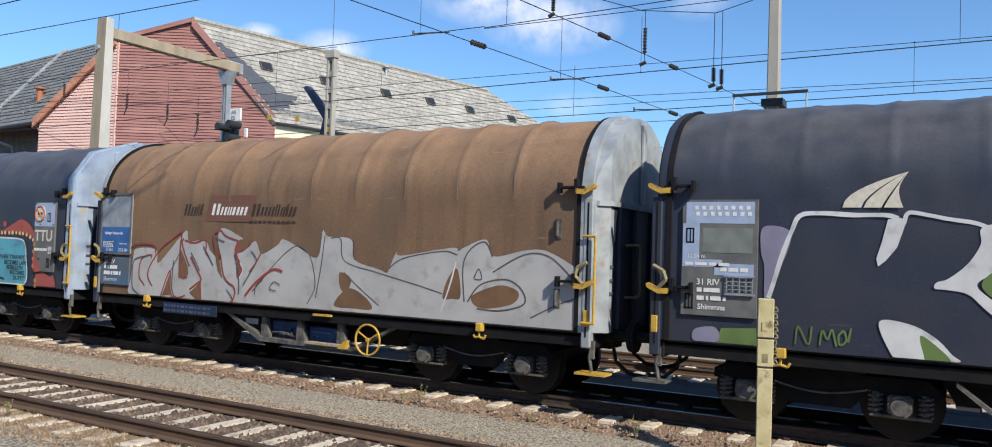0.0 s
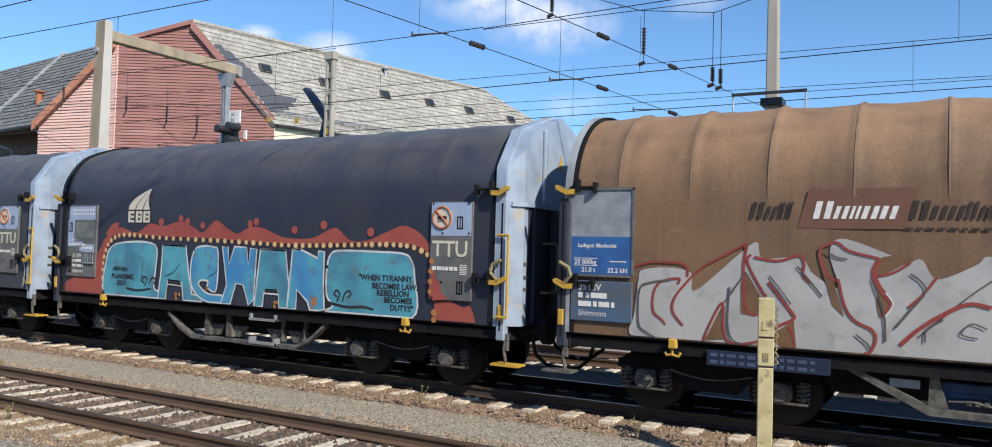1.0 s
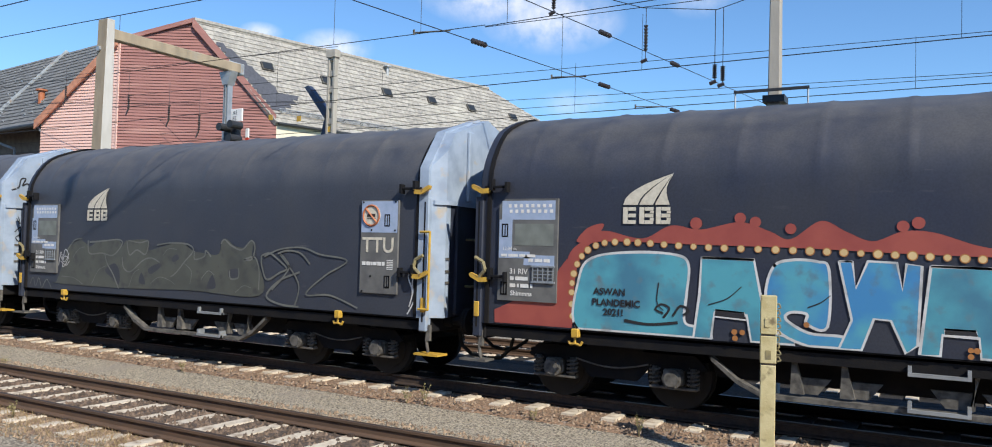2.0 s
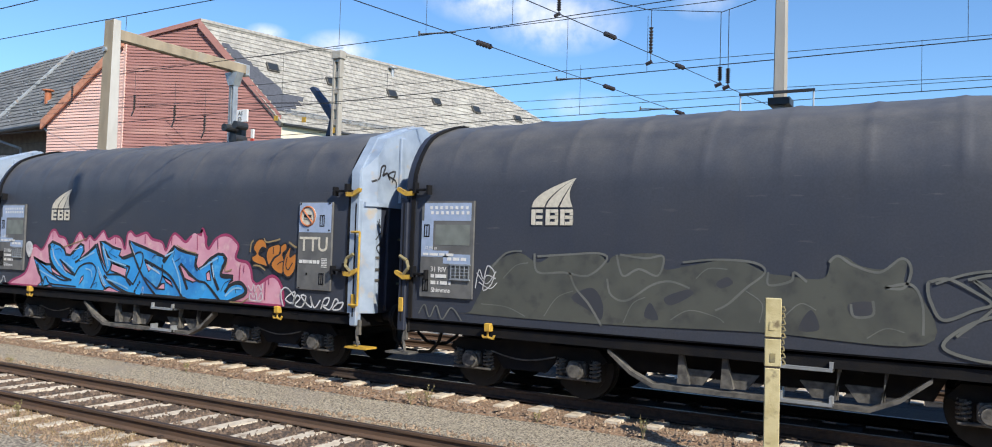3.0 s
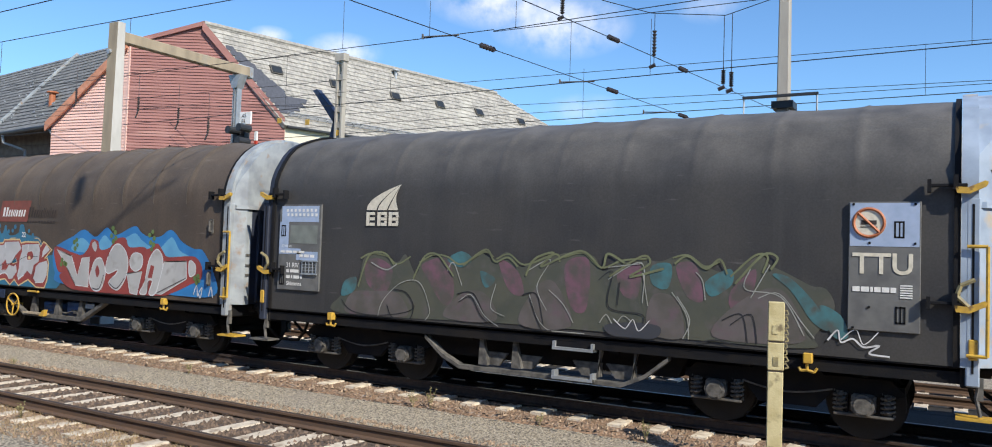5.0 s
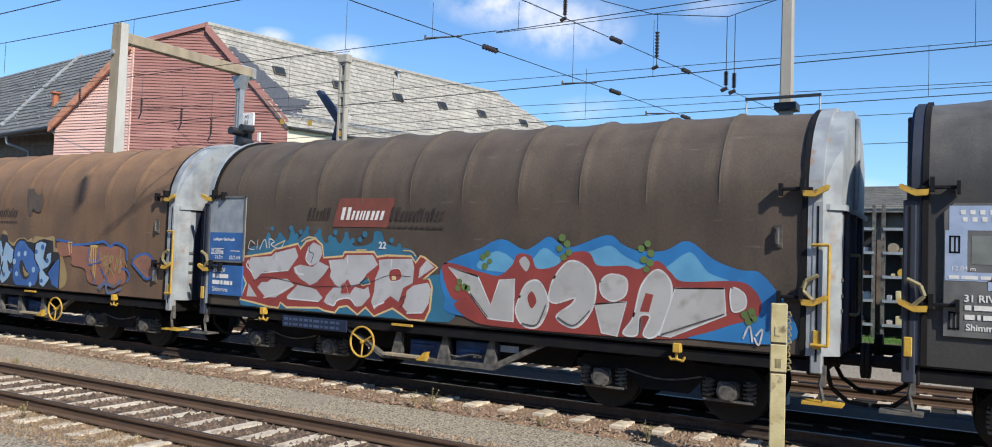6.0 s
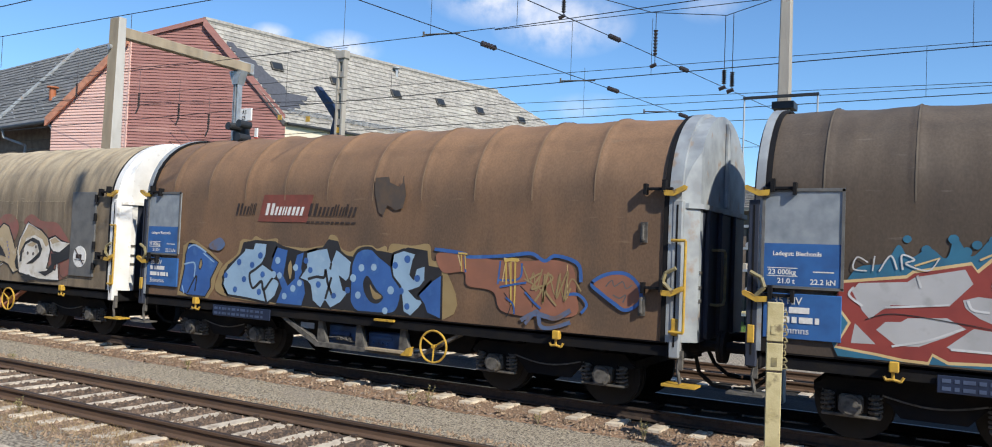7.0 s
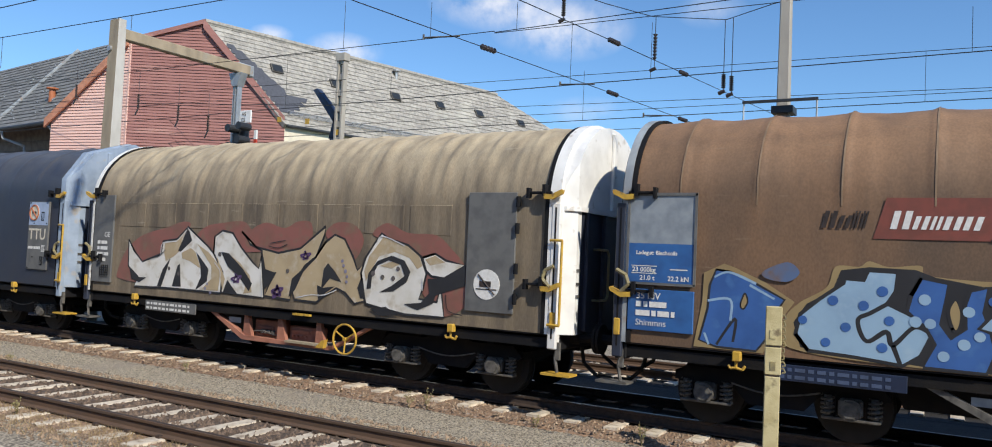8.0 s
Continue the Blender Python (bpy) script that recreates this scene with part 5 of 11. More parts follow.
stroke(w, 'graffiti_outline', 'paintred', 33, [(-1.89, 1.93), (-2.01, 2.02), (-2.08, 2.29), (-1.97, 2.37), (-1.88, 2.39), (-1.74, 2.29), (-1.42, 2.21)], .032)
stroke(w, 'graffiti_outline', 'paintred', 34, [(-1.87, 1.95), (-1.80, 1.65), (-1.72, 1.50), (-1.61, 1.42), (-1.50, 1.37), (-1.45, 1.26), (-1.51, 1.10), (-1.58, 1.08)], .032)
stroke(w, 'graffiti_outline', 'paintred', 35, [(-1.42, 2.19), (-1.48, 2.03), (-1.38, 1.81), (-1.29, 1.69), (-1.34, 1.59), (-1.39, 1.52)], .048)
stroke(w, 'graffiti_outline', 'paintred', 36, [(-1.45, 2.00), (-1.27, 2.05), (-1.09, 2.17)], .028)
stroke(w, 'graffiti_outline', 'paintred', 37, [(-0.82, 2.01), (-0.96, 1.81), (-1.11, 1.65)], .030)
stroke(w, 'graffiti_outline', 'paintred', 38, [(-1.19, 1.21), (-1.02, 1.39), (-0.80, 1.56), (-0.52, 1.72), (-0.29, 1.69)], .046)
stroke(w, 'graffiti_outline', 'pencil', 39, [(-3.93, 1.86), (-4.23, 1.81), (-4.37, 1.70), (-4.37, 1.25), (-4.26, 1.14), (-4.14, 1.08)], .024)
stroke(w, 'graffiti_outline', 'pencil', 40, [(-2.96, 1.99), (-3.10, 1.78), (-3.21, 1.61)], .020)
stroke(w, 'graffiti_outline', 'pencil', 41, [(-3.16, 1.80), (-3.18, 1.33), (-3.12, 1.13), (-3.00, 1.08)], .022)
stroke(w, 'graffiti_outline', 'pencil', 42, [(-2.34, 2.09), (-2.18, 1.90), (-2.05, 1.73)], .024)
stroke(w, 'graffiti_outline', 'pencil', 43, [(-2.67, 1.96), (-2.52, 1.77), (-2.41, 1.62)], .020)
stroke(w, 'graffiti_outline', 'pencil', 44, [(-2.01, 2.29), (-1.91, 2.22), (-1.77, 2.19)], .022)
stroke(w, 'graffiti_outline', 'pencil', 45, [(-1.50, 1.97), (-1.40, 1.67), (-1.36, 1.49), (-1.35, 1.23)], .024)
stroke(w, 'graffiti_outline', 'pencil', 46, [(-1.25, 1.40), (-1.09, 1.62), (-0.94, 1.83), (-0.98, 1.95), (-1.09, 2.04)], .024)
stroke(w, 'graffiti_outline', 'pencil', 47, [(-1.67, 1.30), (-1.55, 1.20), (-1.51, 1.13)], .022)
stroke(w, 'graffiti_outline', 'chalk', 48, [(-1.35, 1.53), (-1.27, 1.68), (-1.35, 1.81)], .020)
stroke(w, 'graffiti_outline', 'pencil', 49, [(-0.94, 1.26), (-0.92, 1.41), (-0.76, 1.53)], .022)
stroke(w, 'graffiti_outline', 'pencil', 50, [(-0.33, 1.45), (-0.48, 1.50), (-0.58, 1.38), (-0.42, 1.34)], .020)

# wagon 2
w = TRAIN[2][0]
fill(w, 'graffiti_halo', 'brick', 1, [(-3.96, 1.08), (-4.14, 1.08), (-4.06, 2.01), (-3.85, 2.30), (-3.51, 2.47), (-2.94, 2.37), (-2.54, 2.55), (-2.14, 2.50), (-1.63, 2.60), (-1.25, 2.48), (-1.01, 2.39), (-0.66, 2.62), (-0.37, 2.49), (-0.08, 2.38), (0.24, 2.50), (0.56, 2.49), (0.98, 2.35), (1.28, 2.31), (1.77, 2.33), (2.14, 2.48), (2.32, 2.49), (2.59, 2.30), (2.94, 2.30), (3.36, 2.45), (3.68, 2.55), (4.00, 2.44), (4.23, 2.21), (4.32, 2.01), (4.04, 2.20), (3.52, 2.27), (2.24, 2.24), (1.28, 2.22), (0.25, 2.24), (-0.88, 2.28), (-2.13, 2.30), (-3.50, 2.32), (-3.76, 2.20), (-3.89, 1.96), (-3.94, 1.57)], True)
fill(w, 'graffiti_halo', 'brick', 2, [(-5.22, 1.08), (-5.23, 1.27), (-4.36, 1.67), (-4.05, 2.07), (-3.97, 1.08)], False)
fill(w, 'graffiti_halo', 'brick', 3, [(4.32, 1.08), (4.32, 1.36), (4.60, 1.39), (4.86, 1.30), (4.98, 1.34), (5.06, 1.18), (5.08, 1.08)], False)
fill(w, 'graffiti_drip', 'brick', 4, [(-3.91, 2.33), (-3.74, 2.51), (-3.51, 2.57), (-3.56, 2.45), (-3.79, 2.31)], True)
dots(w, 'graffiti_drip', 'brick', 5, [(-2.20, 2.58), (-1.63, 2.65), (-1.44, 2.60), (-1.01, 2.52), (0.24, 2.56), (0.40, 2.60), (1.33, 2.46), (2.00, 2.55), (3.02, 2.44)], .075)
beads(w, 'graffiti_bead', 'ochre', 6, [(-3.94, 1.09), (-3.97, 1.68), (-3.87, 2.04), (-3.64, 2.25), (-3.22, 2.32), (-2.13, 2.27), (-0.88, 2.25), (0.25, 2.22), (1.29, 2.19), (2.24, 2.21), (3.11, 2.24), (3.60, 2.24), (3.96, 2.19), (4.27, 2.04)], .052, .125)
beads(w, 'graffiti_bead', 'cream', 7, [(-3.94, 1.09), (-3.97, 1.68), (-3.87, 2.04), (-3.64, 2.25), (-3.22, 2.32), (-2.13, 2.27), (-0.88, 2.25), (0.25, 2.22), (1.29, 2.19), (2.24, 2.21), (3.11, 2.24), (3.60, 2.24), (3.96, 2.19), (4.27, 2.04)], .040, .125)
dots(w, 'graffiti_bead', 'ochre', 8, [(4.31, 1.90), (4.31, 1.66), (4.31, 1.42), (4.32, 1.19), (4.32, 1.08)], .05)
fill(w, 'graffiti_letter', 'turq', 9, [(-3.87, 1.08), (-3.86, 1.80), (-3.66, 2.09), (-3.07, 2.18), (-2.47, 2.16), (-2.29, 2.03), (-2.31, 1.64), (-2.33, 1.28), (-2.14, 1.21), (-2.00, 1.08), (-2.88, 1.08)], True, 'chalk', .035)
fill(w, 'graffiti_letter', 'turq', 11, [(-2.12, 2.13), (-1.45, 2.12), (-1.34, 1.57), (-1.23, 1.21), (-0.97, 1.17), (-0.94, 1.08), (-1.47, 1.08), (-1.53, 1.41), (-1.94, 1.42), (-1.98, 1.08), (-2.21, 1.08), (-2.14, 1.64)], False, 'chalk', .035)
fill(w, 'graffiti_slot', 'black', 13, [(-1.93, 1.46), (-1.56, 1.44), (-1.54, 1.35), (-1.94, 1.37)], False, 'chalk', .02)
fill(w, 'graffiti_letter', 'turqblue', 15, [(-1.21, 2.04), (-1.00, 2.13), (-0.70, 2.12), (-0.56, 2.02), (-0.57, 1.33), (-0.81, 1.35), (-0.81, 1.47), (-1.00, 1.48), (-1.05, 1.39), (-0.78, 1.24), (-0.39, 1.22), (-0.27, 1.08), (-0.78, 1.08), (-1.19, 1.28), (-1.30, 1.68)], True, 'chalk', .035)
fill(w, 'graffiti_letter', 'turqblue', 17, [(-0.45, 2.13), (-0.30, 2.13), (-0.26, 1.81), (-0.13, 2.14), (0.18, 2.13), (0.24, 1.81), (0.28, 2.12), (0.44, 2.10), (0.40, 1.18), (0.28, 1.08), (0.12, 1.45), (-0.06, 1.46), (-0.19, 1.08), (-0.44, 1.08), (-0.30, 1.43)], False, 'chalk', .03)
fill(w, 'graffiti_letter', 'turq', 19, [(0.53, 2.10), (1.15, 2.09), (1.22, 1.64), (1.31, 1.24), (1.39, 1.21), (1.36, 1.08), (1.03, 1.08), (1.01, 1.31), (0.65, 1.32), (0.63, 1.08), (0.42, 1.08)], False, 'chalk', .035)
fill(w, 'graffiti_slot', 'black', 21, [(0.67, 1.39), (0.98, 1.39), (1.00, 1.32), (0.67, 1.32)], False, 'chalk', .02)
fill(w, 'graffiti_letter', 'turqblue', 23, [(1.31, 2.11), (1.50, 2.12), (1.89, 1.98), (1.91, 2.10), (2.04, 2.10), (2.04, 1.54), (2.08, 1.11), (1.95, 1.08), (1.75, 1.08), (1.70, 1.22), (1.44, 1.42), (1.43, 1.08), (1.22, 1.08)], False, 'chalk', .035)
fill(w, 'graffiti_letter', 'turq', 25, [(2.11, 1.81), (2.19, 2.06), (2.42, 2.12), (3.11, 2.12), (3.69, 2.10), (3.86, 2.00), (3.93, 1.76), (3.91, 1.08), (2.70, 1.08), (2.11, 1.08), (2.26, 1.18), (2.12, 1.37)], True, 'chalk', .035)
stroke(w, 'graffiti_scroll', 'black', 27, [(2.12, 1.24), (2.39, 1.20), (2.61, 1.18), (2.92, 1.20), (3.13, 1.17)], .045)
stroke(w, 'graffiti_scroll', 'black', 28, [(2.35, 1.26), (2.41, 1.39), (2.34, 1.45), (2.29, 1.38), (2.36, 1.34)], .035)
stroke(w, 'graffiti_scroll', 'black', 29, [(2.47, 1.26), (2.52, 1.40), (2.61, 1.45), (2.65, 1.39), (2.58, 1.34)], .035)
stroke(w, 'graffiti_scroll', 'black', 30, [(-3.17, 1.24), (-2.82, 1.21), (-2.42, 1.26)], .04)
stroke(w, 'graffiti_scroll', 'black', 31, [(-2.62, 1.31), (-2.54, 1.44), (-2.65, 1.49), (-2.73, 1.42), (-2.62, 1.37)], .03)
stroke(w, 'graffiti_scroll', 'black', 32, [(-2.49, 1.34), (-2.39, 1.48), (-2.28, 1.43), (-2.35, 1.36)], .03)
stroke(w, 'graffiti_crack', 'black', 33, [(-2.69, 1.78), (-2.71, 1.52), (-2.62, 1.41)], .014)
stroke(w, 'graffiti_crack', 'black', 34, [(-2.02, 1.52), (-1.78, 1.61), (-1.60, 1.77)], .014)
stroke(w, 'graffiti_crack', 'black', 35, [(-0.80, 1.55), (-0.65, 1.62), (-0.54, 1.71)], .014)
dots(w, 'graffiti_lamp', 'ochre', 36, [(-1.68, 1.19), (-1.58, 1.19), (-1.67, 1.11), (-0.81, 1.34), (0.93, 1.17), (0.99, 1.17), (0.93, 1.10), (1.81, 1.27), (1.88, 1.27), (1.81, 1.20), (1.88, 1.20), (1.81, 1.13)], .035)
lettering('"WHEN TYRANNY', 2.81, 1.65, .13, SPRAY['black'], w, depth(37), bold=0.004, name='painted_line')
lettering('BECOMES LAW...', 3.09, 1.52, .13, SPRAY['black'], w, depth(38), bold=0.004, name='painted_line')
lettering('REBELLION', 3.19, 1.41, .13, SPRAY['black'], w, depth(39), bold=0.004, name='painted_line')
lettering('BECOMES', 3.34, 1.30, .13, SPRAY['black'], w, depth(40), bold=0.004, name='painted_line')
lettering('DUTY!!"', 3.47, 1.18, .13, SPRAY['black'], w, depth(41), bold=0.004, name='painted_line')
lettering('ASWAN', -3.63, 1.58, .13, SPRAY['black'], w, depth(42), bold=0.004, name='painted_line')
lettering('PLANDEMIC', -3.65, 1.43, .13, SPRAY['black'], w, depth(43), bold=0.004, name='painted_line')
lettering('2021!', -3.48, 1.30, .13, SPRAY['black'], w, depth(44), bold=0.004, name='painted_line')

fill(w, 'graffiti_splash', 'brick', 118, [(4.26, 1.42), (4.26, 1.74), (4.31, 1.88), (4.36, 1.72), (4.43, 1.66), (4.47, 1.52), (4.58, 1.42)], True)
dots(w, 'graffiti_bead', 'ochre', 120, [(4.25, 1.52), (4.25, 1.68), (4.26, 1.84), (4.27, 2.0)], .045)

# wagon 3
w = TRAIN[3][0]
fill(w, 'graffiti_backing', 'ash', 1, [(-4.21, 1.25), (-3.95, 1.75), (-3.84, 1.99), (-3.41, 2.15), (-3.09, 2.02), (-2.79, 2.15), (-2.15, 2.16), (-2.00, 2.05), (-1.87, 2.16), (-1.23, 2.19), (-1.18, 1.99), (-0.84, 2.05), (-0.26, 2.15), (0.13, 2.00), (0.36, 1.97), (0.81, 1.95), (0.91, 2.19), (1.05, 2.23), (1.23, 2.12), (1.50, 2.09), (1.67, 2.21), (1.73, 2.17), (1.70, 1.91), (1.87, 1.81), (1.91, 1.23), (0.07, 1.24), (-2.08, 1.19), (-4.26, 1.20)], True)
fill(w, 'graffiti_gap', 'murk', 2, [(-2.54, 1.54), (-2.23, 1.69), (-2.06, 1.49), (-2.08, 1.25), (-2.27, 1.37)], True)
fill(w, 'graffiti_gap', 'murk', 3, [(-1.45, 1.34), (-1.37, 1.53), (-1.25, 1.31)], True)
fill(w, 'graffiti_gap', 'murk', 4, [(-1.17, 1.61), (-0.87, 1.73), (-0.79, 1.67), (-1.08, 1.51)], True)
fill(w, 'graffiti_gap', 'murk', 5, [(-0.48, 1.84), (-0.34, 1.92), (-0.27, 1.84), (-0.42, 1.77)], True)
fill(w, 'graffiti_gap', 'murk', 6, [(0.54, 1.31), (0.68, 1.56), (0.78, 1.33)], True)
fill(w, 'graffiti_gap', 'murk', 7, [(1.11, 1.66), (1.37, 1.69), (1.37, 1.54), (1.15, 1.51)], True)
stroke(w, 'graffiti_outline', 'ashline', 8, [(-3.90, 1.89), (-3.63, 2.14), (-3.36, 2.18)], 0.03)
stroke(w, 'graffiti_outline', 'ashline', 8, [(-3.15, 2.15), (-3.09, 1.88), (-2.68, 1.89), (-2.29, 1.86), (-2.01, 2.10), (-2.15, 2.18), (-2.59, 2.15), (-3.10, 2.11)], 0.03)
stroke(w, 'graffiti_outline', 'ashline', 8, [(-1.87, 2.17), (-1.77, 1.88), (-1.54, 1.98), (-1.27, 1.90), (-1.20, 2.16), (-1.45, 2.13), (-1.82, 2.17)], 0.03)
stroke(w, 'graffiti_outline', 'ashline', 8, [(-2.00, 1.83), (-1.94, 1.61), (-1.71, 1.54), (-1.35, 1.77), (-1.09, 1.83), (-0.83, 1.75)], 0.03)
stroke(w, 'graffiti_outline', 'ashline', 8, [(-0.93, 2.09), (-0.51, 2.14), (-0.02, 2.12), (0.13, 2.00), (-0.10, 1.79), (-0.33, 1.57), (-0.49, 1.48)], 0.03)
stroke(w, 'graffiti_outline', 'ashline', 8, [(0.88, 2.15), (0.98, 2.23), (1.16, 2.12), (1.44, 2.05), (1.67, 2.22), (1.77, 2.10), (1.70, 1.88), (1.50, 1.87)], 0.03)
stroke(w, 'graffiti_outline', 'ashline', 8, [(1.50, 1.87), (1.77, 1.92), (1.89, 1.70), (1.90, 1.34)], 0.03)
stroke(w, 'graffiti_outline', 'ashline', 8, [(1.13, 1.66), (1.17, 1.51), (1.37, 1.54), (1.37, 1.71)], 0.03)
stroke(w, 'graffiti_outline', 'ashline', 8, [(-2.07, 1.17), (-2.27, 1.46), (-2.48, 1.68), (-2.58, 1.90)], 0.03)
stroke(w, 'graffiti_outline', 'ashline', 8, [(0.17, 2.00), (0.18, 1.84), (0.44, 1.90), (0.48, 2.01), (0.63, 1.90)], 0.03)
stroke(w, 'graffiti_outline', 'ashline', 9, [(-4.04, 1.36), (-3.60, 1.34), (-3.28, 1.22)], 0.014)
stroke(w, 'graffiti_outline', 'ashline', 9, [(-2.97, 1.24), (-2.77, 1.52), (-2.52, 1.63)], 0.014)
stroke(w, 'graffiti_outline', 'ashline', 9, [(-1.75, 1.23), (-1.62, 1.50), (-1.44, 1.60)], 0.014)
stroke(w, 'graffiti_outline', 'ashline', 9, [(-1.08, 1.32), (-0.83, 1.46), (-0.49, 1.40), (-0.37, 1.33)], 0.014)
stroke(w, 'graffiti_outline', 'ashline', 9, [(-0.10, 1.75), (0.10, 1.60), (0.07, 1.36)], 0.014)
stroke(w, 'graffiti_outline', 'ashline', 9, [(0.37, 1.46), (0.56, 1.63), (0.74, 1.56)], 0.014)
stroke(w, 'graffiti_outline', 'ashline', 9, [(1.31, 1.26), (1.51, 1.39), (1.71, 1.36)], 0.014)
stroke(w, 'graffiti_outline', 'ashline', 9, [(-3.67, 1.76), (-3.46, 1.96), (-3.25, 2.01)], 0.014)
stroke(w, 'graffiti_outline', 'ashline', 9, [(-0.75, 1.88), (-0.59, 2.02), (-0.34, 2.02)], 0.014)
stroke(w, 'graffiti_outline', 'ashline', 15, [(1.96, 1.96), (2.15, 2.00), (2.40, 1.87), (2.57, 1.74), (2.40, 1.66), (2.10, 1.53), (1.97, 1.74), (1.94, 1.91), (1.96, 1.96)], .035)
stroke(w, 'graffiti_outline', 'ashline', 16, [(2.34, 2.00), (2.58, 2.06), (2.88, 2.02), (3.11, 1.84)], .035)
stroke(w, 'graffiti_outline', 'ashline', 17, [(2.88, 1.69), (2.40, 1.52), (2.10, 1.24), (2.41, 1.11), (2.88, 1.08)], .035)
stroke(w, 'graffiti_scrawl', 'chalk', 18, [(-4.15, 1.59), (-4.09, 1.88), (-4.01, 1.74), (-3.94, 1.94), (-3.82, 1.84), (-3.88, 1.65), (-4.01, 1.57), (-3.96, 1.79), (-3.79, 1.75)], .016)
stroke(w, 'graffiti_scrawl', 'chalk', 19, [(-4.13, 1.83), (-3.95, 1.67), (-3.79, 1.86)], .014)
stroke(w, 'graffiti_scrawl', 'chalk', 20, [(-4.09, 1.69), (-3.89, 1.60), (-3.77, 1.69)], .014)
stroke(w, 'graffiti_scrawl', 'ashline', 21, [(-5.19, 1.14), (-5.08, 1.29), (-4.98, 1.10), (-4.86, 1.29), (-4.74, 1.08), (-4.57, 1.27), (-4.38, 1.08)], .02)

stroke(w, 'graffiti_outline', 'ashline', 24, [(2.02, 1.94), (2.40, 2.08), (2.92, 2.12), (3.34, 2.01), (3.94, 1.92), (3.46, 1.65), (3.04, 1.31), (3.59, 1.32), (4.19, 1.14)], .03)
stroke(w, 'graffiti_outline', 'ashline', 25, [(2.23, 1.35), (2.63, 1.76), (2.40, 1.99), (2.86, 1.50), (2.78, 1.08)], .03)
stroke(w, 'graffiti_scrawl', 'chalk', 26, [(4.40, 1.43), (4.47, 1.74), (4.60, 1.44), (4.70, 1.75), (4.83, 1.47), (4.67, 1.63)], .022)
stroke(w, 'graffiti_scrawl', 'chalk', 27, [(5.24, 1.22), (5.30, 1.46), (5.21, 1.71), (5.34, 1.83), (5.29, 1.59), (5.34, 1.35), (5.21, 1.10)], .022)

# wagon 4
w = TRAIN[4][0]
fill(w, 'graffiti_cloud', 'pink', 1, [(-4.82, 1.08), (-4.59, 1.19), (-4.14, 1.36), (-3.97, 1.68), (-3.98, 1.88), (-3.79, 1.99), (-3.54, 1.90), (-3.37, 2.06), (-3.20, 2.31), (-3.04, 2.35), (-2.90, 2.22), (-2.67, 2.17), (-2.49, 1.97), (-2.38, 2.04), (-2.22, 2.26), (-2.11, 2.30), (-1.94, 2.14), (-1.79, 2.24), (-1.63, 2.15), (-1.47, 2.25), (-1.32, 2.35), (-1.16, 2.18), (-0.92, 2.25), (-0.72, 2.18), (-0.59, 1.99), (-0.53, 2.29), (-0.41, 2.35), (-0.25, 2.26), (0.07, 2.33), (0.25, 2.21), (0.56, 2.15), (0.69, 1.99), (0.81, 2.22), (0.93, 2.33), (1.10, 2.25), (1.27, 2.17), (1.46, 2.30), (1.81, 2.29), (1.84, 2.13), (1.91, 1.08), (-1.38, 1.08), (-4.78, 1.08)], True, 'magenta', 0.05)
fill(w, 'graffiti_cloud', 'pink', 3, [(1.70, 2.35), (1.81, 2.29), (1.84, 2.13), (1.93, 2.06), (2.08, 2.22), (2.26, 2.31), (2.47, 2.31), (2.65, 2.20), (2.72, 2.11), (2.66, 1.93), (2.73, 1.86), (2.97, 1.82), (3.07, 1.69), (3.12, 1.51), (3.24, 1.44), (3.40, 1.51), (3.59, 1.60), (3.75, 1.55), (3.87, 1.38), (3.90, 1.21), (3.86, 1.08), (3.04, 1.08), (1.72, 1.08)], True, 'magenta', 0.055)
fill(w, 'graffiti_cloud', 'pink', 5, [(1.42, 2.24), (1.67, 2.29), (1.79, 2.23), (1.81, 2.09), (1.93, 1.99), (1.99, 1.78), (1.98, 1.08), (1.45, 1.08)], True)
fill(w, 'graffiti_letter', 'spray', 8, [(-3.82, 1.72), (-3.34, 1.58), (-3.15, 1.59), (-3.06, 1.41), (-2.72, 1.31), (-3.03, 1.47), (-3.19, 1.69), (-3.27, 2.01), (-3.13, 2.09), (-2.83, 2.02), (-2.67, 1.93), (-2.61, 1.82), (-2.45, 1.81), (-2.26, 1.95), (-2.10, 2.06), (-1.99, 2.03), (-1.97, 1.91), (-2.12, 1.70), (-1.57, 2.02), (-1.52, 2.08), (-1.38, 1.79), (-1.15, 1.51), (-1.32, 1.84), (-1.42, 2.13), (-1.26, 2.12), (-0.96, 2.01), (-0.71, 1.97), (-0.77, 1.85), (-0.66, 1.80), (-0.32, 1.90), (-0.19, 1.67), (-0.22, 1.08), (-1.38, 1.08), (-2.62, 1.08), (-3.63, 1.08), (-3.43, 1.21), (-3.61, 1.41)], False, 'black', 0.06)
fill(w, 'graffiti_letter', 'sprayblue', 10, [(-0.32, 1.90), (-0.46, 2.17), (-0.25, 2.10), (-0.01, 2.04), (0.35, 1.95), (0.65, 1.86), (0.61, 1.77), (0.94, 2.08), (1.06, 2.02), (1.27, 1.97), (1.63, 1.92), (1.57, 1.76), (1.64, 1.64), (1.52, 1.08), (0.80, 1.08), (-0.22, 1.08), (-0.37, 1.40)], False, 'black', 0.06)
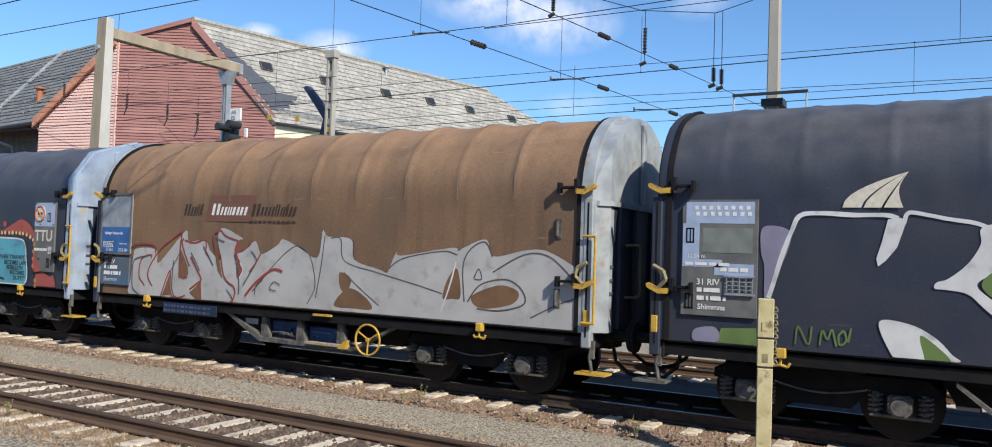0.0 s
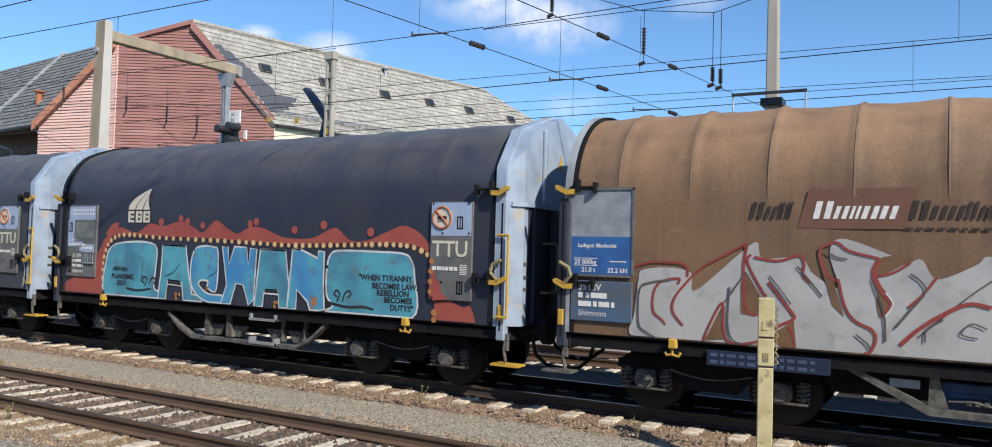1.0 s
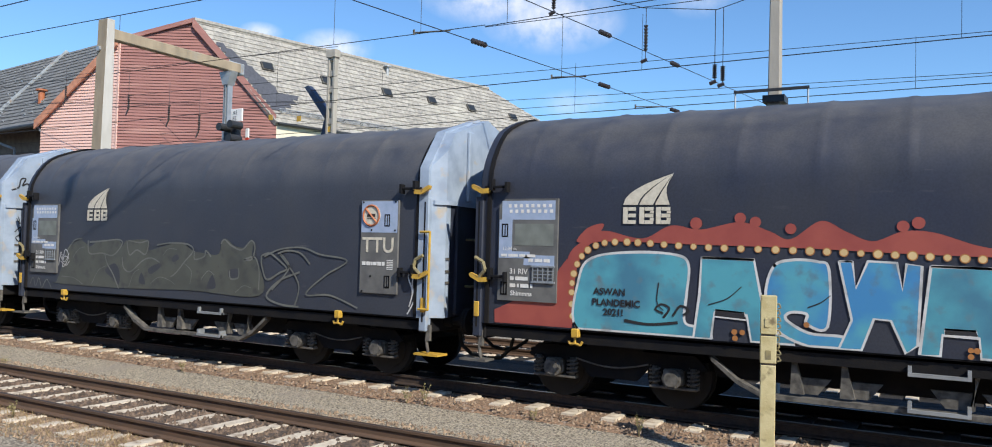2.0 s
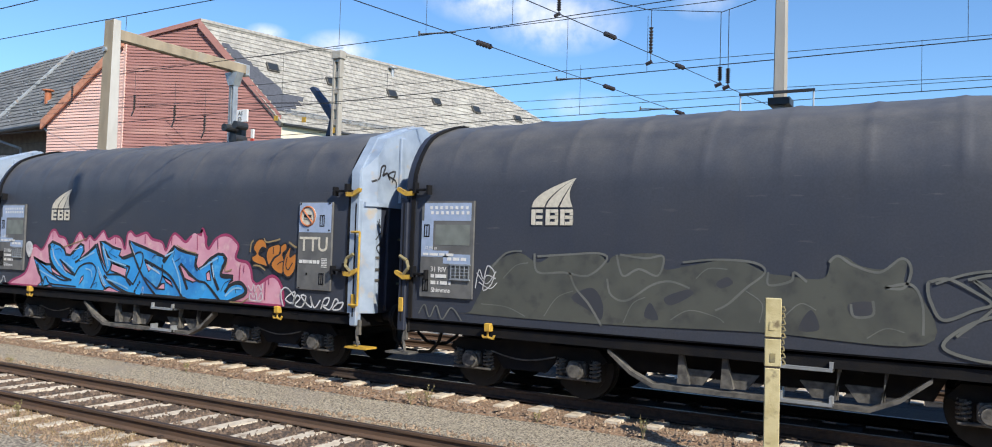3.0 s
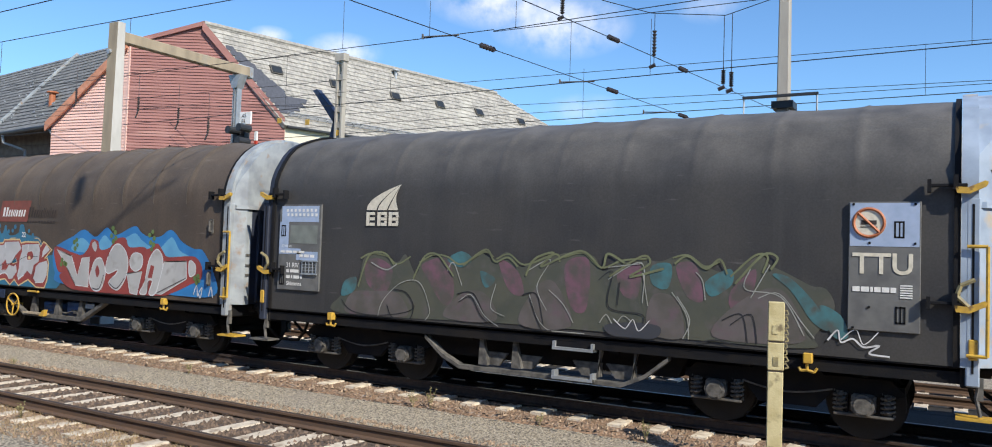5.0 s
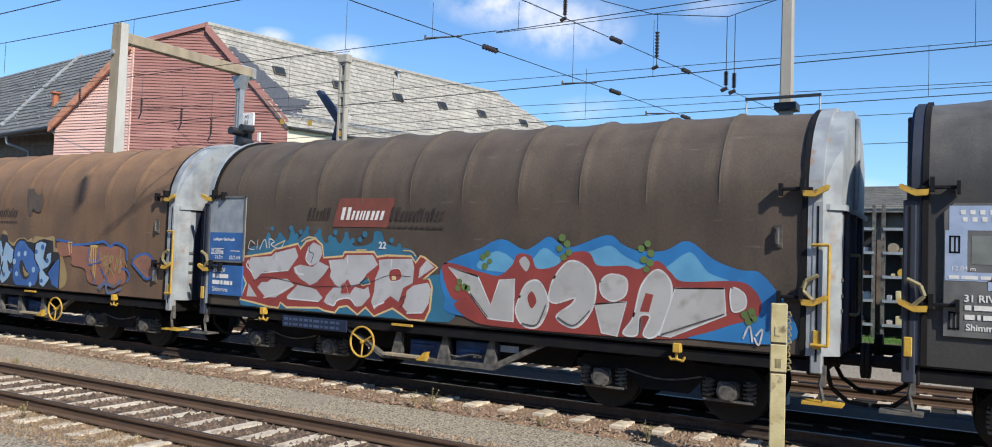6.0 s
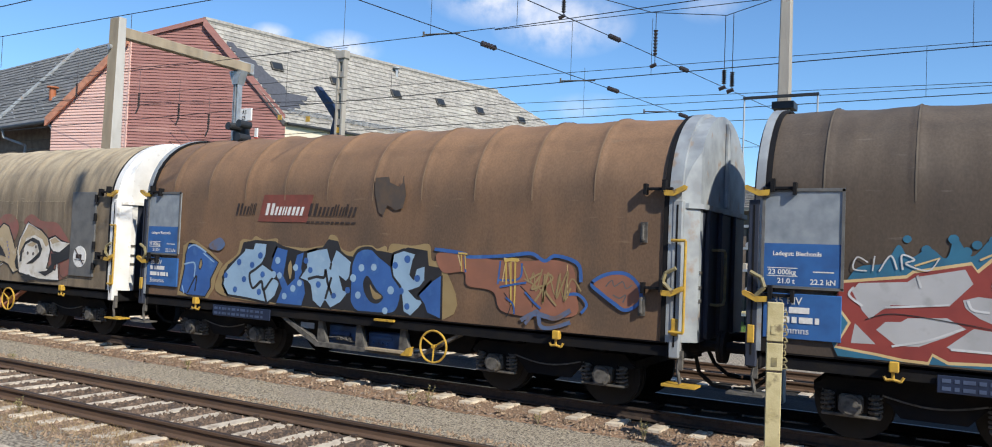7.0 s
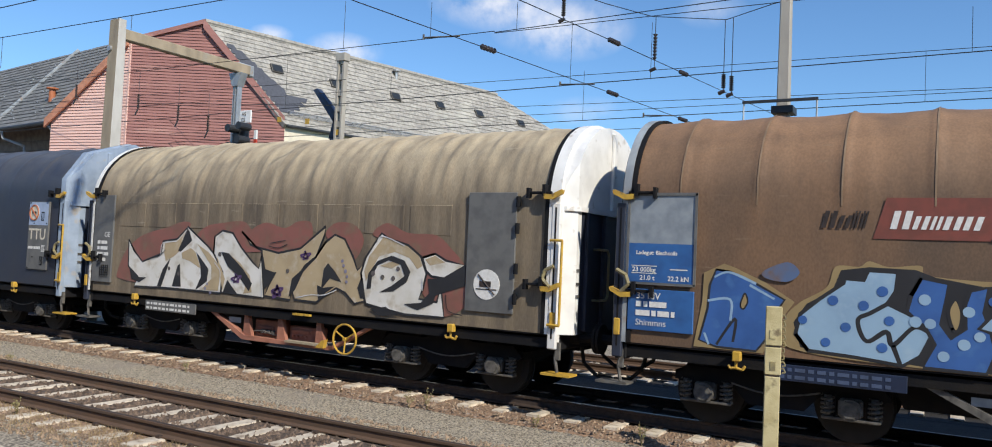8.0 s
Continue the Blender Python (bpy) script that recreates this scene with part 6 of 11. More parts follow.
fill(w, 'graffiti_letter', 'spray', 12, [(1.51, 1.52), (1.64, 1.64), (1.78, 1.71), (1.97, 1.86), (2.19, 1.96), (2.34, 1.95), (2.42, 1.88), (2.32, 1.72), (2.30, 1.57), (2.60, 1.56), (2.60, 1.49), (2.47, 1.38), (2.70, 1.44), (2.87, 1.42), (2.96, 1.31), (2.90, 1.21), (2.70, 1.14), (2.50, 1.08), (1.48, 1.08)], False, 'black', 0.06)
fill(w, 'graffiti_letter', 'spray', 14, [(-0.51, 1.65), (-0.32, 1.84), (-0.10, 1.89), (-0.04, 1.68), (-0.04, 1.08), (-0.50, 1.08)], True)
fill(w, 'graffiti_letter', 'sprayblue', 15, [(1.27, 1.75), (1.55, 1.70), (1.71, 1.61), (1.90, 1.39), (1.72, 1.09), (1.32, 1.10)], True)
fill(w, 'graffiti_gap', 'pink', 16, [(-3.14, 1.54), (-3.01, 1.48), (-2.75, 1.37), (-2.86, 1.35), (-3.08, 1.42)], False, 'black', 0.032)
fill(w, 'graffiti_gap', 'pink', 18, [(-2.82, 1.71), (-2.53, 1.55), (-2.23, 1.39), (-2.35, 1.39), (-2.62, 1.48)], False, 'black', 0.032)
fill(w, 'graffiti_gap', 'pink', 20, [(-2.02, 1.34), (-1.94, 1.39), (-1.95, 1.31), (-2.09, 1.18)], False, 'black', 0.032)
fill(w, 'graffiti_gap', 'pink', 22, [(-0.98, 1.68), (-0.73, 1.63), (-0.50, 1.58), (-0.54, 1.39), (-0.70, 1.46), (-1.02, 1.53)], False, 'black', 0.032)
fill(w, 'graffiti_gap', 'pink', 24, [(0.08, 1.74), (0.33, 1.65), (0.20, 1.55)], False, 'black', 0.032)
fill(w, 'graffiti_gap', 'pink', 26, [(0.47, 1.22), (0.60, 1.32), (0.70, 1.34), (0.71, 1.22)], False, 'black', 0.032)
fill(w, 'graffiti_gap', 'pink', 28, [(0.62, 1.49), (0.89, 1.38), (0.96, 1.28), (0.75, 1.37)], False, 'black', 0.032)
fill(w, 'graffiti_gap', 'pink', 30, [(1.13, 1.73), (1.27, 1.66), (1.40, 1.53), (1.67, 1.44), (1.52, 1.40), (1.28, 1.46), (1.19, 1.59)], False, 'black', 0.032)
fill(w, 'graffiti_gap', 'pink', 32, [(-1.21, 1.13), (-1.03, 1.19), (-0.59, 1.08), (-1.23, 1.08)], False, 'black', 0.032)
fill(w, 'graffiti_gap', 'pink', 34, [(1.89, 1.58), (1.98, 1.64), (2.03, 1.46), (1.92, 1.45)], False, 'black', 0.032)
fill(w, 'graffiti_gap', 'pink', 36, [(-3.38, 1.09), (-3.15, 1.13), (-2.90, 1.08), (-3.32, 1.08)], False, 'black', 0.032)
stroke(w, 'graffiti_fold', 'black', 38, [(-3.18, 2.01), (-3.21, 1.81), (-3.05, 1.57), (-2.69, 1.35), (-2.35, 1.27)], 0.05)
stroke(w, 'graffiti_fold', 'black', 38, [(-2.25, 1.66), (-1.93, 1.81), (-1.55, 2.06)], 0.05)
stroke(w, 'graffiti_fold', 'black', 38, [(-1.21, 1.89), (-0.95, 1.72), (-0.47, 1.64), (-0.41, 1.59), (-0.49, 1.39), (-0.34, 1.25)], 0.05)
stroke(w, 'graffiti_fold', 'black', 38, [(-0.45, 2.14), (-0.33, 1.93), (-0.09, 1.59), (0.18, 1.30), (0.45, 1.09)], 0.05)
stroke(w, 'graffiti_fold', 'black', 38, [(0.06, 1.79), (0.44, 1.66), (0.87, 1.48), (1.25, 1.08)], 0.05)
stroke(w, 'graffiti_fold', 'black', 38, [(1.15, 1.75), (1.44, 1.55), (1.67, 1.43), (1.90, 1.39), (2.27, 1.10)], 0.05)
stroke(w, 'graffiti_fold', 'black', 39, [(-1.24, 1.42), (-0.94, 1.25), (-0.45, 1.09), (-0.17, 1.08)], 0.065)
stroke(w, 'graffiti_fold', 'black', 39, [(0.94, 2.06), (0.78, 1.89), (0.65, 1.75)], 0.065)
stroke(w, 'graffiti_fold', 'black', 39, [(1.11, 1.71), (1.24, 1.50), (1.38, 1.25)], 0.065)
stroke(w, 'graffiti_fold', 'black', 39, [(2.01, 1.84), (2.09, 1.55), (2.25, 1.28)], 0.065)
stroke(w, 'graffiti_fold', 'black', 39, [(2.34, 1.92), (2.42, 1.84), (2.31, 1.65), (2.33, 1.55), (2.63, 1.55)], 0.065)
stroke(w, 'graffiti_fold', 'black', 39, [(2.42, 1.25), (2.56, 1.39), (2.80, 1.45), (2.96, 1.35), (2.94, 1.24), (2.63, 1.12)], 0.065)
stroke(w, 'graffiti_fold', 'black', 40, [(-2.82, 1.71), (-2.53, 1.53), (-2.24, 1.37)], 0.034)
stroke(w, 'graffiti_fold', 'black', 40, [(-2.24, 1.39), (-2.09, 1.57), (-1.82, 1.66), (-1.61, 1.64), (-1.50, 1.51), (-1.55, 1.32), (-1.66, 1.13)], 0.034)
stroke(w, 'graffiti_fold', 'black', 40, [(-1.55, 2.04), (-1.41, 1.79), (-1.16, 1.48), (-1.00, 1.67), (-1.16, 1.89), (-1.39, 2.12)], 0.034)
stroke(w, 'graffiti_fold', 'black', 40, [(-1.16, 1.44), (-0.75, 1.46), (-0.46, 1.39), (-0.27, 1.27)], 0.034)
stroke(w, 'graffiti_fold', 'black', 40, [(-1.39, 1.43), (-1.29, 1.25), (-1.13, 1.12)], 0.034)
stroke(w, 'graffiti_fold', 'black', 40, [(-0.61, 1.78), (-0.33, 1.86), (-0.10, 1.94), (0.01, 1.87), (-0.02, 1.68), (-0.14, 1.46), (-0.27, 1.27)], 0.034)
stroke(w, 'graffiti_fold', 'black', 40, [(0.09, 1.43), (0.36, 1.29), (0.49, 1.24), (0.62, 1.46), (0.61, 1.71)], 0.034)
stroke(w, 'graffiti_fold', 'black', 40, [(1.59, 1.90), (1.57, 1.72), (1.65, 1.62)], 0.034)
stroke(w, 'graffiti_fold', 'black', 40, [(-3.65, 1.59), (-3.52, 1.35), (-3.42, 1.11), (-3.33, 1.31), (-3.15, 1.17), (-2.74, 1.15), (-2.18, 1.14)], 0.034)
stroke(w, 'graffiti_fold', 'black', 40, [(-3.78, 1.71), (-3.22, 1.44), (-2.74, 1.27), (-2.46, 1.27)], 0.034)
stroke(w, 'graffiti_fold', 'black', 41, [(-3.12, 2.03), (-3.01, 2.04), (-3.14, 1.91)], 0.012)
stroke(w, 'graffiti_fold', 'black', 41, [(-3.00, 1.92), (-2.83, 1.94), (-2.75, 1.87)], 0.012)
stroke(w, 'graffiti_fold', 'black', 41, [(-2.32, 1.87), (-2.33, 1.73), (-2.15, 1.81)], 0.012)
stroke(w, 'graffiti_fold', 'black', 41, [(-1.06, 2.03), (-0.98, 1.99), (-1.08, 1.90), (-0.81, 1.80)], 0.012)
stroke(w, 'graffiti_fold', 'black', 41, [(0.30, 1.82), (0.39, 1.89), (0.56, 1.86)], 0.012)
stroke(w, 'graffiti_fold', 'black', 41, [(0.96, 1.98), (0.93, 1.77), (1.15, 1.86)], 0.012)
stroke(w, 'graffiti_fold', 'black', 41, [(-1.59, 1.21), (-1.46, 1.26), (-1.49, 1.14)], 0.012)
stroke(w, 'graffiti_fold', 'black', 41, [(2.31, 1.26), (2.41, 1.42), (2.59, 1.49)], 0.012)
stroke(w, 'graffiti_fold', 'black', 41, [(2.20, 1.93), (2.20, 1.81)], 0.012)
stroke(w, 'graffiti_fold', 'black', 41, [(2.71, 1.38), (2.71, 1.25)], 0.012)
dots(w, 'graffiti_dot', 'black', 42, [(-0.06, 1.33), (-0.11, 1.27), (-0.16, 1.21), (-0.20, 1.15), (-0.24, 1.09)], 0.026)
stroke(w, 'graffiti_shine', 'skyline', 43, [(-3.10, 1.96), (-3.02, 1.77), (-2.81, 1.58), (-2.52, 1.41)], 0.032)
stroke(w, 'graffiti_shine', 'skyline', 43, [(-2.70, 1.69), (-2.30, 1.51)], 0.032)
stroke(w, 'graffiti_shine', 'skyline', 43, [(-2.09, 1.71), (-1.59, 1.90)], 0.032)
stroke(w, 'graffiti_shine', 'skyline', 43, [(-1.31, 2.07), (-1.17, 1.80), (-1.10, 1.62)], 0.032)
stroke(w, 'graffiti_shine', 'skyline', 43, [(-1.15, 1.78), (-0.75, 1.69), (-0.51, 1.65)], 0.032)
stroke(w, 'graffiti_shine', 'skyline', 43, [(-1.45, 1.60), (-1.29, 1.39), (-1.19, 1.24)], 0.032)
stroke(w, 'graffiti_shine', 'skyline', 43, [(-1.14, 1.35), (-0.74, 1.27), (-0.41, 1.18)], 0.032)
stroke(w, 'graffiti_shine', 'skyline', 43, [(0.17, 1.69), (0.53, 1.54)], 0.032)
stroke(w, 'graffiti_shine', 'skyline', 43, [(0.69, 1.88), (0.94, 1.98)], 0.032)
stroke(w, 'graffiti_shine', 'skyline', 43, [(0.90, 1.85), (1.12, 1.49), (1.20, 1.17)], 0.032)
stroke(w, 'graffiti_shine', 'skyline', 43, [(2.05, 1.75), (2.11, 1.52)], 0.032)
stroke(w, 'graffiti_shine', 'skyline', 43, [(2.43, 1.18), (2.66, 1.33), (2.87, 1.34)], 0.032)
stroke(w, 'graffiti_shine', 'skyline', 43, [(-3.56, 1.45), (-3.21, 1.34), (-2.80, 1.23)], 0.032)
stroke(w, 'graffiti_shine', 'skyline', 43, [(-1.87, 1.54), (-1.68, 1.50), (-1.63, 1.36)], 0.032)
stroke(w, 'graffiti_shine', 'skyline', 43, [(1.71, 1.65), (1.97, 1.78), (2.19, 1.89)], 0.032)
stroke(w, 'graffiti_shine', 'chalk', 44, [(-3.10, 1.94), (-3.02, 1.74), (-2.81, 1.55)], 0.014)
stroke(w, 'graffiti_shine', 'chalk', 44, [(-1.31, 2.02), (-1.18, 1.80)], 0.014)
stroke(w, 'graffiti_shine', 'chalk', 44, [(-0.40, 2.10), (-0.25, 1.88)], 0.014)
stroke(w, 'graffiti_shine', 'chalk', 44, [(-1.43, 1.51), (-1.24, 1.23), (-1.14, 1.24)], 0.014)
stroke(w, 'graffiti_shine', 'chalk', 44, [(2.06, 1.71), (2.12, 1.49)], 0.014)
stroke(w, 'graffiti_shine', 'chalk', 44, [(0.17, 1.67), (0.55, 1.52)], 0.014)
stroke(w, 'graffiti_shine', 'chalk', 44, [(-2.32, 1.92), (-2.01, 2.00)], 0.014)
stroke(w, 'graffiti_shine', 'chalk', 44, [(0.01, 1.16), (0.06, 1.25), (0.06, 1.08)], 0.014)
stroke(w, 'graffiti_drip', 'magenta', 45, [(-3.11, 2.31), (-3.11, 2.16)], 0.02)
stroke(w, 'graffiti_drip', 'magenta', 45, [(-2.19, 2.25), (-2.18, 2.07)], 0.02)
stroke(w, 'graffiti_drip', 'magenta', 45, [(-1.78, 2.15), (-1.77, 1.96)], 0.02)
stroke(w, 'graffiti_drip', 'magenta', 45, [(0.05, 2.29), (0.06, 2.11)], 0.02)
stroke(w, 'graffiti_drip', 'magenta', 45, [(-0.90, 2.22), (-0.89, 2.08)], 0.02)
stroke(w, 'graffiti_drip', 'magenta', 45, [(0.88, 2.31), (0.86, 2.10)], 0.02)
stroke(w, 'graffiti_drip', 'magenta', 45, [(1.60, 2.31), (1.62, 2.02)], 0.02)
stroke(w, 'graffiti_drip', 'magenta', 45, [(2.17, 2.27), (2.19, 2.06)], 0.02)
stroke(w, 'graffiti_drip', 'magenta', 45, [(2.80, 1.79), (2.79, 1.49)], 0.02)
stroke(w, 'graffiti_drip', 'magenta', 45, [(2.90, 1.77), (2.90, 1.64)], 0.02)
stroke(w, 'graffiti_drip', 'magenta', 45, [(3.46, 1.50), (3.46, 1.17)], 0.02)
stroke(w, 'graffiti_drip', 'magenta', 45, [(3.54, 1.56), (3.55, 1.44)], 0.02)
stroke(w, 'graffiti_wisp', 'tan', 46, [(1.02, 2.10), (1.27, 2.01), (1.59, 1.96)], 0.022)
stroke(w, 'graffiti_wisp', 'tan', 46, [(2.45, 1.81), (2.40, 1.65), (2.59, 1.68)], 0.022)
stroke(w, 'graffiti_wisp', 'tan', 46, [(2.56, 1.08), (2.84, 1.08), (3.04, 1.17)], 0.022)
stroke(w, 'graffiti_wisp', 'tan', 46, [(-2.71, 1.98), (-2.11, 2.12), (-1.89, 2.19)], 0.022)

fill(w, 'graffiti_letter', 'orange', 53, [(3.14, 2.14), (3.22, 2.24), (3.35, 2.26), (3.44, 2.19), (3.46, 2.09), (3.35, 2.11), (3.27, 1.99), (3.42, 1.92), (3.49, 1.78), (3.36, 1.79), (3.14, 1.84), (3.10, 1.93), (3.20, 1.99), (3.14, 2.06)], True, 'black', .03)
fill(w, 'graffiti_letter', 'orange', 55, [(3.52, 2.11), (3.69, 2.17), (3.79, 2.16), (3.78, 2.01), (3.65, 1.93), (3.55, 1.80), (3.49, 1.85), (3.46, 1.99)], True, 'black', .03)
fill(w, 'graffiti_letter', 'orange', 57, [(3.81, 2.14), (3.93, 2.20), (3.96, 2.09), (3.86, 2.01), (3.90, 1.90), (3.91, 1.73), (3.85, 1.65), (3.70, 1.69), (3.59, 1.80), (3.67, 1.93), (3.80, 2.01)], True, 'black', .03)
fill(w, 'graffiti_letter', 'orange', 59, [(3.98, 2.07), (4.06, 2.13), (4.04, 1.96), (4.16, 2.02), (4.19, 1.95), (4.17, 1.74), (4.07, 1.62), (3.97, 1.61), (3.89, 1.70), (3.90, 1.90)], True, 'black', .03)
stroke(w, 'graffiti_line', 'black', 61, [(3.27, 2.01), (3.37, 2.07), (3.46, 2.08)], .022)
stroke(w, 'graffiti_line', 'black', 62, [(3.63, 2.12), (3.63, 2.00)], .02)
stroke(w, 'graffiti_line', 'black', 63, [(3.74, 1.81), (3.82, 1.86), (3.88, 1.87)], .022)
stroke(w, 'graffiti_line', 'black', 64, [(3.98, 1.96), (3.95, 1.81), (4.01, 1.73), (4.11, 1.86)], .022)
stroke(w, 'graffiti_halo', 'tan', 65, [(3.13, 2.24), (3.07, 2.17), (3.05, 2.02)], .03)
stroke(w, 'graffiti_halo', 'tan', 66, [(3.39, 2.28), (3.45, 2.21), (3.61, 2.23), (3.79, 2.27)], .03)
stroke(w, 'graffiti_halo', 'tan', 67, [(3.15, 1.78), (3.31, 1.77), (3.45, 1.70)], .03)
stroke(w, 'graffiti_halo', 'tan', 68, [(4.01, 2.22), (4.14, 2.15), (4.20, 2.13)], .03)
stroke(w, 'graffiti_tag', 'chalk', 69, [(3.93, 1.08), (3.86, 1.31), (3.94, 1.41), (4.06, 1.38), (4.19, 1.23), (4.11, 1.15), (3.98, 1.21), (4.10, 1.31), (4.20, 1.34), (4.15, 1.13), (4.24, 1.29), (4.32, 1.24), (4.21, 1.12), (4.37, 1.10), (4.46, 1.28), (4.34, 1.29), (4.48, 1.16), (4.60, 1.11), (4.56, 1.29), (4.66, 1.10), (4.79, 1.24)], .025)
stroke(w, 'graffiti_tag', 'chalk', 70, [(4.81, 1.09), (4.88, 1.26), (4.99, 1.28), (4.94, 1.16), (4.84, 1.15), (5.01, 1.09), (5.12, 1.27), (5.19, 1.23), (5.07, 1.10), (5.23, 1.11), (5.30, 1.22), (5.19, 1.21)], .025)
stroke(w, 'graffiti_tag', 'chalk', 71, [(3.03, 1.41), (3.12, 1.32), (3.18, 1.44), (3.21, 1.31), (3.29, 1.43), (3.38, 1.34), (3.40, 1.45)], .02)
stroke(w, 'graffiti_tag', 'chalk', 72, [(3.08, 1.15), (3.10, 1.27), (3.19, 1.20), (3.25, 1.29), (3.28, 1.16), (3.38, 1.30), (3.38, 1.15), (3.06, 1.15)], .02)

fill(w, 'graffiti_mask', 'chalk', 73, [(-4.11, 2.02), (-3.98, 2.09), (-3.85, 2.00), (-3.87, 1.83), (-3.97, 1.72), (-4.09, 1.86)], True)
stroke(w, 'graffiti_scrawl', 'chalk', 74, [(-5.27, 1.17), (-5.16, 1.27), (-5.07, 1.10), (-4.96, 1.26), (-4.87, 1.11)], .02)

# wagon 5
w = TRAIN[5][0]
fill(w, 'graffiti_haze', 'moss', 1, [(-3.67, 1.08), (-3.73, 1.36), (-3.37, 1.57), (-3.21, 2.06), (-2.83, 2.09), (-2.54, 1.98), (-2.37, 2.11), (-2.16, 1.80), (-2.00, 2.04), (-1.56, 2.10), (-1.30, 2.01), (-0.97, 2.17), (-0.72, 2.09), (-0.48, 2.20), (-0.23, 1.98), (0.00, 2.14), (0.31, 2.17), (0.53, 2.22), (0.91, 2.18), (1.07, 1.97), (1.34, 2.13), (1.69, 2.15), (1.90, 2.14), (2.17, 2.23), (2.44, 2.11), (2.83, 2.02), (3.19, 2.26), (3.32, 2.14), (3.57, 2.02), (3.81, 1.90), (3.99, 1.86), (4.08, 1.62), (3.86, 1.29), (3.78, 1.13), (2.35, 1.12), (-0.57, 1.13)], True)
fill(w, 'graffiti_shade', 'plum', 2, [(-3.20, 1.93), (-2.92, 2.03), (-2.63, 1.85), (-2.77, 1.47), (-3.12, 1.58)], True)
fill(w, 'graffiti_shade', 'plum', 3, [(-2.03, 1.97), (-1.56, 2.06), (-1.42, 1.53), (-1.60, 1.34), (-1.94, 1.75)], True)
fill(w, 'graffiti_shade', 'plum', 4, [(-0.63, 2.08), (-0.30, 1.92), (-0.19, 1.58), (-0.44, 1.63)], True)
fill(w, 'graffiti_shade', 'plum', 5, [(0.47, 2.04), (0.84, 2.12), (0.82, 1.43), (0.58, 1.45)], True)
fill(w, 'graffiti_shade', 'plum', 6, [(1.28, 1.95), (1.60, 2.09), (1.58, 1.66), (1.37, 1.65)], True)
fill(w, 'graffiti_shade', 'plum', 7, [(2.11, 2.08), (2.37, 2.11), (2.48, 1.65), (2.26, 1.69)], True)
fill(w, 'graffiti_shade', 'plum', 8, [(2.84, 1.79), (3.14, 2.08), (3.09, 1.72), (2.85, 1.56)], True)
fill(w, 'graffiti_shade', 'teal', 9, [(-1.56, 2.05), (-1.31, 2.19), (-1.10, 2.08), (-1.29, 1.94)], True)
fill(w, 'graffiti_shade', 'teal', 10, [(-0.95, 1.90), (-0.68, 1.79), (-0.85, 1.65)], True)
fill(w, 'graffiti_shade', 'teal', 11, [(1.77, 2.07), (2.04, 2.10), (2.00, 1.78), (1.78, 1.83)], True)
fill(w, 'graffiti_shade', 'teal', 12, [(2.51, 1.89), (2.82, 2.07), (2.85, 1.87), (2.59, 1.70)], True)
fill(w, 'graffiti_shade', 'teal', 13, [(3.35, 2.02), (3.57, 1.98), (3.88, 1.66), (4.02, 1.37), (3.83, 1.46), (3.58, 1.82)], True)
fill(w, 'graffiti_shade', 'teal', 14, [(3.91, 1.66), (4.15, 1.56), (4.24, 1.31), (4.07, 1.30)], True)
fill(w, 'graffiti_shade', 'teal', 15, [(-3.63, 1.63), (-3.38, 1.70), (-3.42, 1.47), (-3.69, 1.38)], True)
fill(w, 'graffiti_belly', 'mauve', 16, [(-3.59, 1.12), (-3.46, 1.44), (-2.98, 1.49), (-2.51, 1.48), (-2.30, 1.13), (-3.04, 1.09)], True)
fill(w, 'graffiti_belly', 'mauve', 17, [(-1.59, 1.16), (-1.27, 1.54), (-0.85, 1.56), (-0.66, 1.16)], True)
fill(w, 'graffiti_belly', 'mauve', 18, [(-0.25, 1.15), (0.03, 1.71), (0.33, 1.77), (0.59, 1.17)], True)
fill(w, 'graffiti_belly', 'mauve', 19, [(1.74, 1.19), (1.79, 1.67), (2.13, 1.63), (2.22, 1.14)], True)
fill(w, 'graffiti_belly', 'mauve', 20, [(2.61, 1.19), (2.97, 1.67), (3.45, 1.84), (3.74, 1.36), (3.60, 1.17)], True)
stroke(w, 'graffiti_outline', 'mossline', 21, [(-3.30, 2.02), (-3.08, 2.11), (-2.74, 2.07), (-2.54, 1.95), (-2.27, 2.08)], .026)
stroke(w, 'graffiti_outline', 'mossline', 22, [(-2.09, 1.99), (-1.83, 2.12), (-1.56, 2.10), (-1.30, 1.99), (-0.89, 2.19), (-0.72, 2.12)], .026)
stroke(w, 'graffiti_outline', 'mossline', 23, [(-0.67, 2.09), (-0.45, 2.17), (-0.18, 2.02), (0.31, 2.19), (0.39, 2.08)], .026)
stroke(w, 'graffiti_outline', 'mossline', 24, [(0.46, 2.15), (0.76, 2.22), (1.03, 2.02), (1.34, 2.13), (1.71, 2.17)], .026)
stroke(w, 'graffiti_outline', 'mossline', 25, [(2.06, 2.19), (2.27, 2.23), (2.50, 2.09), (2.69, 2.16)], .026)
stroke(w, 'graffiti_outline', 'mossline', 26, [(2.83, 1.97), (3.13, 2.25), (3.29, 2.24), (3.23, 2.03)], .026)
stroke(w, 'graffiti_outline', 'mistline', 27, [(-3.07, 1.96), (-2.76, 1.85), (-2.54, 1.95)], .02)
stroke(w, 'graffiti_outline', 'mistline', 28, [(-1.55, 1.88), (-1.44, 2.01), (-1.27, 1.66)], .014)
stroke(w, 'graffiti_outline', 'mistline', 29, [(-0.14, 1.93), (0.24, 2.11), (0.03, 1.71), (0.20, 1.37)], .014)
stroke(w, 'graffiti_outline', 'mistline', 30, [(1.14, 1.86), (1.63, 2.11), (1.65, 1.56)], .014)
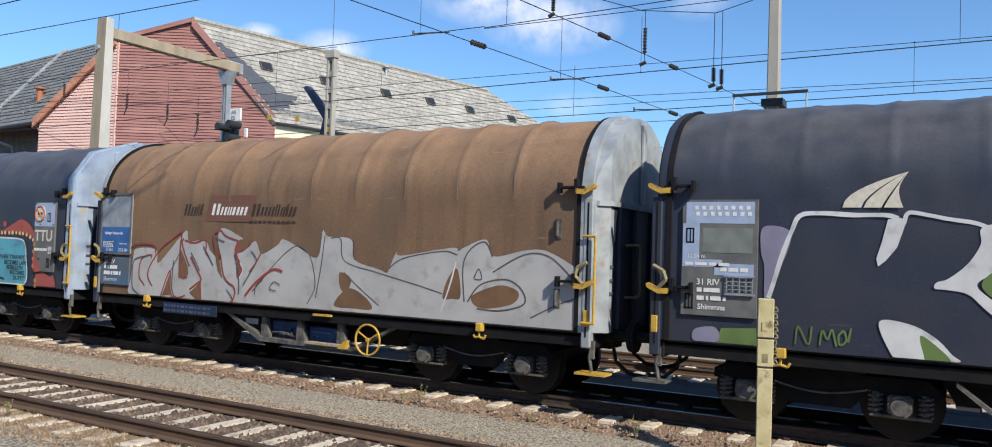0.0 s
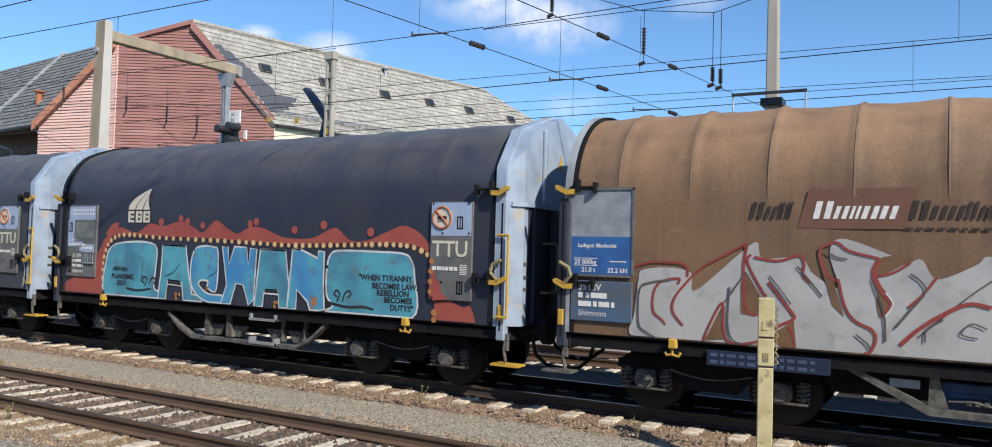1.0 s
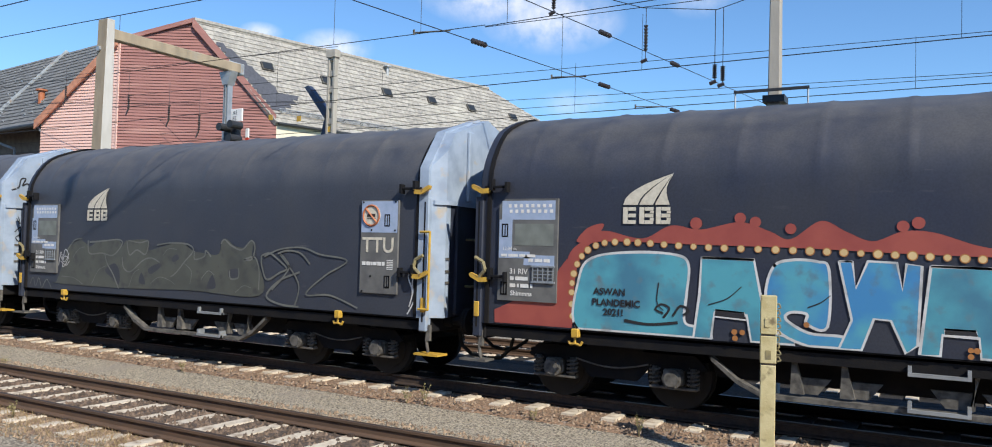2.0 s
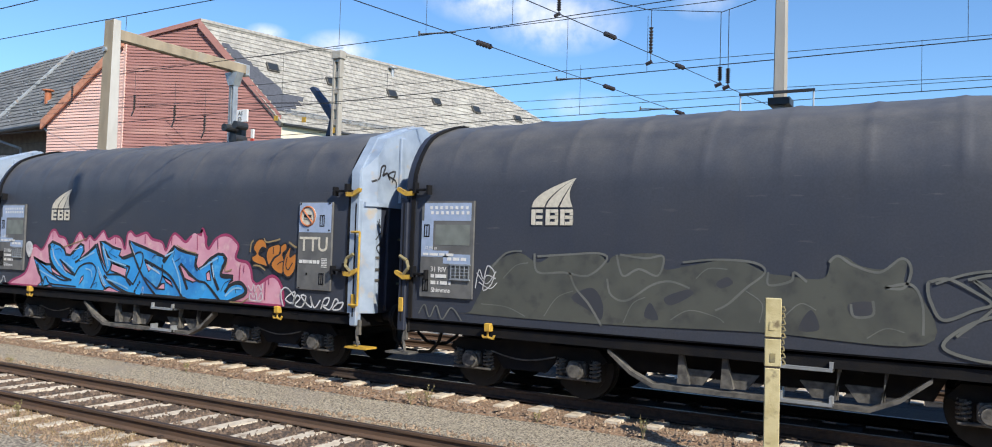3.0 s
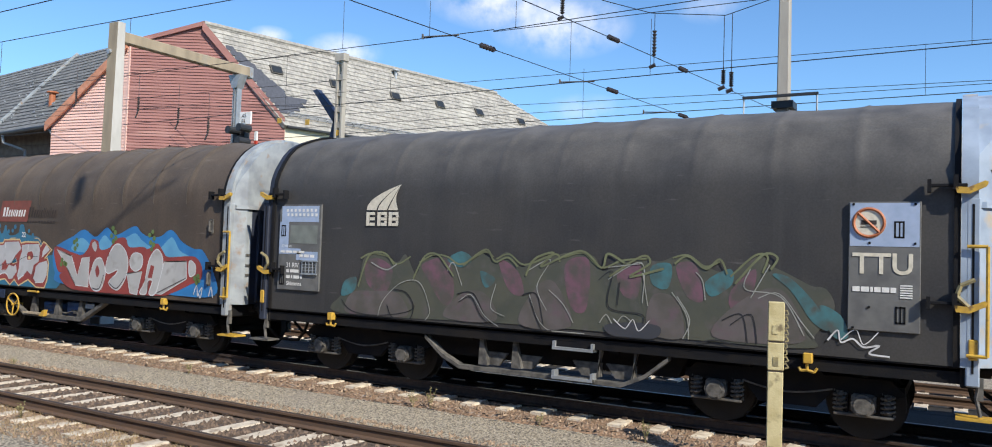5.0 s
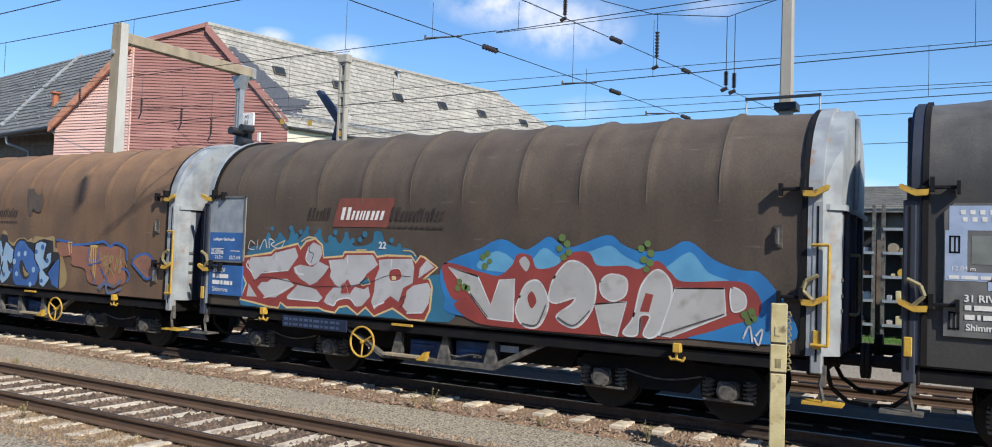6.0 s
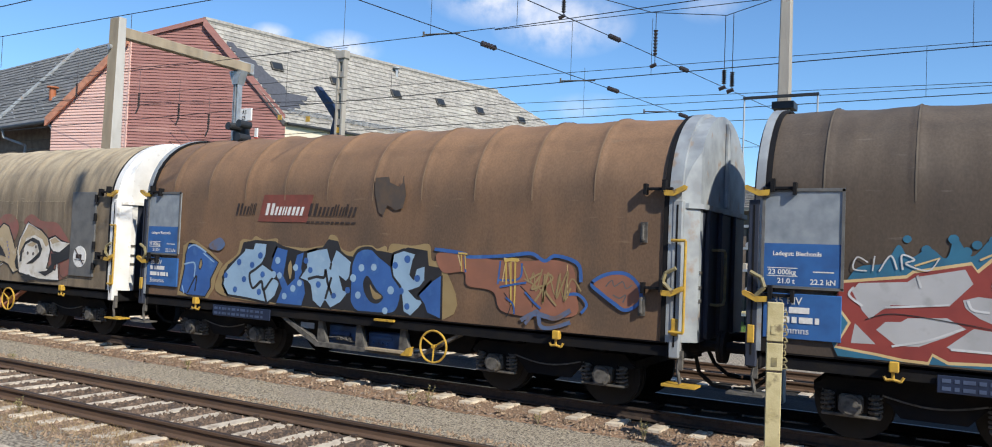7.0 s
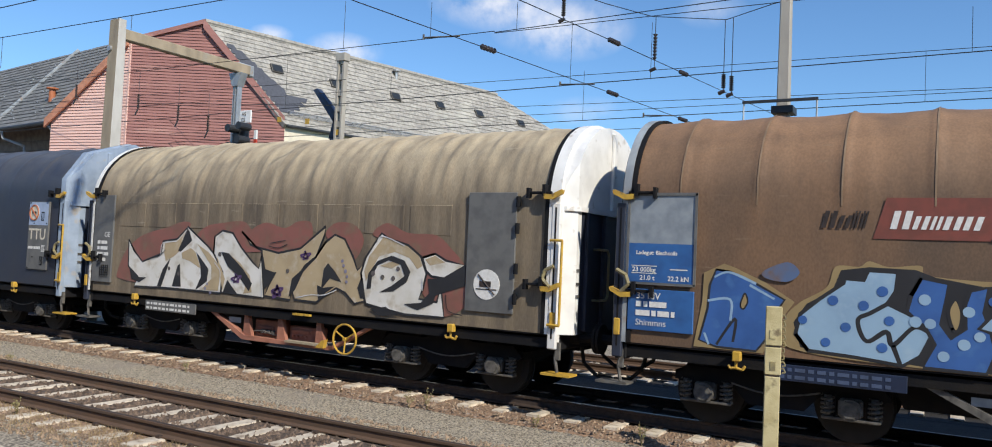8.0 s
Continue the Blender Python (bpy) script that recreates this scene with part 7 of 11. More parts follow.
stroke(w, 'graffiti_outline', 'mistline', 31, [(2.38, 2.01), (2.47, 1.90), (2.51, 1.65)], .014)
stroke(w, 'graffiti_outline', 'mistline', 32, [(3.08, 2.08), (3.02, 1.82), (3.46, 1.74), (3.74, 1.28)], .014)
stroke(w, 'graffiti_outline', 'mistline', 33, [(2.13, 1.68), (2.31, 1.38), (2.22, 1.12)], .014)
stroke(w, 'graffiti_outline', 'black', 34, [(-3.68, 1.31), (-3.43, 1.13), (-2.85, 1.10), (-2.21, 1.23), (-2.32, 1.49), (-2.60, 1.54)], .016)
stroke(w, 'graffiti_outline', 'black', 35, [(-1.35, 1.53), (-1.06, 1.55), (-0.83, 1.21), (-0.66, 1.12)], .016)
stroke(w, 'graffiti_outline', 'black', 36, [(-0.20, 1.58), (0.03, 1.59), (0.15, 1.17)], .016)
stroke(w, 'graffiti_outline', 'black', 37, [(1.00, 1.85), (1.21, 1.97), (1.16, 1.48), (1.66, 1.40), (1.60, 1.18)], .016)
stroke(w, 'graffiti_outline', 'black', 38, [(2.73, 1.40), (2.98, 1.49), (3.06, 1.13)], .016)
stroke(w, 'graffiti_scrawl', 'mistline', 39, [(1.03, 1.25), (1.13, 1.37), (1.25, 1.23), (1.38, 1.37), (1.53, 1.27)], .012)
stroke(w, 'graffiti_scrawl', 'chalk', 40, [(4.01, 1.25), (4.12, 1.38), (4.16, 1.24), (4.29, 1.29), (4.41, 1.20), (4.58, 1.23), (4.47, 1.13), (4.69, 1.11)], .02)
stroke(w, 'graffiti_outline', 'mossline', 41, [(-3.33, 1.55), (-3.12, 2.07), (-2.79, 2.12), (-2.60, 1.94)], 0.03)
stroke(w, 'graffiti_outline', 'mossline', 41, [(-2.20, 1.73), (-1.99, 2.09), (-1.75, 2.13), (-1.54, 1.93), (-1.43, 1.80)], 0.03)
stroke(w, 'graffiti_outline', 'mossline', 41, [(-1.26, 1.97), (-0.86, 2.23), (-0.69, 2.05), (-0.47, 2.12), (-0.30, 1.99)], 0.03)
stroke(w, 'graffiti_outline', 'mossline', 41, [(-0.16, 1.86), (-0.02, 2.11), (0.29, 2.21), (0.09, 2.00), (0.71, 2.25), (1.04, 2.02), (1.13, 2.22), (1.38, 2.10)], 0.03)
stroke(w, 'graffiti_outline', 'mossline', 41, [(1.16, 1.90), (1.63, 2.20), (1.74, 2.10), (1.46, 1.91), (1.94, 2.04)], 0.03)
stroke(w, 'graffiti_outline', 'mossline', 41, [(2.09, 2.11), (2.27, 2.22), (2.51, 2.06), (2.69, 2.19), (2.79, 2.00)], 0.03)
stroke(w, 'graffiti_outline', 'mossline', 41, [(2.89, 1.88), (3.23, 2.26), (3.41, 2.23), (3.33, 2.08)], 0.03)
stroke(w, 'graffiti_outline', 'mistline', 42, [(-2.89, 1.08), (-2.79, 1.35), (-2.44, 1.65), (-2.07, 1.67), (-1.86, 1.25), (-1.94, 1.08)], 0.012)
stroke(w, 'graffiti_outline', 'mistline', 42, [(-1.32, 1.41), (-1.10, 1.53), (-0.84, 1.22), (-0.60, 1.08)], 0.012)
stroke(w, 'graffiti_outline', 'mistline', 42, [(-0.09, 1.59), (0.05, 1.26), (0.28, 1.08), (0.81, 1.08)], 0.012)
stroke(w, 'graffiti_outline', 'mistline', 42, [(1.65, 1.97), (1.73, 1.53)], 0.012)
stroke(w, 'graffiti_outline', 'mistline', 42, [(2.06, 1.73), (2.27, 1.43), (2.30, 1.12)], 0.012)
stroke(w, 'graffiti_outline', 'mistline', 42, [(3.32, 2.14), (3.09, 1.71)], 0.012)
stroke(w, 'graffiti_outline', 'mistline', 42, [(3.18, 1.71), (3.44, 1.78), (3.72, 1.43), (3.86, 1.26)], 0.012)
stroke(w, 'graffiti_outline', 'mistline', 42, [(1.14, 2.03), (1.64, 2.10)], 0.012)
stroke(w, 'graffiti_outline', 'mistline', 42, [(0.23, 1.67), (0.46, 1.48), (0.63, 1.22)], 0.012)
stroke(w, 'graffiti_outline', 'mistline', 42, [(-0.66, 1.71), (-0.74, 1.36), (-0.50, 1.24)], 0.012)
stroke(w, 'graffiti_outline', 'black', 43, [(-1.32, 1.41), (-1.10, 1.49), (-0.91, 1.22), (-0.71, 1.08)], 0.016)
stroke(w, 'graffiti_outline', 'black', 43, [(1.29, 1.51), (1.32, 1.84)], 0.016)
stroke(w, 'graffiti_outline', 'black', 43, [(2.84, 1.35), (3.10, 1.50), (3.18, 1.13)], 0.016)
stroke(w, 'graffiti_outline', 'black', 43, [(2.40, 1.08), (2.67, 1.14), (2.95, 1.08)], 0.016)
stroke(w, 'graffiti_outline', 'black', 43, [(-2.71, 1.28), (-2.58, 1.08), (-2.25, 1.08), (-2.16, 1.30)], 0.016)
stroke(w, 'graffiti_outline', 'black', 43, [(-0.08, 1.53), (0.13, 1.08), (0.29, 1.08)], 0.016)
fill(w, 'graffiti_shade', 'murk', 44, [(1.11, 1.22), (1.51, 1.29), (1.90, 1.26), (1.82, 1.09), (1.26, 1.08)], True)
stroke(w, 'graffiti_scrawl', 'chalk', 45, [(1.24, 1.32), (1.41, 1.20), (1.52, 1.33), (1.61, 1.18), (1.76, 1.33)], 0.012)
stroke(w, 'graffiti_scrawl', 'chalk', 45, [(4.16, 1.27), (4.32, 1.40), (4.41, 1.23), (4.57, 1.39)], 0.012)

# wagon 6
w = TRAIN[6][0]
fill(w, 'graffiti_splash', 'azure', 1, [(-4.50, 1.08), (-4.60, 1.47), (-4.35, 2.11), (-4.02, 2.22), (-3.87, 2.44), (-3.75, 2.29), (-3.55, 2.41), (-3.38, 2.30), (-3.29, 2.54), (-3.13, 2.33), (-2.94, 2.53), (-2.83, 2.37), (-2.64, 2.48), (-2.49, 2.27), (-2.30, 2.39), (-2.16, 2.27), (-2.02, 2.43), (-1.83, 2.24), (-1.48, 2.30), (-1.42, 2.48), (-1.27, 2.48), (-1.18, 2.31), (-0.97, 2.25), (-0.64, 2.21), (-0.52, 2.08), (-0.39, 1.80), (0.07, 1.79), (0.12, 1.09), (-1.97, 1.08), (-4.41, 1.08)], True)
dots(w, 'graffiti_splat', 'azure', 2, [(-3.78, 2.51), (-3.58, 2.39), (-3.31, 2.52), (-3.18, 2.38), (-2.92, 2.52), (-2.64, 2.48), (-2.38, 2.36), (-2.27, 2.46), (-2.02, 2.43), (-1.72, 2.35), (-1.62, 2.44), (-1.05, 2.35), (-0.89, 2.26), (-3.08, 2.46), (-1.88, 2.33)], 0.05)
fill(w, 'graffiti_backing', 'paintred', 3, [(-4.58, 1.76), (-4.46, 1.98), (-3.78, 2.07), (-3.71, 2.13), (-3.13, 2.25), (-3.07, 2.16), (-2.93, 2.30), (-2.73, 2.35), (-2.56, 2.24), (-2.51, 2.02), (-2.08, 2.06), (-2.05, 2.13), (-1.41, 2.15), (-1.34, 2.07), (-1.15, 2.10), (-0.64, 2.10), (-0.55, 2.00), (-0.46, 2.11), (-0.38, 2.09), (-0.12, 1.94), (-0.39, 1.73), (-0.27, 1.75), (-0.21, 1.62), (-0.24, 1.26), (-0.33, 1.08), (-0.65, 1.08), (-0.98, 1.24), (-1.36, 1.08), (-1.54, 1.22), (-1.71, 1.09), (-1.94, 1.22), (-2.12, 1.19), (-2.21, 1.09), (-2.45, 1.11), (-2.59, 1.15), (-3.34, 1.11), (-3.50, 1.19), (-3.54, 1.09), (-3.81, 1.10), (-4.08, 1.14), (-4.53, 1.19), (-4.38, 1.49)], False, 'cream', 0.035)
fill(w, 'graffiti_letter', 'steel', 5, [(-4.36, 1.87), (-4.29, 1.97), (-3.77, 2.01), (-3.69, 2.07), (-3.19, 2.18), (-3.11, 2.02), (-3.34, 1.76), (-3.94, 1.73), (-4.05, 1.65), (-4.16, 1.55), (-4.24, 1.64)], False)
fill(w, 'graffiti_letter', 'steel', 6, [(-4.09, 1.43), (-3.99, 1.53), (-3.83, 1.54), (-3.76, 1.59), (-3.36, 1.62), (-3.17, 1.51), (-3.35, 1.41), (-3.64, 1.27), (-3.87, 1.26)], False)
fill(w, 'graffiti_letter', 'steel', 7, [(-4.36, 1.25), (-4.32, 1.49), (-4.09, 1.26)], False)
fill(w, 'graffiti_letter', 'steel', 8, [(-2.92, 2.04), (-2.89, 2.19), (-2.76, 2.28), (-2.58, 2.22), (-2.55, 2.08), (-2.62, 1.95), (-2.78, 1.87), (-2.89, 1.94)], False)
fill(w, 'graffiti_letter', 'steel', 9, [(-3.21, 1.83), (-3.06, 1.88), (-2.76, 1.85), (-2.62, 1.95), (-2.38, 1.87), (-2.49, 1.73), (-2.65, 1.59), (-2.80, 1.53), (-3.05, 1.64), (-3.18, 1.74)], False)
fill(w, 'graffiti_letter', 'steel', 10, [(-3.36, 1.29), (-3.10, 1.52), (-2.80, 1.49), (-2.65, 1.46), (-2.50, 1.33), (-2.59, 1.25), (-3.29, 1.26)], False)
fill(w, 'graffiti_letter', 'steel', 11, [(-2.40, 1.98), (-2.05, 2.01), (-1.99, 2.08), (-1.43, 2.10), (-1.31, 1.94), (-1.54, 1.78), (-1.68, 1.60), (-1.86, 1.55), (-1.95, 1.67), (-2.13, 1.53), (-2.23, 1.57), (-2.35, 1.70), (-2.33, 1.83)], False)
fill(w, 'graffiti_letter', 'steel', 12, [(-2.41, 1.38), (-2.27, 1.51), (-2.09, 1.55), (-2.06, 1.41), (-1.90, 1.42), (-1.79, 1.55), (-1.59, 1.52), (-1.50, 1.57), (-1.45, 1.41), (-1.62, 1.24), (-1.73, 1.22), (-1.90, 1.35), (-2.17, 1.33), (-2.24, 1.22), (-2.37, 1.21), (-2.47, 1.26)], False)
fill(w, 'graffiti_letter', 'steel', 13, [(-1.30, 2.02), (-1.13, 2.04), (-0.62, 2.06), (-0.57, 1.92), (-0.59, 1.67), (-0.78, 1.58), (-0.82, 1.45), (-0.86, 1.35), (-1.03, 1.44), (-1.15, 1.35), (-1.36, 1.20), (-1.43, 1.32), (-1.37, 1.50), (-1.36, 1.71), (-1.28, 1.88)], False)
fill(w, 'graffiti_letter', 'steel', 14, [(-0.70, 1.54), (-0.58, 1.63), (-0.29, 1.69), (-0.23, 1.59), (-0.26, 1.37), (-0.36, 1.21), (-0.65, 1.18), (-0.78, 1.28), (-0.72, 1.42)], False)
fill(w, 'graffiti_letter', 'steel', 15, [(-0.46, 1.91), (-0.33, 2.05), (-0.18, 1.94), (-0.48, 1.75)], False)
fill(w, 'graffiti_gap', 'paintred', 16, [(-1.06, 1.85), (-0.88, 1.89), (-0.81, 1.78), (-0.87, 1.70), (-1.05, 1.69)], True, 'chalk', 0.014)
fill(w, 'graffiti_gap', 'cream', 18, [(-1.02, 1.77), (-0.94, 1.77), (-0.92, 1.71), (-1.01, 1.70)], False)
fill(w, 'graffiti_gap', 'azure', 19, [(-1.68, 1.62), (-1.51, 1.73), (-1.46, 1.62), (-1.63, 1.58)], False, 'cream', 0.02)
fill(w, 'graffiti_gap', 'paintred', 21, [(-2.10, 1.42), (-2.01, 1.63), (-1.92, 1.43)], False, 'chalk', 0.012)
stroke(w, 'graffiti_shine', 'chalk', 23, [(-4.34, 1.92), (-4.39, 1.82), (-4.24, 1.70)], 0.026)
stroke(w, 'graffiti_shine', 'chalk', 23, [(-4.00, 1.70), (-3.52, 1.75), (-3.34, 1.77)], 0.026)
stroke(w, 'graffiti_shine', 'chalk', 23, [(-3.92, 1.25), (-3.55, 1.35), (-3.20, 1.51)], 0.026)
stroke(w, 'graffiti_shine', 'chalk', 23, [(-3.67, 2.09), (-3.63, 1.95)], 0.026)
stroke(w, 'graffiti_shine', 'chalk', 23, [(-3.32, 1.27), (-2.59, 1.26)], 0.026)
stroke(w, 'graffiti_shine', 'chalk', 23, [(-2.89, 2.12), (-2.92, 1.98), (-2.81, 1.88)], 0.026)
stroke(w, 'graffiti_shine', 'chalk', 23, [(-2.36, 1.94), (-2.33, 1.83)], 0.026)
stroke(w, 'graffiti_shine', 'chalk', 23, [(-1.98, 2.08), (-1.96, 1.93)], 0.026)
stroke(w, 'graffiti_shine', 'chalk', 23, [(-1.03, 2.04), (-1.04, 1.89)], 0.026)
stroke(w, 'graffiti_shine', 'chalk', 23, [(-1.38, 1.24), (-1.15, 1.33)], 0.026)
stroke(w, 'graffiti_shine', 'chalk', 23, [(-0.69, 1.18), (-0.38, 1.21)], 0.026)
stroke(w, 'graffiti_shine', 'chalk', 23, [(-3.16, 1.83), (-3.11, 1.73), (-2.95, 1.71)], 0.026)
stroke(w, 'graffiti_shine', 'chalk', 23, [(-2.35, 1.24), (-2.24, 1.21), (-2.15, 1.31), (-1.90, 1.35), (-1.75, 1.23)], 0.026)
stroke(w, 'graffiti_shine', 'chalk', 23, [(-0.43, 1.80), (-0.36, 1.97)], 0.026)
stroke(w, 'graffiti_crack', 'black', 24, [(-4.21, 1.54), (-3.89, 1.63), (-3.17, 1.56), (-2.80, 1.51), (-2.37, 1.53), (-2.13, 1.53), (-1.68, 1.60), (-1.38, 1.67), (-1.08, 1.77), (-0.63, 1.77)], 0.01)
stroke(w, 'graffiti_crack', 'black', 24, [(-2.83, 2.25), (-2.85, 2.12), (-2.75, 2.08), (-2.80, 1.92)], 0.01)
stroke(w, 'graffiti_crack', 'black', 24, [(-0.70, 1.46), (-0.82, 1.41), (-0.74, 1.36), (-0.84, 1.25)], 0.01)
stroke(w, 'graffiti_dash', 'cream', 25, [(-3.70, 2.20), (-3.44, 2.30)], 0.022)
stroke(w, 'graffiti_dash', 'cream', 25, [(-3.05, 2.29), (-2.88, 2.37), (-2.68, 2.35)], 0.022)
stroke(w, 'graffiti_dash', 'cream', 25, [(-1.79, 2.17), (-1.57, 2.18)], 0.022)
stroke(w, 'graffiti_dash', 'cream', 25, [(-0.80, 2.19), (-0.64, 2.18), (-0.54, 2.10)], 0.022)
fill(w, 'graffiti_sky', 'bluebright', 13, [(-0.03, 1.96), (0.66, 2.26), (0.88, 2.37), (1.10, 2.40), (1.43, 2.26), (1.64, 2.35), (1.85, 2.46), (2.16, 2.31), (2.74, 2.50), (2.98, 2.37), (3.21, 2.29), (3.57, 2.30), (3.83, 2.43), (4.00, 2.39), (4.25, 2.20), (4.58, 2.08), (4.82, 2.06), (5.02, 1.86), (5.15, 1.67), (5.22, 1.21), (3.86, 1.15), (0.42, 1.20), (0.04, 1.47)], True)
fill(w, 'graffiti_peak', 'bluepale', 14, [(0.61, 1.99), (0.89, 2.21), (1.11, 2.19), (1.44, 2.01), (1.75, 2.29), (2.06, 2.15), (2.45, 2.25), (2.79, 2.35), (3.03, 2.20), (3.49, 2.04), (3.83, 2.25), (3.97, 2.27), (4.18, 2.03), (4.43, 1.92), (3.67, 1.84), (1.12, 1.91)], True)
fill(w, 'graffiti_backing', 'paintred', 15, [(0.00, 2.00), (0.68, 1.89), (1.01, 1.85), (1.23, 2.01), (1.33, 2.18), (1.54, 2.16), (1.65, 1.98), (1.96, 2.03), (2.16, 2.21), (2.46, 2.24), (2.61, 2.06), (3.03, 2.07), (3.22, 2.03), (3.48, 2.15), (3.66, 2.01), (3.84, 1.89), (4.43, 1.92), (4.68, 1.89), (4.84, 1.70), (4.80, 1.49), (4.52, 1.39), (4.03, 1.21), (3.51, 1.12), (1.15, 1.10), (0.53, 1.17), (0.23, 1.38), (0.46, 1.49), (0.17, 1.49)], True, 'paintred', .02)
fill(w, 'graffiti_letter', 'silver', 17, [(0.09, 1.95), (0.64, 1.83), (0.88, 1.40), (1.02, 1.79), (1.28, 1.82), (1.28, 1.18), (0.84, 1.20), (0.48, 1.59)], False, 'chalk', .025)
fill(w, 'graffiti_letter', 'silver', 19, [(1.37, 1.54), (1.50, 1.77), (1.71, 1.79), (1.86, 1.48), (1.71, 1.15), (1.45, 1.14), (1.32, 1.33)], True, 'chalk', .025)
fill(w, 'graffiti_gap', 'paintred', 21, [(1.51, 1.55), (1.58, 1.65), (1.66, 1.51), (1.58, 1.40)], True)
fill(w, 'graffiti_letter', 'silver', 22, [(1.35, 2.08), (1.44, 2.16), (1.53, 2.06), (1.47, 1.94)], True)
fill(w, 'graffiti_letter', 'silver', 23, [(1.93, 1.85), (2.16, 2.11), (2.42, 2.05), (2.59, 1.79), (2.54, 1.43), (2.29, 1.17), (1.99, 1.30), (2.23, 1.50), (2.26, 1.59), (1.98, 1.50), (1.86, 1.57)], True, 'chalk', .025)
fill(w, 'graffiti_letter', 'silver', 25, [(2.66, 1.83), (2.80, 1.95), (3.04, 1.90), (3.04, 1.68), (2.86, 1.58), (2.69, 1.66)], True, 'chalk', .022)
fill(w, 'graffiti_letter', 'silver', 27, [(2.58, 1.52), (3.06, 1.58), (2.93, 1.10), (2.70, 1.13), (2.64, 1.33)], False, 'chalk', .022)
fill(w, 'graffiti_letter', 'silver', 29, [(3.16, 1.38), (3.27, 1.82), (3.49, 2.04), (3.69, 1.84), (3.64, 1.41), (3.48, 1.14), (3.31, 1.15), (3.40, 1.40), (3.25, 1.39), (3.22, 1.14), (3.02, 1.15)], True, 'chalk', .025)
fill(w, 'graffiti_gap', 'paintred', 31, [(3.25, 1.46), (3.33, 1.72), (3.44, 1.70), (3.38, 1.46)], False)
fill(w, 'graffiti_letter', 'silver', 32, [(3.74, 1.80), (4.39, 1.83), (4.42, 1.49), (3.69, 1.15), (3.53, 1.15)], False, 'chalk', .022)
fill(w, 'graffiti_letter', 'silver', 34, [(4.48, 1.84), (4.65, 1.77), (4.66, 1.60), (4.50, 1.55)], True, 'chalk', .02)
dots(w, 'graffiti_leaf', 'green', 36, [(2.05, 2.45), (2.13, 2.36), (2.01, 2.29), (2.16, 2.24), (2.08, 2.17), (3.25, 2.32), (3.34, 2.39), (3.39, 2.26), (3.29, 2.17), (3.38, 2.13), (3.33, 2.04), (0.72, 2.13), (0.80, 2.18), (0.84, 2.07), (0.76, 1.99), (0.31, 1.73), (0.40, 1.66), (0.28, 1.63), (0.46, 1.64), (4.66, 1.51), (4.74, 1.55), (4.77, 1.47), (4.71, 1.43)], .05)
stroke(w, 'graffiti_scrawl', 'chalk', 37, [(-4.19, 2.22), (-4.31, 2.28), (-4.35, 2.14), (-4.20, 2.12)], .018)
stroke(w, 'graffiti_scrawl', 'chalk', 38, [(-4.12, 2.30), (-4.14, 2.12)], .018)
stroke(w, 'graffiti_scrawl', 'chalk', 39, [(-4.07, 2.12), (-3.95, 2.31), (-3.88, 2.15)], .018)
stroke(w, 'graffiti_scrawl', 'chalk', 40, [(-3.82, 2.15), (-3.83, 2.32), (-3.70, 2.27), (-3.79, 2.22), (-3.56, 2.15), (-3.45, 2.29)], .018)
lettering('22', -1.31, 2.21, .16, SPRAY['chalk'], w, depth(41), bold=0.004, name='painted_line')
stroke(w, 'graffiti_scrawl', 'chalk', 42, [(4.64, 1.20), (4.72, 1.37), (4.76, 1.17)], .022)
stroke(w, 'graffiti_scrawl', 'chalk', 43, [(4.80, 1.25), (4.88, 1.34), (4.84, 1.14), (4.78, 1.23)], .022)
stroke(w, 'graffiti_scrawl', 'chalk', 44, [(5.07, 1.19), (5.13, 1.36), (5.18, 1.16)], .022)
stroke(w, 'graffiti_contour', 'pencil', 52, [(0.51, 1.57), (0.84, 1.22)], .02)
stroke(w, 'graffiti_contour', 'pencil', 53, [(1.43, 1.17), (1.68, 1.17), (1.82, 1.46)], .02)
stroke(w, 'graffiti_contour', 'pencil', 54, [(2.01, 1.30), (2.27, 1.20), (2.52, 1.43)], .02)
stroke(w, 'graffiti_contour', 'pencil', 55, [(3.29, 1.39), (3.26, 1.16)], .02)
stroke(w, 'graffiti_contour', 'pencil', 56, [(3.56, 1.17), (4.40, 1.50)], .02)

# wagon 7
w = TRAIN[7][0]
fill(w, 'graffiti_halo', 'tan', 1, [(-4.46, 1.09), (-4.36, 1.69), (-4.35, 2.06), (-4.09, 2.19), (-3.94, 2.14), (-3.56, 1.97), (-3.21, 1.75), (-3.38, 1.50), (-3.42, 1.27), (-3.58, 1.08)], False)
fill(w, 'graffiti_halo', 'tan', 2, [(-3.25, 1.18), (-3.32, 1.53), (-3.15, 1.75), (-2.85, 1.95), (-2.75, 2.21), (-2.49, 2.22), (-2.38, 2.29), (-2.16, 2.23), (-1.84, 2.26), (-1.76, 2.15), (-1.17, 2.11), (-0.92, 2.14), (-0.68, 2.19), (-0.59, 2.35), (-0.43, 2.32), (-0.33, 2.14), (-0.12, 2.08), (0.06, 2.18), (0.32, 2.20), (0.45, 2.15), (0.62, 2.20), (0.67, 2.12), (0.75, 2.24), (1.16, 2.22), (1.49, 2.25), (1.56, 2.00), (1.79, 1.93), (1.81, 1.08), (-1.63, 1.08)], True)
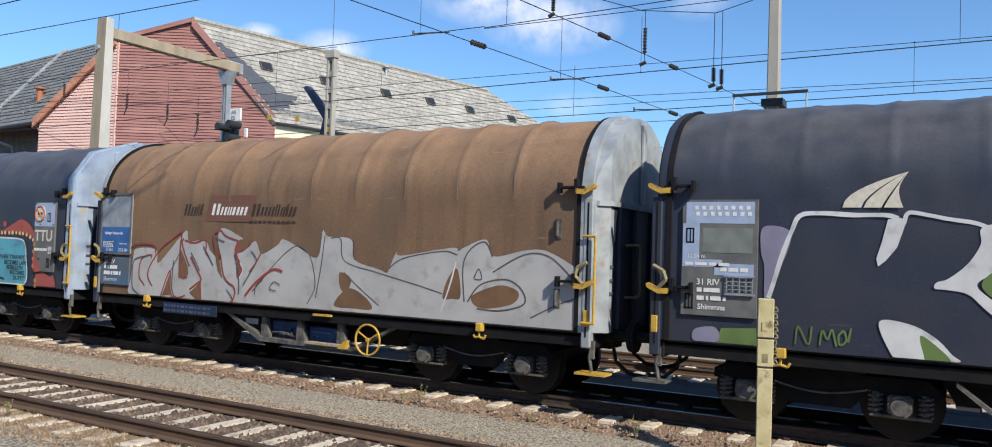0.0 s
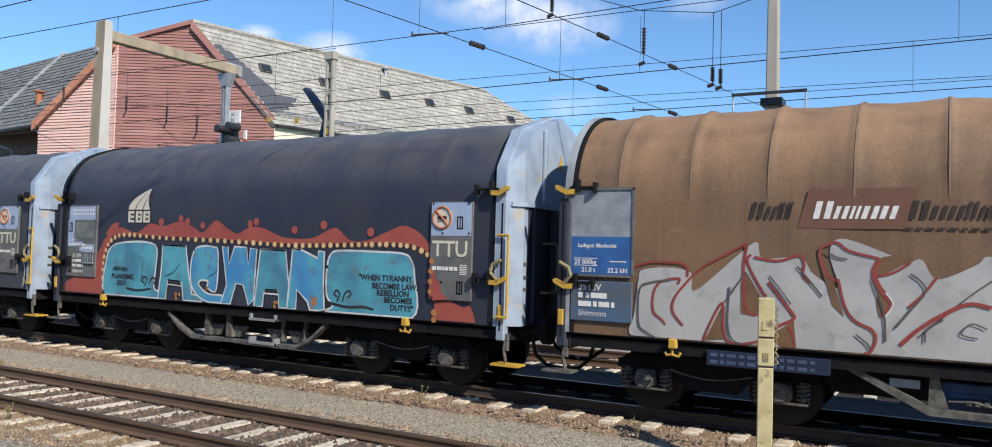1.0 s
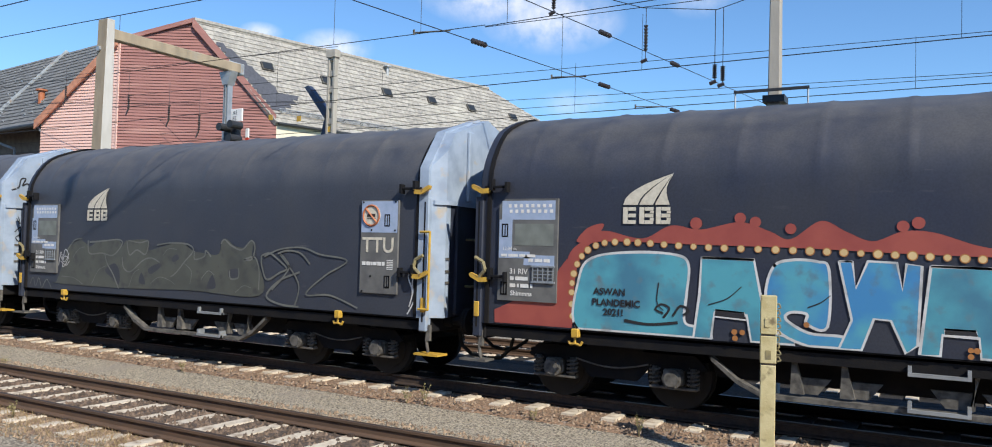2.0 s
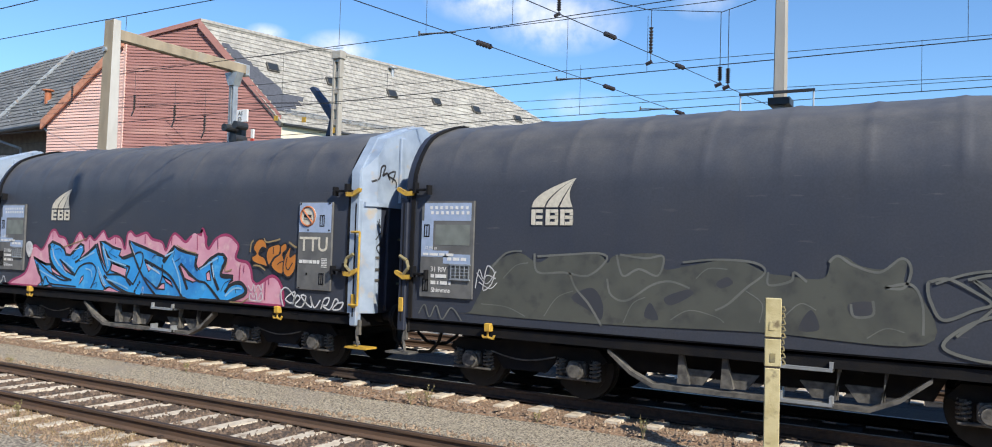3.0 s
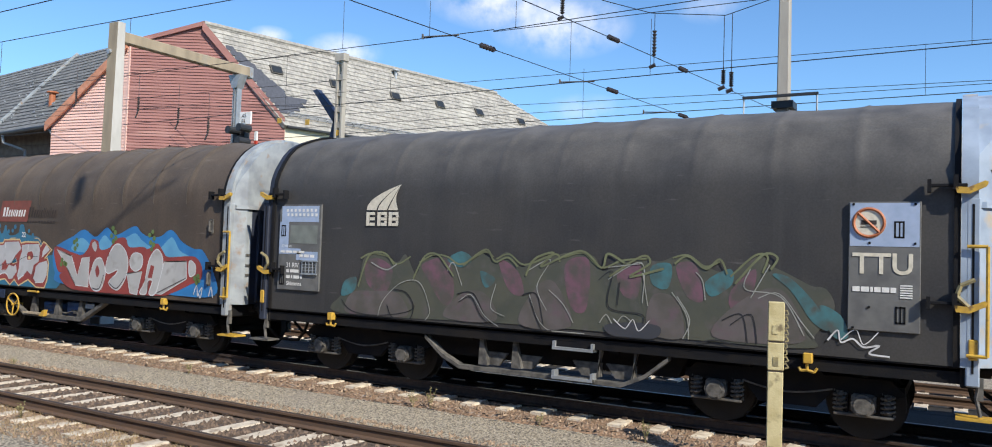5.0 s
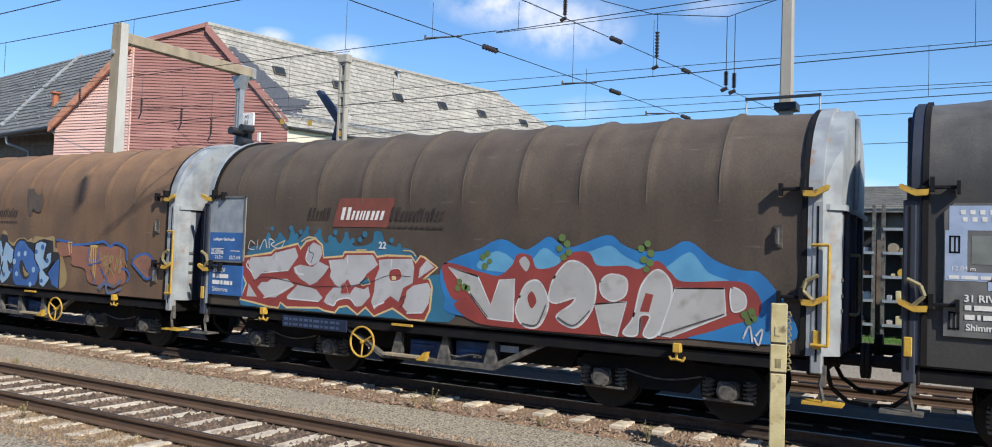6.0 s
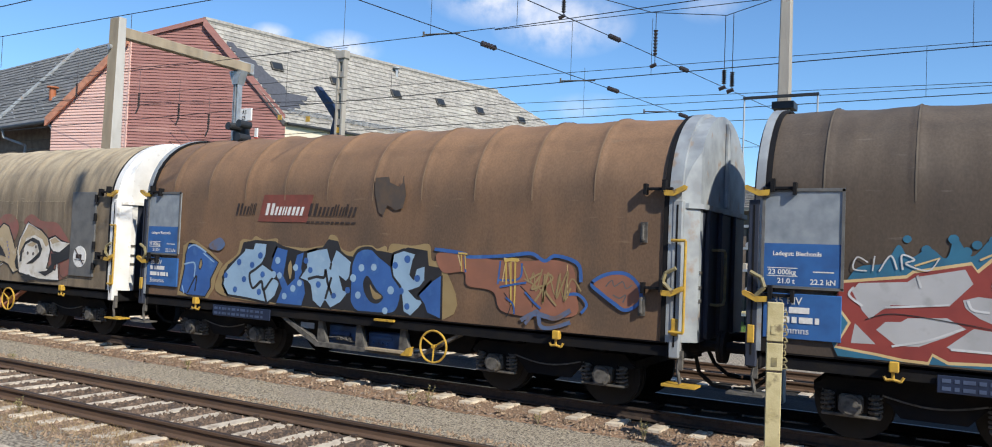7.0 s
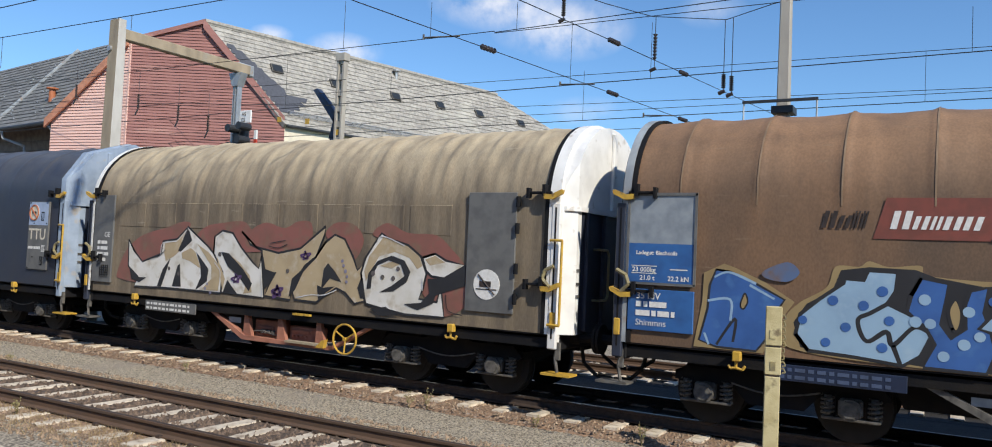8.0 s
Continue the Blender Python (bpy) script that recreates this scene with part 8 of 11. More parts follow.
fill(w, 'graffiti_shadow', 'black', 3, [(-3.13, 1.20), (-3.22, 1.50), (-3.07, 1.74), (-2.78, 1.92), (-2.69, 2.17), (-2.38, 2.22), (-1.89, 2.21), (-1.68, 2.13), (-1.21, 2.05), (-0.78, 2.10), (-0.62, 2.28), (-0.40, 2.25), (-0.30, 2.03), (-0.07, 2.00), (0.15, 2.14), (0.58, 2.11), (0.79, 2.08), (1.08, 2.19), (1.46, 2.15), (1.50, 1.91), (1.75, 1.89), (1.77, 1.08), (-1.63, 1.09)], False)
fill(w, 'graffiti_letter', 'cobalt', 4, [(-4.19, 2.11), (-4.02, 2.09), (-3.68, 1.95), (-3.33, 1.77), (-3.53, 1.44), (-3.52, 1.29), (-3.66, 1.10), (-4.16, 1.11), (-4.39, 1.18), (-4.29, 1.59), (-4.27, 1.90)], False, 'black', 0.03)
fill(w, 'graffiti_gap', 'tan', 6, [(-3.87, 1.67), (-3.82, 1.82), (-3.78, 1.72), (-3.83, 1.62)], True, 'black', 0.02)
stroke(w, 'graffiti_fold', 'black', 8, [(-4.16, 1.14), (-3.93, 1.49), (-3.95, 1.19)], 0.035)
stroke(w, 'graffiti_shine', 'icy', 9, [(-4.21, 2.01), (-4.02, 2.08), (-3.68, 1.95)], 0.03)
stroke(w, 'graffiti_shine', 'icy', 9, [(-4.29, 1.70), (-4.00, 1.73), (-3.99, 1.46)], 0.03)
stroke(w, 'graffiti_shine', 'icy', 9, [(-3.76, 1.93), (-3.45, 1.77)], 0.03)
stroke(w, 'graffiti_shine', 'icy', 9, [(-4.32, 1.28), (-4.26, 1.13)], 0.03)
fill(w, 'graffiti_letter', 'icy', 10, [(-3.04, 1.17), (-3.19, 1.36), (-3.14, 1.61), (-2.92, 1.81), (-2.65, 2.02), (-2.63, 2.07), (-2.43, 2.06), (-2.38, 2.18), (-2.08, 2.17), (-2.09, 1.95), (-2.19, 1.80), (-1.92, 1.68), (-1.70, 1.50), (-1.82, 1.22), (-2.00, 1.09), (-2.49, 1.14)], False, 'black', 0.045)
stroke(w, 'graffiti_fold', 'black', 12, [(-2.11, 1.84), (-2.35, 1.68), (-2.49, 1.58), (-2.39, 1.34), (-2.18, 1.47), (-2.11, 1.32), (-1.90, 1.54), (-1.75, 1.51)], 0.05)
stroke(w, 'graffiti_fold', 'black', 12, [(-2.11, 1.32), (-2.03, 1.11)], 0.05)
fill(w, 'graffiti_letter', 'cobalt', 13, [(-1.93, 1.91), (-1.83, 2.12), (-1.55, 2.07), (-1.58, 1.83), (-1.62, 1.60), (-1.52, 1.45), (-1.38, 1.57), (-1.39, 1.84), (-1.34, 2.00), (-1.16, 2.04), (-1.20, 1.76), (-1.14, 1.59), (-1.08, 1.32), (-1.17, 1.08), (-1.79, 1.09), (-1.68, 1.37), (-1.78, 1.55), (-1.97, 1.72)], False, 'black', 0.045)
fill(w, 'graffiti_gap', 'tan', 15, [(-1.50, 1.55), (-1.55, 1.76), (-1.48, 1.90), (-1.42, 1.75), (-1.44, 1.57)], True, 'black', 0.035)
fill(w, 'graffiti_letter', 'icy', 17, [(-1.11, 2.04), (-0.87, 2.10), (-0.63, 2.13), (-0.53, 1.87), (-0.44, 2.11), (-0.33, 2.07), (-0.07, 1.91), (-0.10, 1.65), (-0.19, 1.56), (-0.33, 1.66), (-0.23, 1.43), (-0.12, 1.39), (-0.27, 1.21), (-0.50, 1.09), (-0.64, 1.22), (-0.73, 1.08), (-0.93, 1.20), (-0.99, 1.46), (-1.06, 1.52), (-1.25, 1.58), (-1.10, 1.77)], False, 'black', 0.045)
stroke(w, 'graffiti_fold', 'black', 19, [(-1.05, 1.57), (-0.85, 1.62), (-0.68, 1.62), (-0.65, 1.75), (-0.59, 1.53), (-0.46, 1.28)], 0.05)
stroke(w, 'graffiti_fold', 'black', 19, [(-0.63, 1.25), (-0.51, 1.63)], 0.05)
stroke(w, 'graffiti_fold', 'black', 19, [(-0.53, 1.87), (-0.55, 1.76)], 0.05)
fill(w, 'graffiti_letter', 'cobalt', 20, [(-0.09, 1.39), (-0.09, 1.65), (-0.07, 1.91), (0.06, 2.11), (0.32, 2.15), (0.50, 2.03), (0.76, 1.87), (0.93, 1.64), (0.98, 1.39), (0.86, 1.12), (0.53, 1.08), (0.10, 1.08), (-0.07, 1.22)], True, 'black', 0.05)
fill(w, 'graffiti_gap', 'black', 22, [(0.22, 1.42), (0.19, 1.59), (0.28, 1.69), (0.47, 1.48), (0.62, 1.36), (0.52, 1.25), (0.35, 1.27)], True)
fill(w, 'graffiti_gap', 'tan', 23, [(0.33, 1.55), (0.43, 1.45), (0.58, 1.38), (0.55, 1.33), (0.42, 1.33)], True)
fill(w, 'graffiti_letter', 'icy', 24, [(0.76, 1.87), (0.79, 2.08), (1.00, 2.15), (1.24, 2.10), (1.20, 1.98), (1.15, 1.75), (1.21, 1.67), (1.26, 1.86), (1.44, 1.91), (1.45, 1.67), (1.34, 1.55), (1.14, 1.49), (1.30, 1.38), (1.44, 1.35), (1.35, 1.22), (1.19, 1.08), (1.03, 1.15), (0.96, 1.55), (0.80, 1.71)], False, 'black', 0.045)
fill(w, 'graffiti_letter', 'cobalt', 26, [(1.32, 1.44), (1.57, 1.68), (1.76, 1.77), (1.78, 1.09), (1.50, 1.16), (1.44, 1.29)], False, 'black', 0.04)
dots(w, 'graffiti_spot', 'cobalt', 28, [(-3.11, 1.54), (-2.77, 1.80), (-2.84, 1.29), (-2.62, 1.49), (-2.43, 1.76), (-2.23, 1.94), (-2.15, 1.60), (-2.22, 1.28), (-1.11, 1.89), (-1.00, 1.73), (-0.80, 1.49), (-0.44, 1.32), (-0.14, 1.43), (0.84, 1.89), (1.08, 2.00), (1.29, 1.70), (0.98, 1.48), (1.11, 1.24)], 0.055)
dots(w, 'graffiti_spot', 'icy', 29, [(-1.79, 1.87), (-1.88, 1.61), (-1.73, 1.60), (-1.35, 1.76), (-1.24, 1.49), (-1.39, 1.39), (-1.59, 1.24), (0.14, 1.82), (0.40, 1.84), (-0.03, 1.64), (0.09, 1.36), (0.77, 1.48), (0.67, 1.14)], 0.06)
fill(w, 'graffiti_panel', 'salmon', 23, [(1.65, 2.11), (2.16, 2.10), (2.78, 2.05), (3.32, 2.06), (3.63, 2.09), (3.99, 2.01), (4.07, 1.65), (4.02, 1.29), (2.93, 1.27), (2.70, 1.57), (2.24, 1.64), (2.17, 1.84), (1.78, 1.82)], True)
stroke(w, 'graffiti_outline', 'cobalt', 24, [(1.60, 2.18), (2.16, 2.13), (2.24, 2.08), (2.89, 2.12), (3.32, 2.17), (3.55, 2.07), (3.73, 2.15), (4.08, 2.05), (4.14, 1.79)], .055)
stroke(w, 'graffiti_outline', 'cobalt', 25, [(2.16, 2.08), (2.20, 1.84)], .03)
stroke(w, 'graffiti_outline', 'cobalt', 26, [(2.81, 2.04), (2.78, 1.69)], .03)
stroke(w, 'graffiti_outline', 'cobalt', 27, [(3.18, 2.02), (3.14, 1.79), (2.80, 1.75)], .03)
stroke(w, 'graffiti_outline', 'cobalt', 28, [(3.91, 1.60), (4.11, 1.61), (4.24, 1.48), (4.16, 1.35)], .045)
stroke(w, 'graffiti_outline', 'black', 29, [(2.89, 1.57), (3.01, 1.40), (2.95, 1.21)], .014)
stroke(w, 'graffiti_outline', 'black', 30, [(3.17, 1.68), (3.35, 1.52), (3.38, 1.38)], .014)
stroke(w, 'graffiti_drip', 'cream', 31, [(2.05, 2.11), (2.11, 1.93)], .022)
stroke(w, 'graffiti_drip', 'cream', 32, [(2.87, 2.08), (3.02, 2.05), (3.13, 2.07)], .035)
stroke(w, 'graffiti_drip', 'cream', 33, [(2.96, 2.02), (3.00, 1.69)], .02)
stroke(w, 'graffiti_drip', 'cream', 34, [(2.90, 2.01), (2.86, 1.73)], .02)
stroke(w, 'graffiti_drip', 'cream', 35, [(3.92, 2.03), (3.94, 1.56)], .016)
stroke(w, 'graffiti_scrawl', 'tan', 36, [(3.20, 1.98), (3.32, 1.75), (3.38, 1.89), (3.43, 1.62), (3.52, 1.95)], .022)
stroke(w, 'graffiti_scrawl', 'tan', 37, [(3.55, 1.62), (3.62, 1.90), (3.74, 1.59), (3.80, 1.87), (3.88, 1.55), (4.00, 1.83), (4.15, 1.66)], .022)
stroke(w, 'graffiti_scrawl', 'tan', 38, [(3.23, 1.79), (3.44, 1.69), (3.66, 1.54)], .022)
fill(w, 'graffiti_patch', 'salmon', 39, [(4.31, 1.78), (4.53, 1.92), (4.81, 1.94), (5.00, 1.79), (5.03, 1.58), (4.83, 1.44), (4.64, 1.53), (4.44, 1.66)], True, 'cobalt', .05)
stroke(w, 'graffiti_scrawl', 'pencil', 41, [(4.52, 1.75), (4.61, 1.84), (4.65, 1.76), (4.77, 1.83), (4.82, 1.74), (4.91, 1.79)], .02)
stroke(w, 'graffiti_scrawl', 'pencil', 42, [(4.63, 1.64), (4.73, 1.60), (4.82, 1.65), (4.78, 1.54)], .02)

fill(w, 'graffiti_patch', 'soot', 43, [(0.35, 3.10), (0.36, 3.33), (0.64, 3.34), (0.66, 3.25), (0.86, 3.17), (0.95, 3.28), (1.00, 3.04), (0.94, 2.82), (0.80, 2.79), (0.63, 2.87), (0.55, 2.70), (0.45, 2.75)], False)
stroke(w, 'graffiti_patch', 'soot', 44, [(0.94, 3.35), (0.91, 3.02)], .02)
stroke(w, 'graffiti_drip', 'yellowdrip', 45, [(2.88, 2.04), (3.00, 2.07), (3.12, 2.06)], .05)
stroke(w, 'graffiti_drip', 'yellowdrip', 46, [(2.91, 2.02), (2.93, 1.69)], .03)
stroke(w, 'graffiti_drip', 'yellowdrip', 47, [(2.99, 2.03), (3.02, 1.40)], .03)
stroke(w, 'graffiti_drip', 'yellowdrip', 48, [(3.07, 2.03), (3.08, 1.55), (3.07, 1.26)], .03)
stroke(w, 'graffiti_drip', 'yellowdrip', 49, [(2.05, 2.13), (2.15, 2.13), (2.22, 2.12)], .03)
stroke(w, 'graffiti_drip', 'yellowdrip', 50, [(2.11, 2.11), (2.13, 1.85)], .022)
stroke(w, 'graffiti_drip', 'yellowdrip', 51, [(2.18, 2.10), (2.20, 1.89)], .022)
stroke(w, 'graffiti_stroke', 'cobalt', 52, [(2.82, 1.65), (3.06, 1.70), (3.27, 1.74)], .03)
stroke(w, 'graffiti_stroke', 'cobalt', 53, [(3.25, 1.60), (3.39, 1.47), (3.52, 1.37)], .03)
stroke(w, 'graffiti_stroke', 'cobalt', 54, [(2.93, 1.50), (3.06, 1.40), (3.08, 1.26)], .03)
stroke(w, 'graffiti_scrawl', 'tan', 55, [(3.32, 1.79), (3.51, 1.88), (3.36, 1.65), (3.55, 1.70), (3.42, 1.47)], .03)
stroke(w, 'graffiti_scrawl', 'tan', 56, [(3.57, 1.88), (3.55, 1.45), (3.61, 1.85), (3.70, 1.82), (3.58, 1.66), (3.77, 1.43)], .03)
stroke(w, 'graffiti_scrawl', 'tan', 57, [(3.82, 1.90), (3.77, 1.54), (3.94, 1.94), (3.89, 1.51), (3.99, 1.70)], .03)
stroke(w, 'graffiti_smear', 'smearblue', 58, [(3.20, 1.18), (3.40, 1.29), (3.59, 1.27), (3.77, 1.25), (4.00, 1.38)], .07)
stroke(w, 'graffiti_smear', 'smearblue', 59, [(3.27, 1.13), (3.46, 1.33), (3.53, 1.12), (3.71, 1.11), (4.00, 1.21)], .06)

fill(w, 'graffiti_splat', 'smearblue', 60, [(-3.60, 2.11), (-3.31, 2.24), (-3.16, 2.12), (-3.29, 2.00), (-3.54, 2.02)], True)

# wagon 8
w = TRAIN[8][0]
fill(w, 'graffiti_haze', 'dustred', 1, [(-4.53, 1.48), (-4.27, 1.95), (-3.79, 2.26), (-3.09, 2.43), (-2.57, 2.56), (-2.38, 2.44), (-3.05, 1.67), (-3.60, 1.33), (-4.42, 1.35)], True)
fill(w, 'graffiti_haze', 'dustred', 2, [(-2.17, 2.20), (-1.93, 2.47), (-1.41, 2.56), (-0.91, 2.59), (-0.65, 2.42), (-0.14, 2.09), (-0.94, 2.00), (-1.77, 1.73)], True)
fill(w, 'graffiti_haze', 'dustred', 3, [(-0.73, 2.38), (-0.34, 2.58), (0.14, 2.49), (0.44, 2.61), (0.77, 2.59), (0.74, 2.23), (0.02, 2.04), (-0.46, 2.11)], True)
fill(w, 'graffiti_haze', 'dustred', 4, [(1.12, 2.38), (1.32, 2.60), (1.74, 2.58), (1.96, 2.32), (1.78, 1.99), (1.49, 2.14)], True)
fill(w, 'graffiti_haze', 'dustred', 5, [(2.16, 2.41), (2.43, 2.62), (2.87, 2.47), (3.43, 2.44), (3.74, 2.22), (3.98, 1.98), (4.00, 1.69), (3.61, 1.23), (3.10, 1.64), (2.82, 2.24)], True)
fill(w, 'graffiti_haze', 'dustred', 6, [(3.59, 1.62), (3.94, 1.74), (4.05, 1.40), (3.62, 1.18)], True)
fill(w, 'graffiti_letter', 'bone', 7, [(-4.21, 2.17), (-4.02, 1.94), (-3.74, 1.73), (-3.17, 1.91), (-3.14, 2.16), (-2.73, 2.21), (-2.42, 2.46), (-1.81, 2.09), (-1.39, 1.75), (-1.42, 1.23), (-2.27, 1.24), (-2.97, 1.24), (-3.95, 1.22), (-3.85, 1.42), (-4.18, 1.62)], False, 'black', 0.04)
fill(w, 'graffiti_letter', 'bone', 9, [(-1.66, 1.97), (-1.65, 2.29), (-1.45, 2.41), (-1.17, 2.37), (-0.92, 2.10), (-0.60, 1.84), (-0.45, 1.74), (-0.39, 1.98), (-0.28, 1.22), (-0.91, 1.23), (-1.39, 1.25), (-1.38, 1.63)], False, 'black', 0.04)
fill(w, 'graffiti_letter', 'khaki', 11, [(-0.93, 2.40), (-0.54, 2.13), (0.02, 2.04), (0.55, 2.14), (1.11, 2.54), (1.08, 2.35), (0.93, 2.01), (0.68, 1.84), (0.40, 1.49), (0.36, 1.22), (-0.26, 1.25), (-0.17, 1.46), (-0.01, 1.68), (-0.33, 1.70), (-0.39, 2.07), (-0.69, 2.17)], False, 'black', 0.04)
fill(w, 'graffiti_letter', 'khaki', 13, [(0.90, 1.98), (1.13, 2.27), (1.33, 2.40), (1.55, 2.33), (1.75, 2.04), (1.86, 1.82), (2.03, 1.95), (1.96, 1.68), (1.89, 1.52), (2.05, 1.32), (1.83, 1.25), (1.61, 1.43), (1.42, 1.49), (1.15, 1.34), (0.98, 1.22), (0.48, 1.23), (0.41, 1.36), (0.65, 1.78)], False, 'black', 0.04)
fill(w, 'graffiti_letter', 'bone', 15, [(2.00, 1.50), (1.94, 1.77), (2.02, 2.03), (2.19, 2.27), (2.34, 2.45), (2.48, 2.36), (2.88, 2.27), (3.14, 2.10), (3.27, 1.83), (3.21, 1.57), (3.14, 1.42), (3.49, 1.39), (3.55, 1.67), (3.64, 1.16), (2.88, 1.15), (2.37, 1.22), (2.07, 1.27)], False, 'black', 0.04)
fill(w, 'graffiti_letter', 'bone', 17, [(3.18, 2.08), (3.42, 2.15), (3.63, 2.05), (3.99, 1.99), (3.61, 1.77), (3.37, 1.79), (3.26, 1.87)], False, 'black', 0.04)
fill(w, 'graffiti_letter', 'khaki', 19, [(-3.08, 1.92), (-3.08, 2.12), (-2.72, 2.17), (-2.55, 2.29), (-2.63, 1.98), (-2.79, 1.87), (-3.02, 1.77)], False)
fill(w, 'graffiti_letter', 'khaki', 20, [(-2.57, 1.95), (-2.30, 2.05), (-2.17, 1.98), (-1.98, 1.66), (-2.32, 1.80), (-2.54, 1.84)], False)
fill(w, 'graffiti_letter', 'khaki', 21, [(-2.13, 2.14), (-1.80, 1.99), (-1.44, 1.72), (-1.47, 1.27), (-1.95, 1.27), (-1.68, 1.49), (-1.70, 1.73)], False)
fill(w, 'graffiti_letter', 'khaki', 22, [(-1.15, 1.93), (-0.93, 1.82), (-0.66, 1.60), (-0.59, 1.30), (-0.81, 1.26), (-0.76, 1.40), (-0.98, 1.62)], False)
fill(w, 'graffiti_letter', 'khaki', 23, [(-1.56, 1.92), (-1.45, 1.56), (-1.36, 1.30), (-1.31, 1.51)], False)
fill(w, 'graffiti_letter', 'khaki', 24, [(2.01, 1.81), (2.10, 2.06), (2.30, 2.29), (2.37, 2.39), (2.88, 2.25), (3.11, 2.10), (3.19, 1.95), (3.09, 1.89), (2.93, 2.06), (2.63, 2.15), (2.31, 2.07), (2.17, 1.85), (2.05, 1.64)], False)
fill(w, 'graffiti_letter', 'khaki', 25, [(2.32, 1.91), (2.60, 2.00), (2.76, 1.97), (2.58, 1.88)], False)
fill(w, 'graffiti_letter', 'khaki', 26, [(3.23, 2.05), (3.42, 2.12), (3.62, 2.02), (3.33, 1.96)], False)
fill(w, 'graffiti_shadow', 'black', 27, [(-2.37, 2.37), (-2.43, 2.44), (-2.56, 2.19), (-2.67, 1.99), (-2.59, 1.97), (-2.28, 2.20)], False)
fill(w, 'graffiti_shadow', 'black', 28, [(-2.14, 1.98), (-1.77, 1.67), (-1.80, 1.43), (-2.12, 1.24), (-1.97, 1.51), (-2.00, 1.72)], False)
fill(w, 'graffiti_shadow', 'black', 29, [(-3.24, 1.26), (-3.09, 1.61), (-2.88, 1.83), (-3.00, 1.52), (-3.11, 1.26)], False)
fill(w, 'graffiti_shadow', 'black', 30, [(-2.79, 1.29), (-2.66, 1.69), (-2.59, 1.74), (-2.53, 1.29)], False)
fill(w, 'graffiti_shadow', 'black', 31, [(-1.45, 2.01), (-1.24, 1.99), (-0.84, 1.71), (-0.59, 1.46), (-0.66, 1.31), (-0.90, 1.53), (-1.26, 1.75)], False)
fill(w, 'graffiti_shadow', 'black', 32, [(-1.35, 1.24), (-1.24, 1.49), (-0.94, 1.23)], False)
fill(w, 'graffiti_shadow', 'black', 33, [(-4.13, 1.60), (-3.81, 1.41), (-3.57, 1.42), (-3.80, 1.31), (-4.05, 1.37)], False)
fill(w, 'graffiti_shadow', 'black', 34, [(-0.35, 2.00), (-0.27, 1.74), (-0.01, 1.68), (-0.17, 1.46), (-0.29, 1.36)], False)
fill(w, 'graffiti_shadow', 'black', 35, [(0.39, 1.60), (0.79, 1.90), (0.90, 1.96), (0.65, 1.73), (0.48, 1.41), (0.33, 1.26)], False)
fill(w, 'graffiti_shadow', 'black', 36, [(1.12, 1.80), (1.21, 1.91), (1.37, 1.78), (1.53, 1.60), (1.27, 1.65), (1.08, 1.44)], False)
fill(w, 'graffiti_shadow', 'black', 37, [(0.99, 1.52), (1.11, 1.48), (1.39, 1.52), (1.19, 1.40), (1.03, 1.22)], False)
fill(w, 'graffiti_shadow', 'black', 38, [(1.89, 1.52), (1.99, 1.69), (2.06, 1.37), (1.96, 1.35)], False)
fill(w, 'graffiti_shadow', 'black', 39, [(2.08, 1.52), (2.10, 1.77), (2.28, 1.99), (2.57, 2.09), (2.83, 2.02), (2.96, 1.84), (2.89, 1.67), (2.63, 1.51), (2.35, 1.48), (2.58, 1.59), (2.85, 1.77), (2.76, 1.95), (2.51, 2.01), (2.29, 1.92), (2.18, 1.72), (2.17, 1.53)], False)
fill(w, 'graffiti_shadow', 'black', 40, [(2.85, 1.32), (3.18, 1.36), (3.36, 1.54), (3.52, 1.64), (3.42, 1.36), (3.13, 1.24)], False)
fill(w, 'graffiti_shadow', 'black', 41, [(3.30, 1.75), (3.61, 1.77), (4.02, 1.99), (4.00, 1.67), (3.57, 1.53), (3.36, 1.46)], False)
fill(w, 'graffiti_shadow', 'black', 42, [(2.17, 1.19), (2.49, 1.25), (2.78, 1.13), (2.37, 1.09)], False)
dots(w, 'graffiti_spot', 'mauve', 43, [(-2.90, 1.63), (-2.61, 1.54), (-1.48, 1.96), (2.40, 1.73), (2.62, 1.72), (2.20, 1.78), (2.71, 1.88), (0.28, 1.73)], 0.04)
dots(w, 'graffiti_spot', 'lilac', 44, [(1.53, 1.96), (1.56, 1.88), (1.61, 1.79), (1.65, 1.70), (1.64, 1.61), (-1.78, 1.39), (-1.83, 1.30), (-1.68, 1.23)], 0.03)
stroke(w, 'graffiti_star', 'purple', 45, [(-1.04, 1.62), (-0.93, 1.47), (-1.14, 1.52), (-0.87, 1.58), (-1.06, 1.46), (-1.01, 1.62)], 0.03)
stroke(w, 'graffiti_star', 'purple', 45, [(0.66, 2.10), (0.75, 1.97), (0.57, 2.02), (0.81, 2.06), (0.64, 1.95), (0.69, 2.10)], 0.03)
stroke(w, 'graffiti_star', 'purple', 46, [(0.03, 1.47), (0.14, 1.29), (-0.08, 1.35), (0.19, 1.42), (-0.04, 1.24), (0.06, 1.47)], 0.05)
stroke(w, 'graffiti_line', 'black', 47, [(-3.65, 1.77), (-3.26, 1.85), (-3.04, 1.99)], 0.014)
stroke(w, 'graffiti_line', 'black', 47, [(-0.22, 2.16), (0.01, 2.13), (0.24, 2.20)], 0.014)
stroke(w, 'graffiti_line', 'black', 47, [(-0.18, 2.21), (0.19, 2.27)], 0.014)
stroke(w, 'graffiti_line', 'black', 47, [(3.66, 1.52), (3.71, 1.28), (3.97, 1.22)], 0.014)
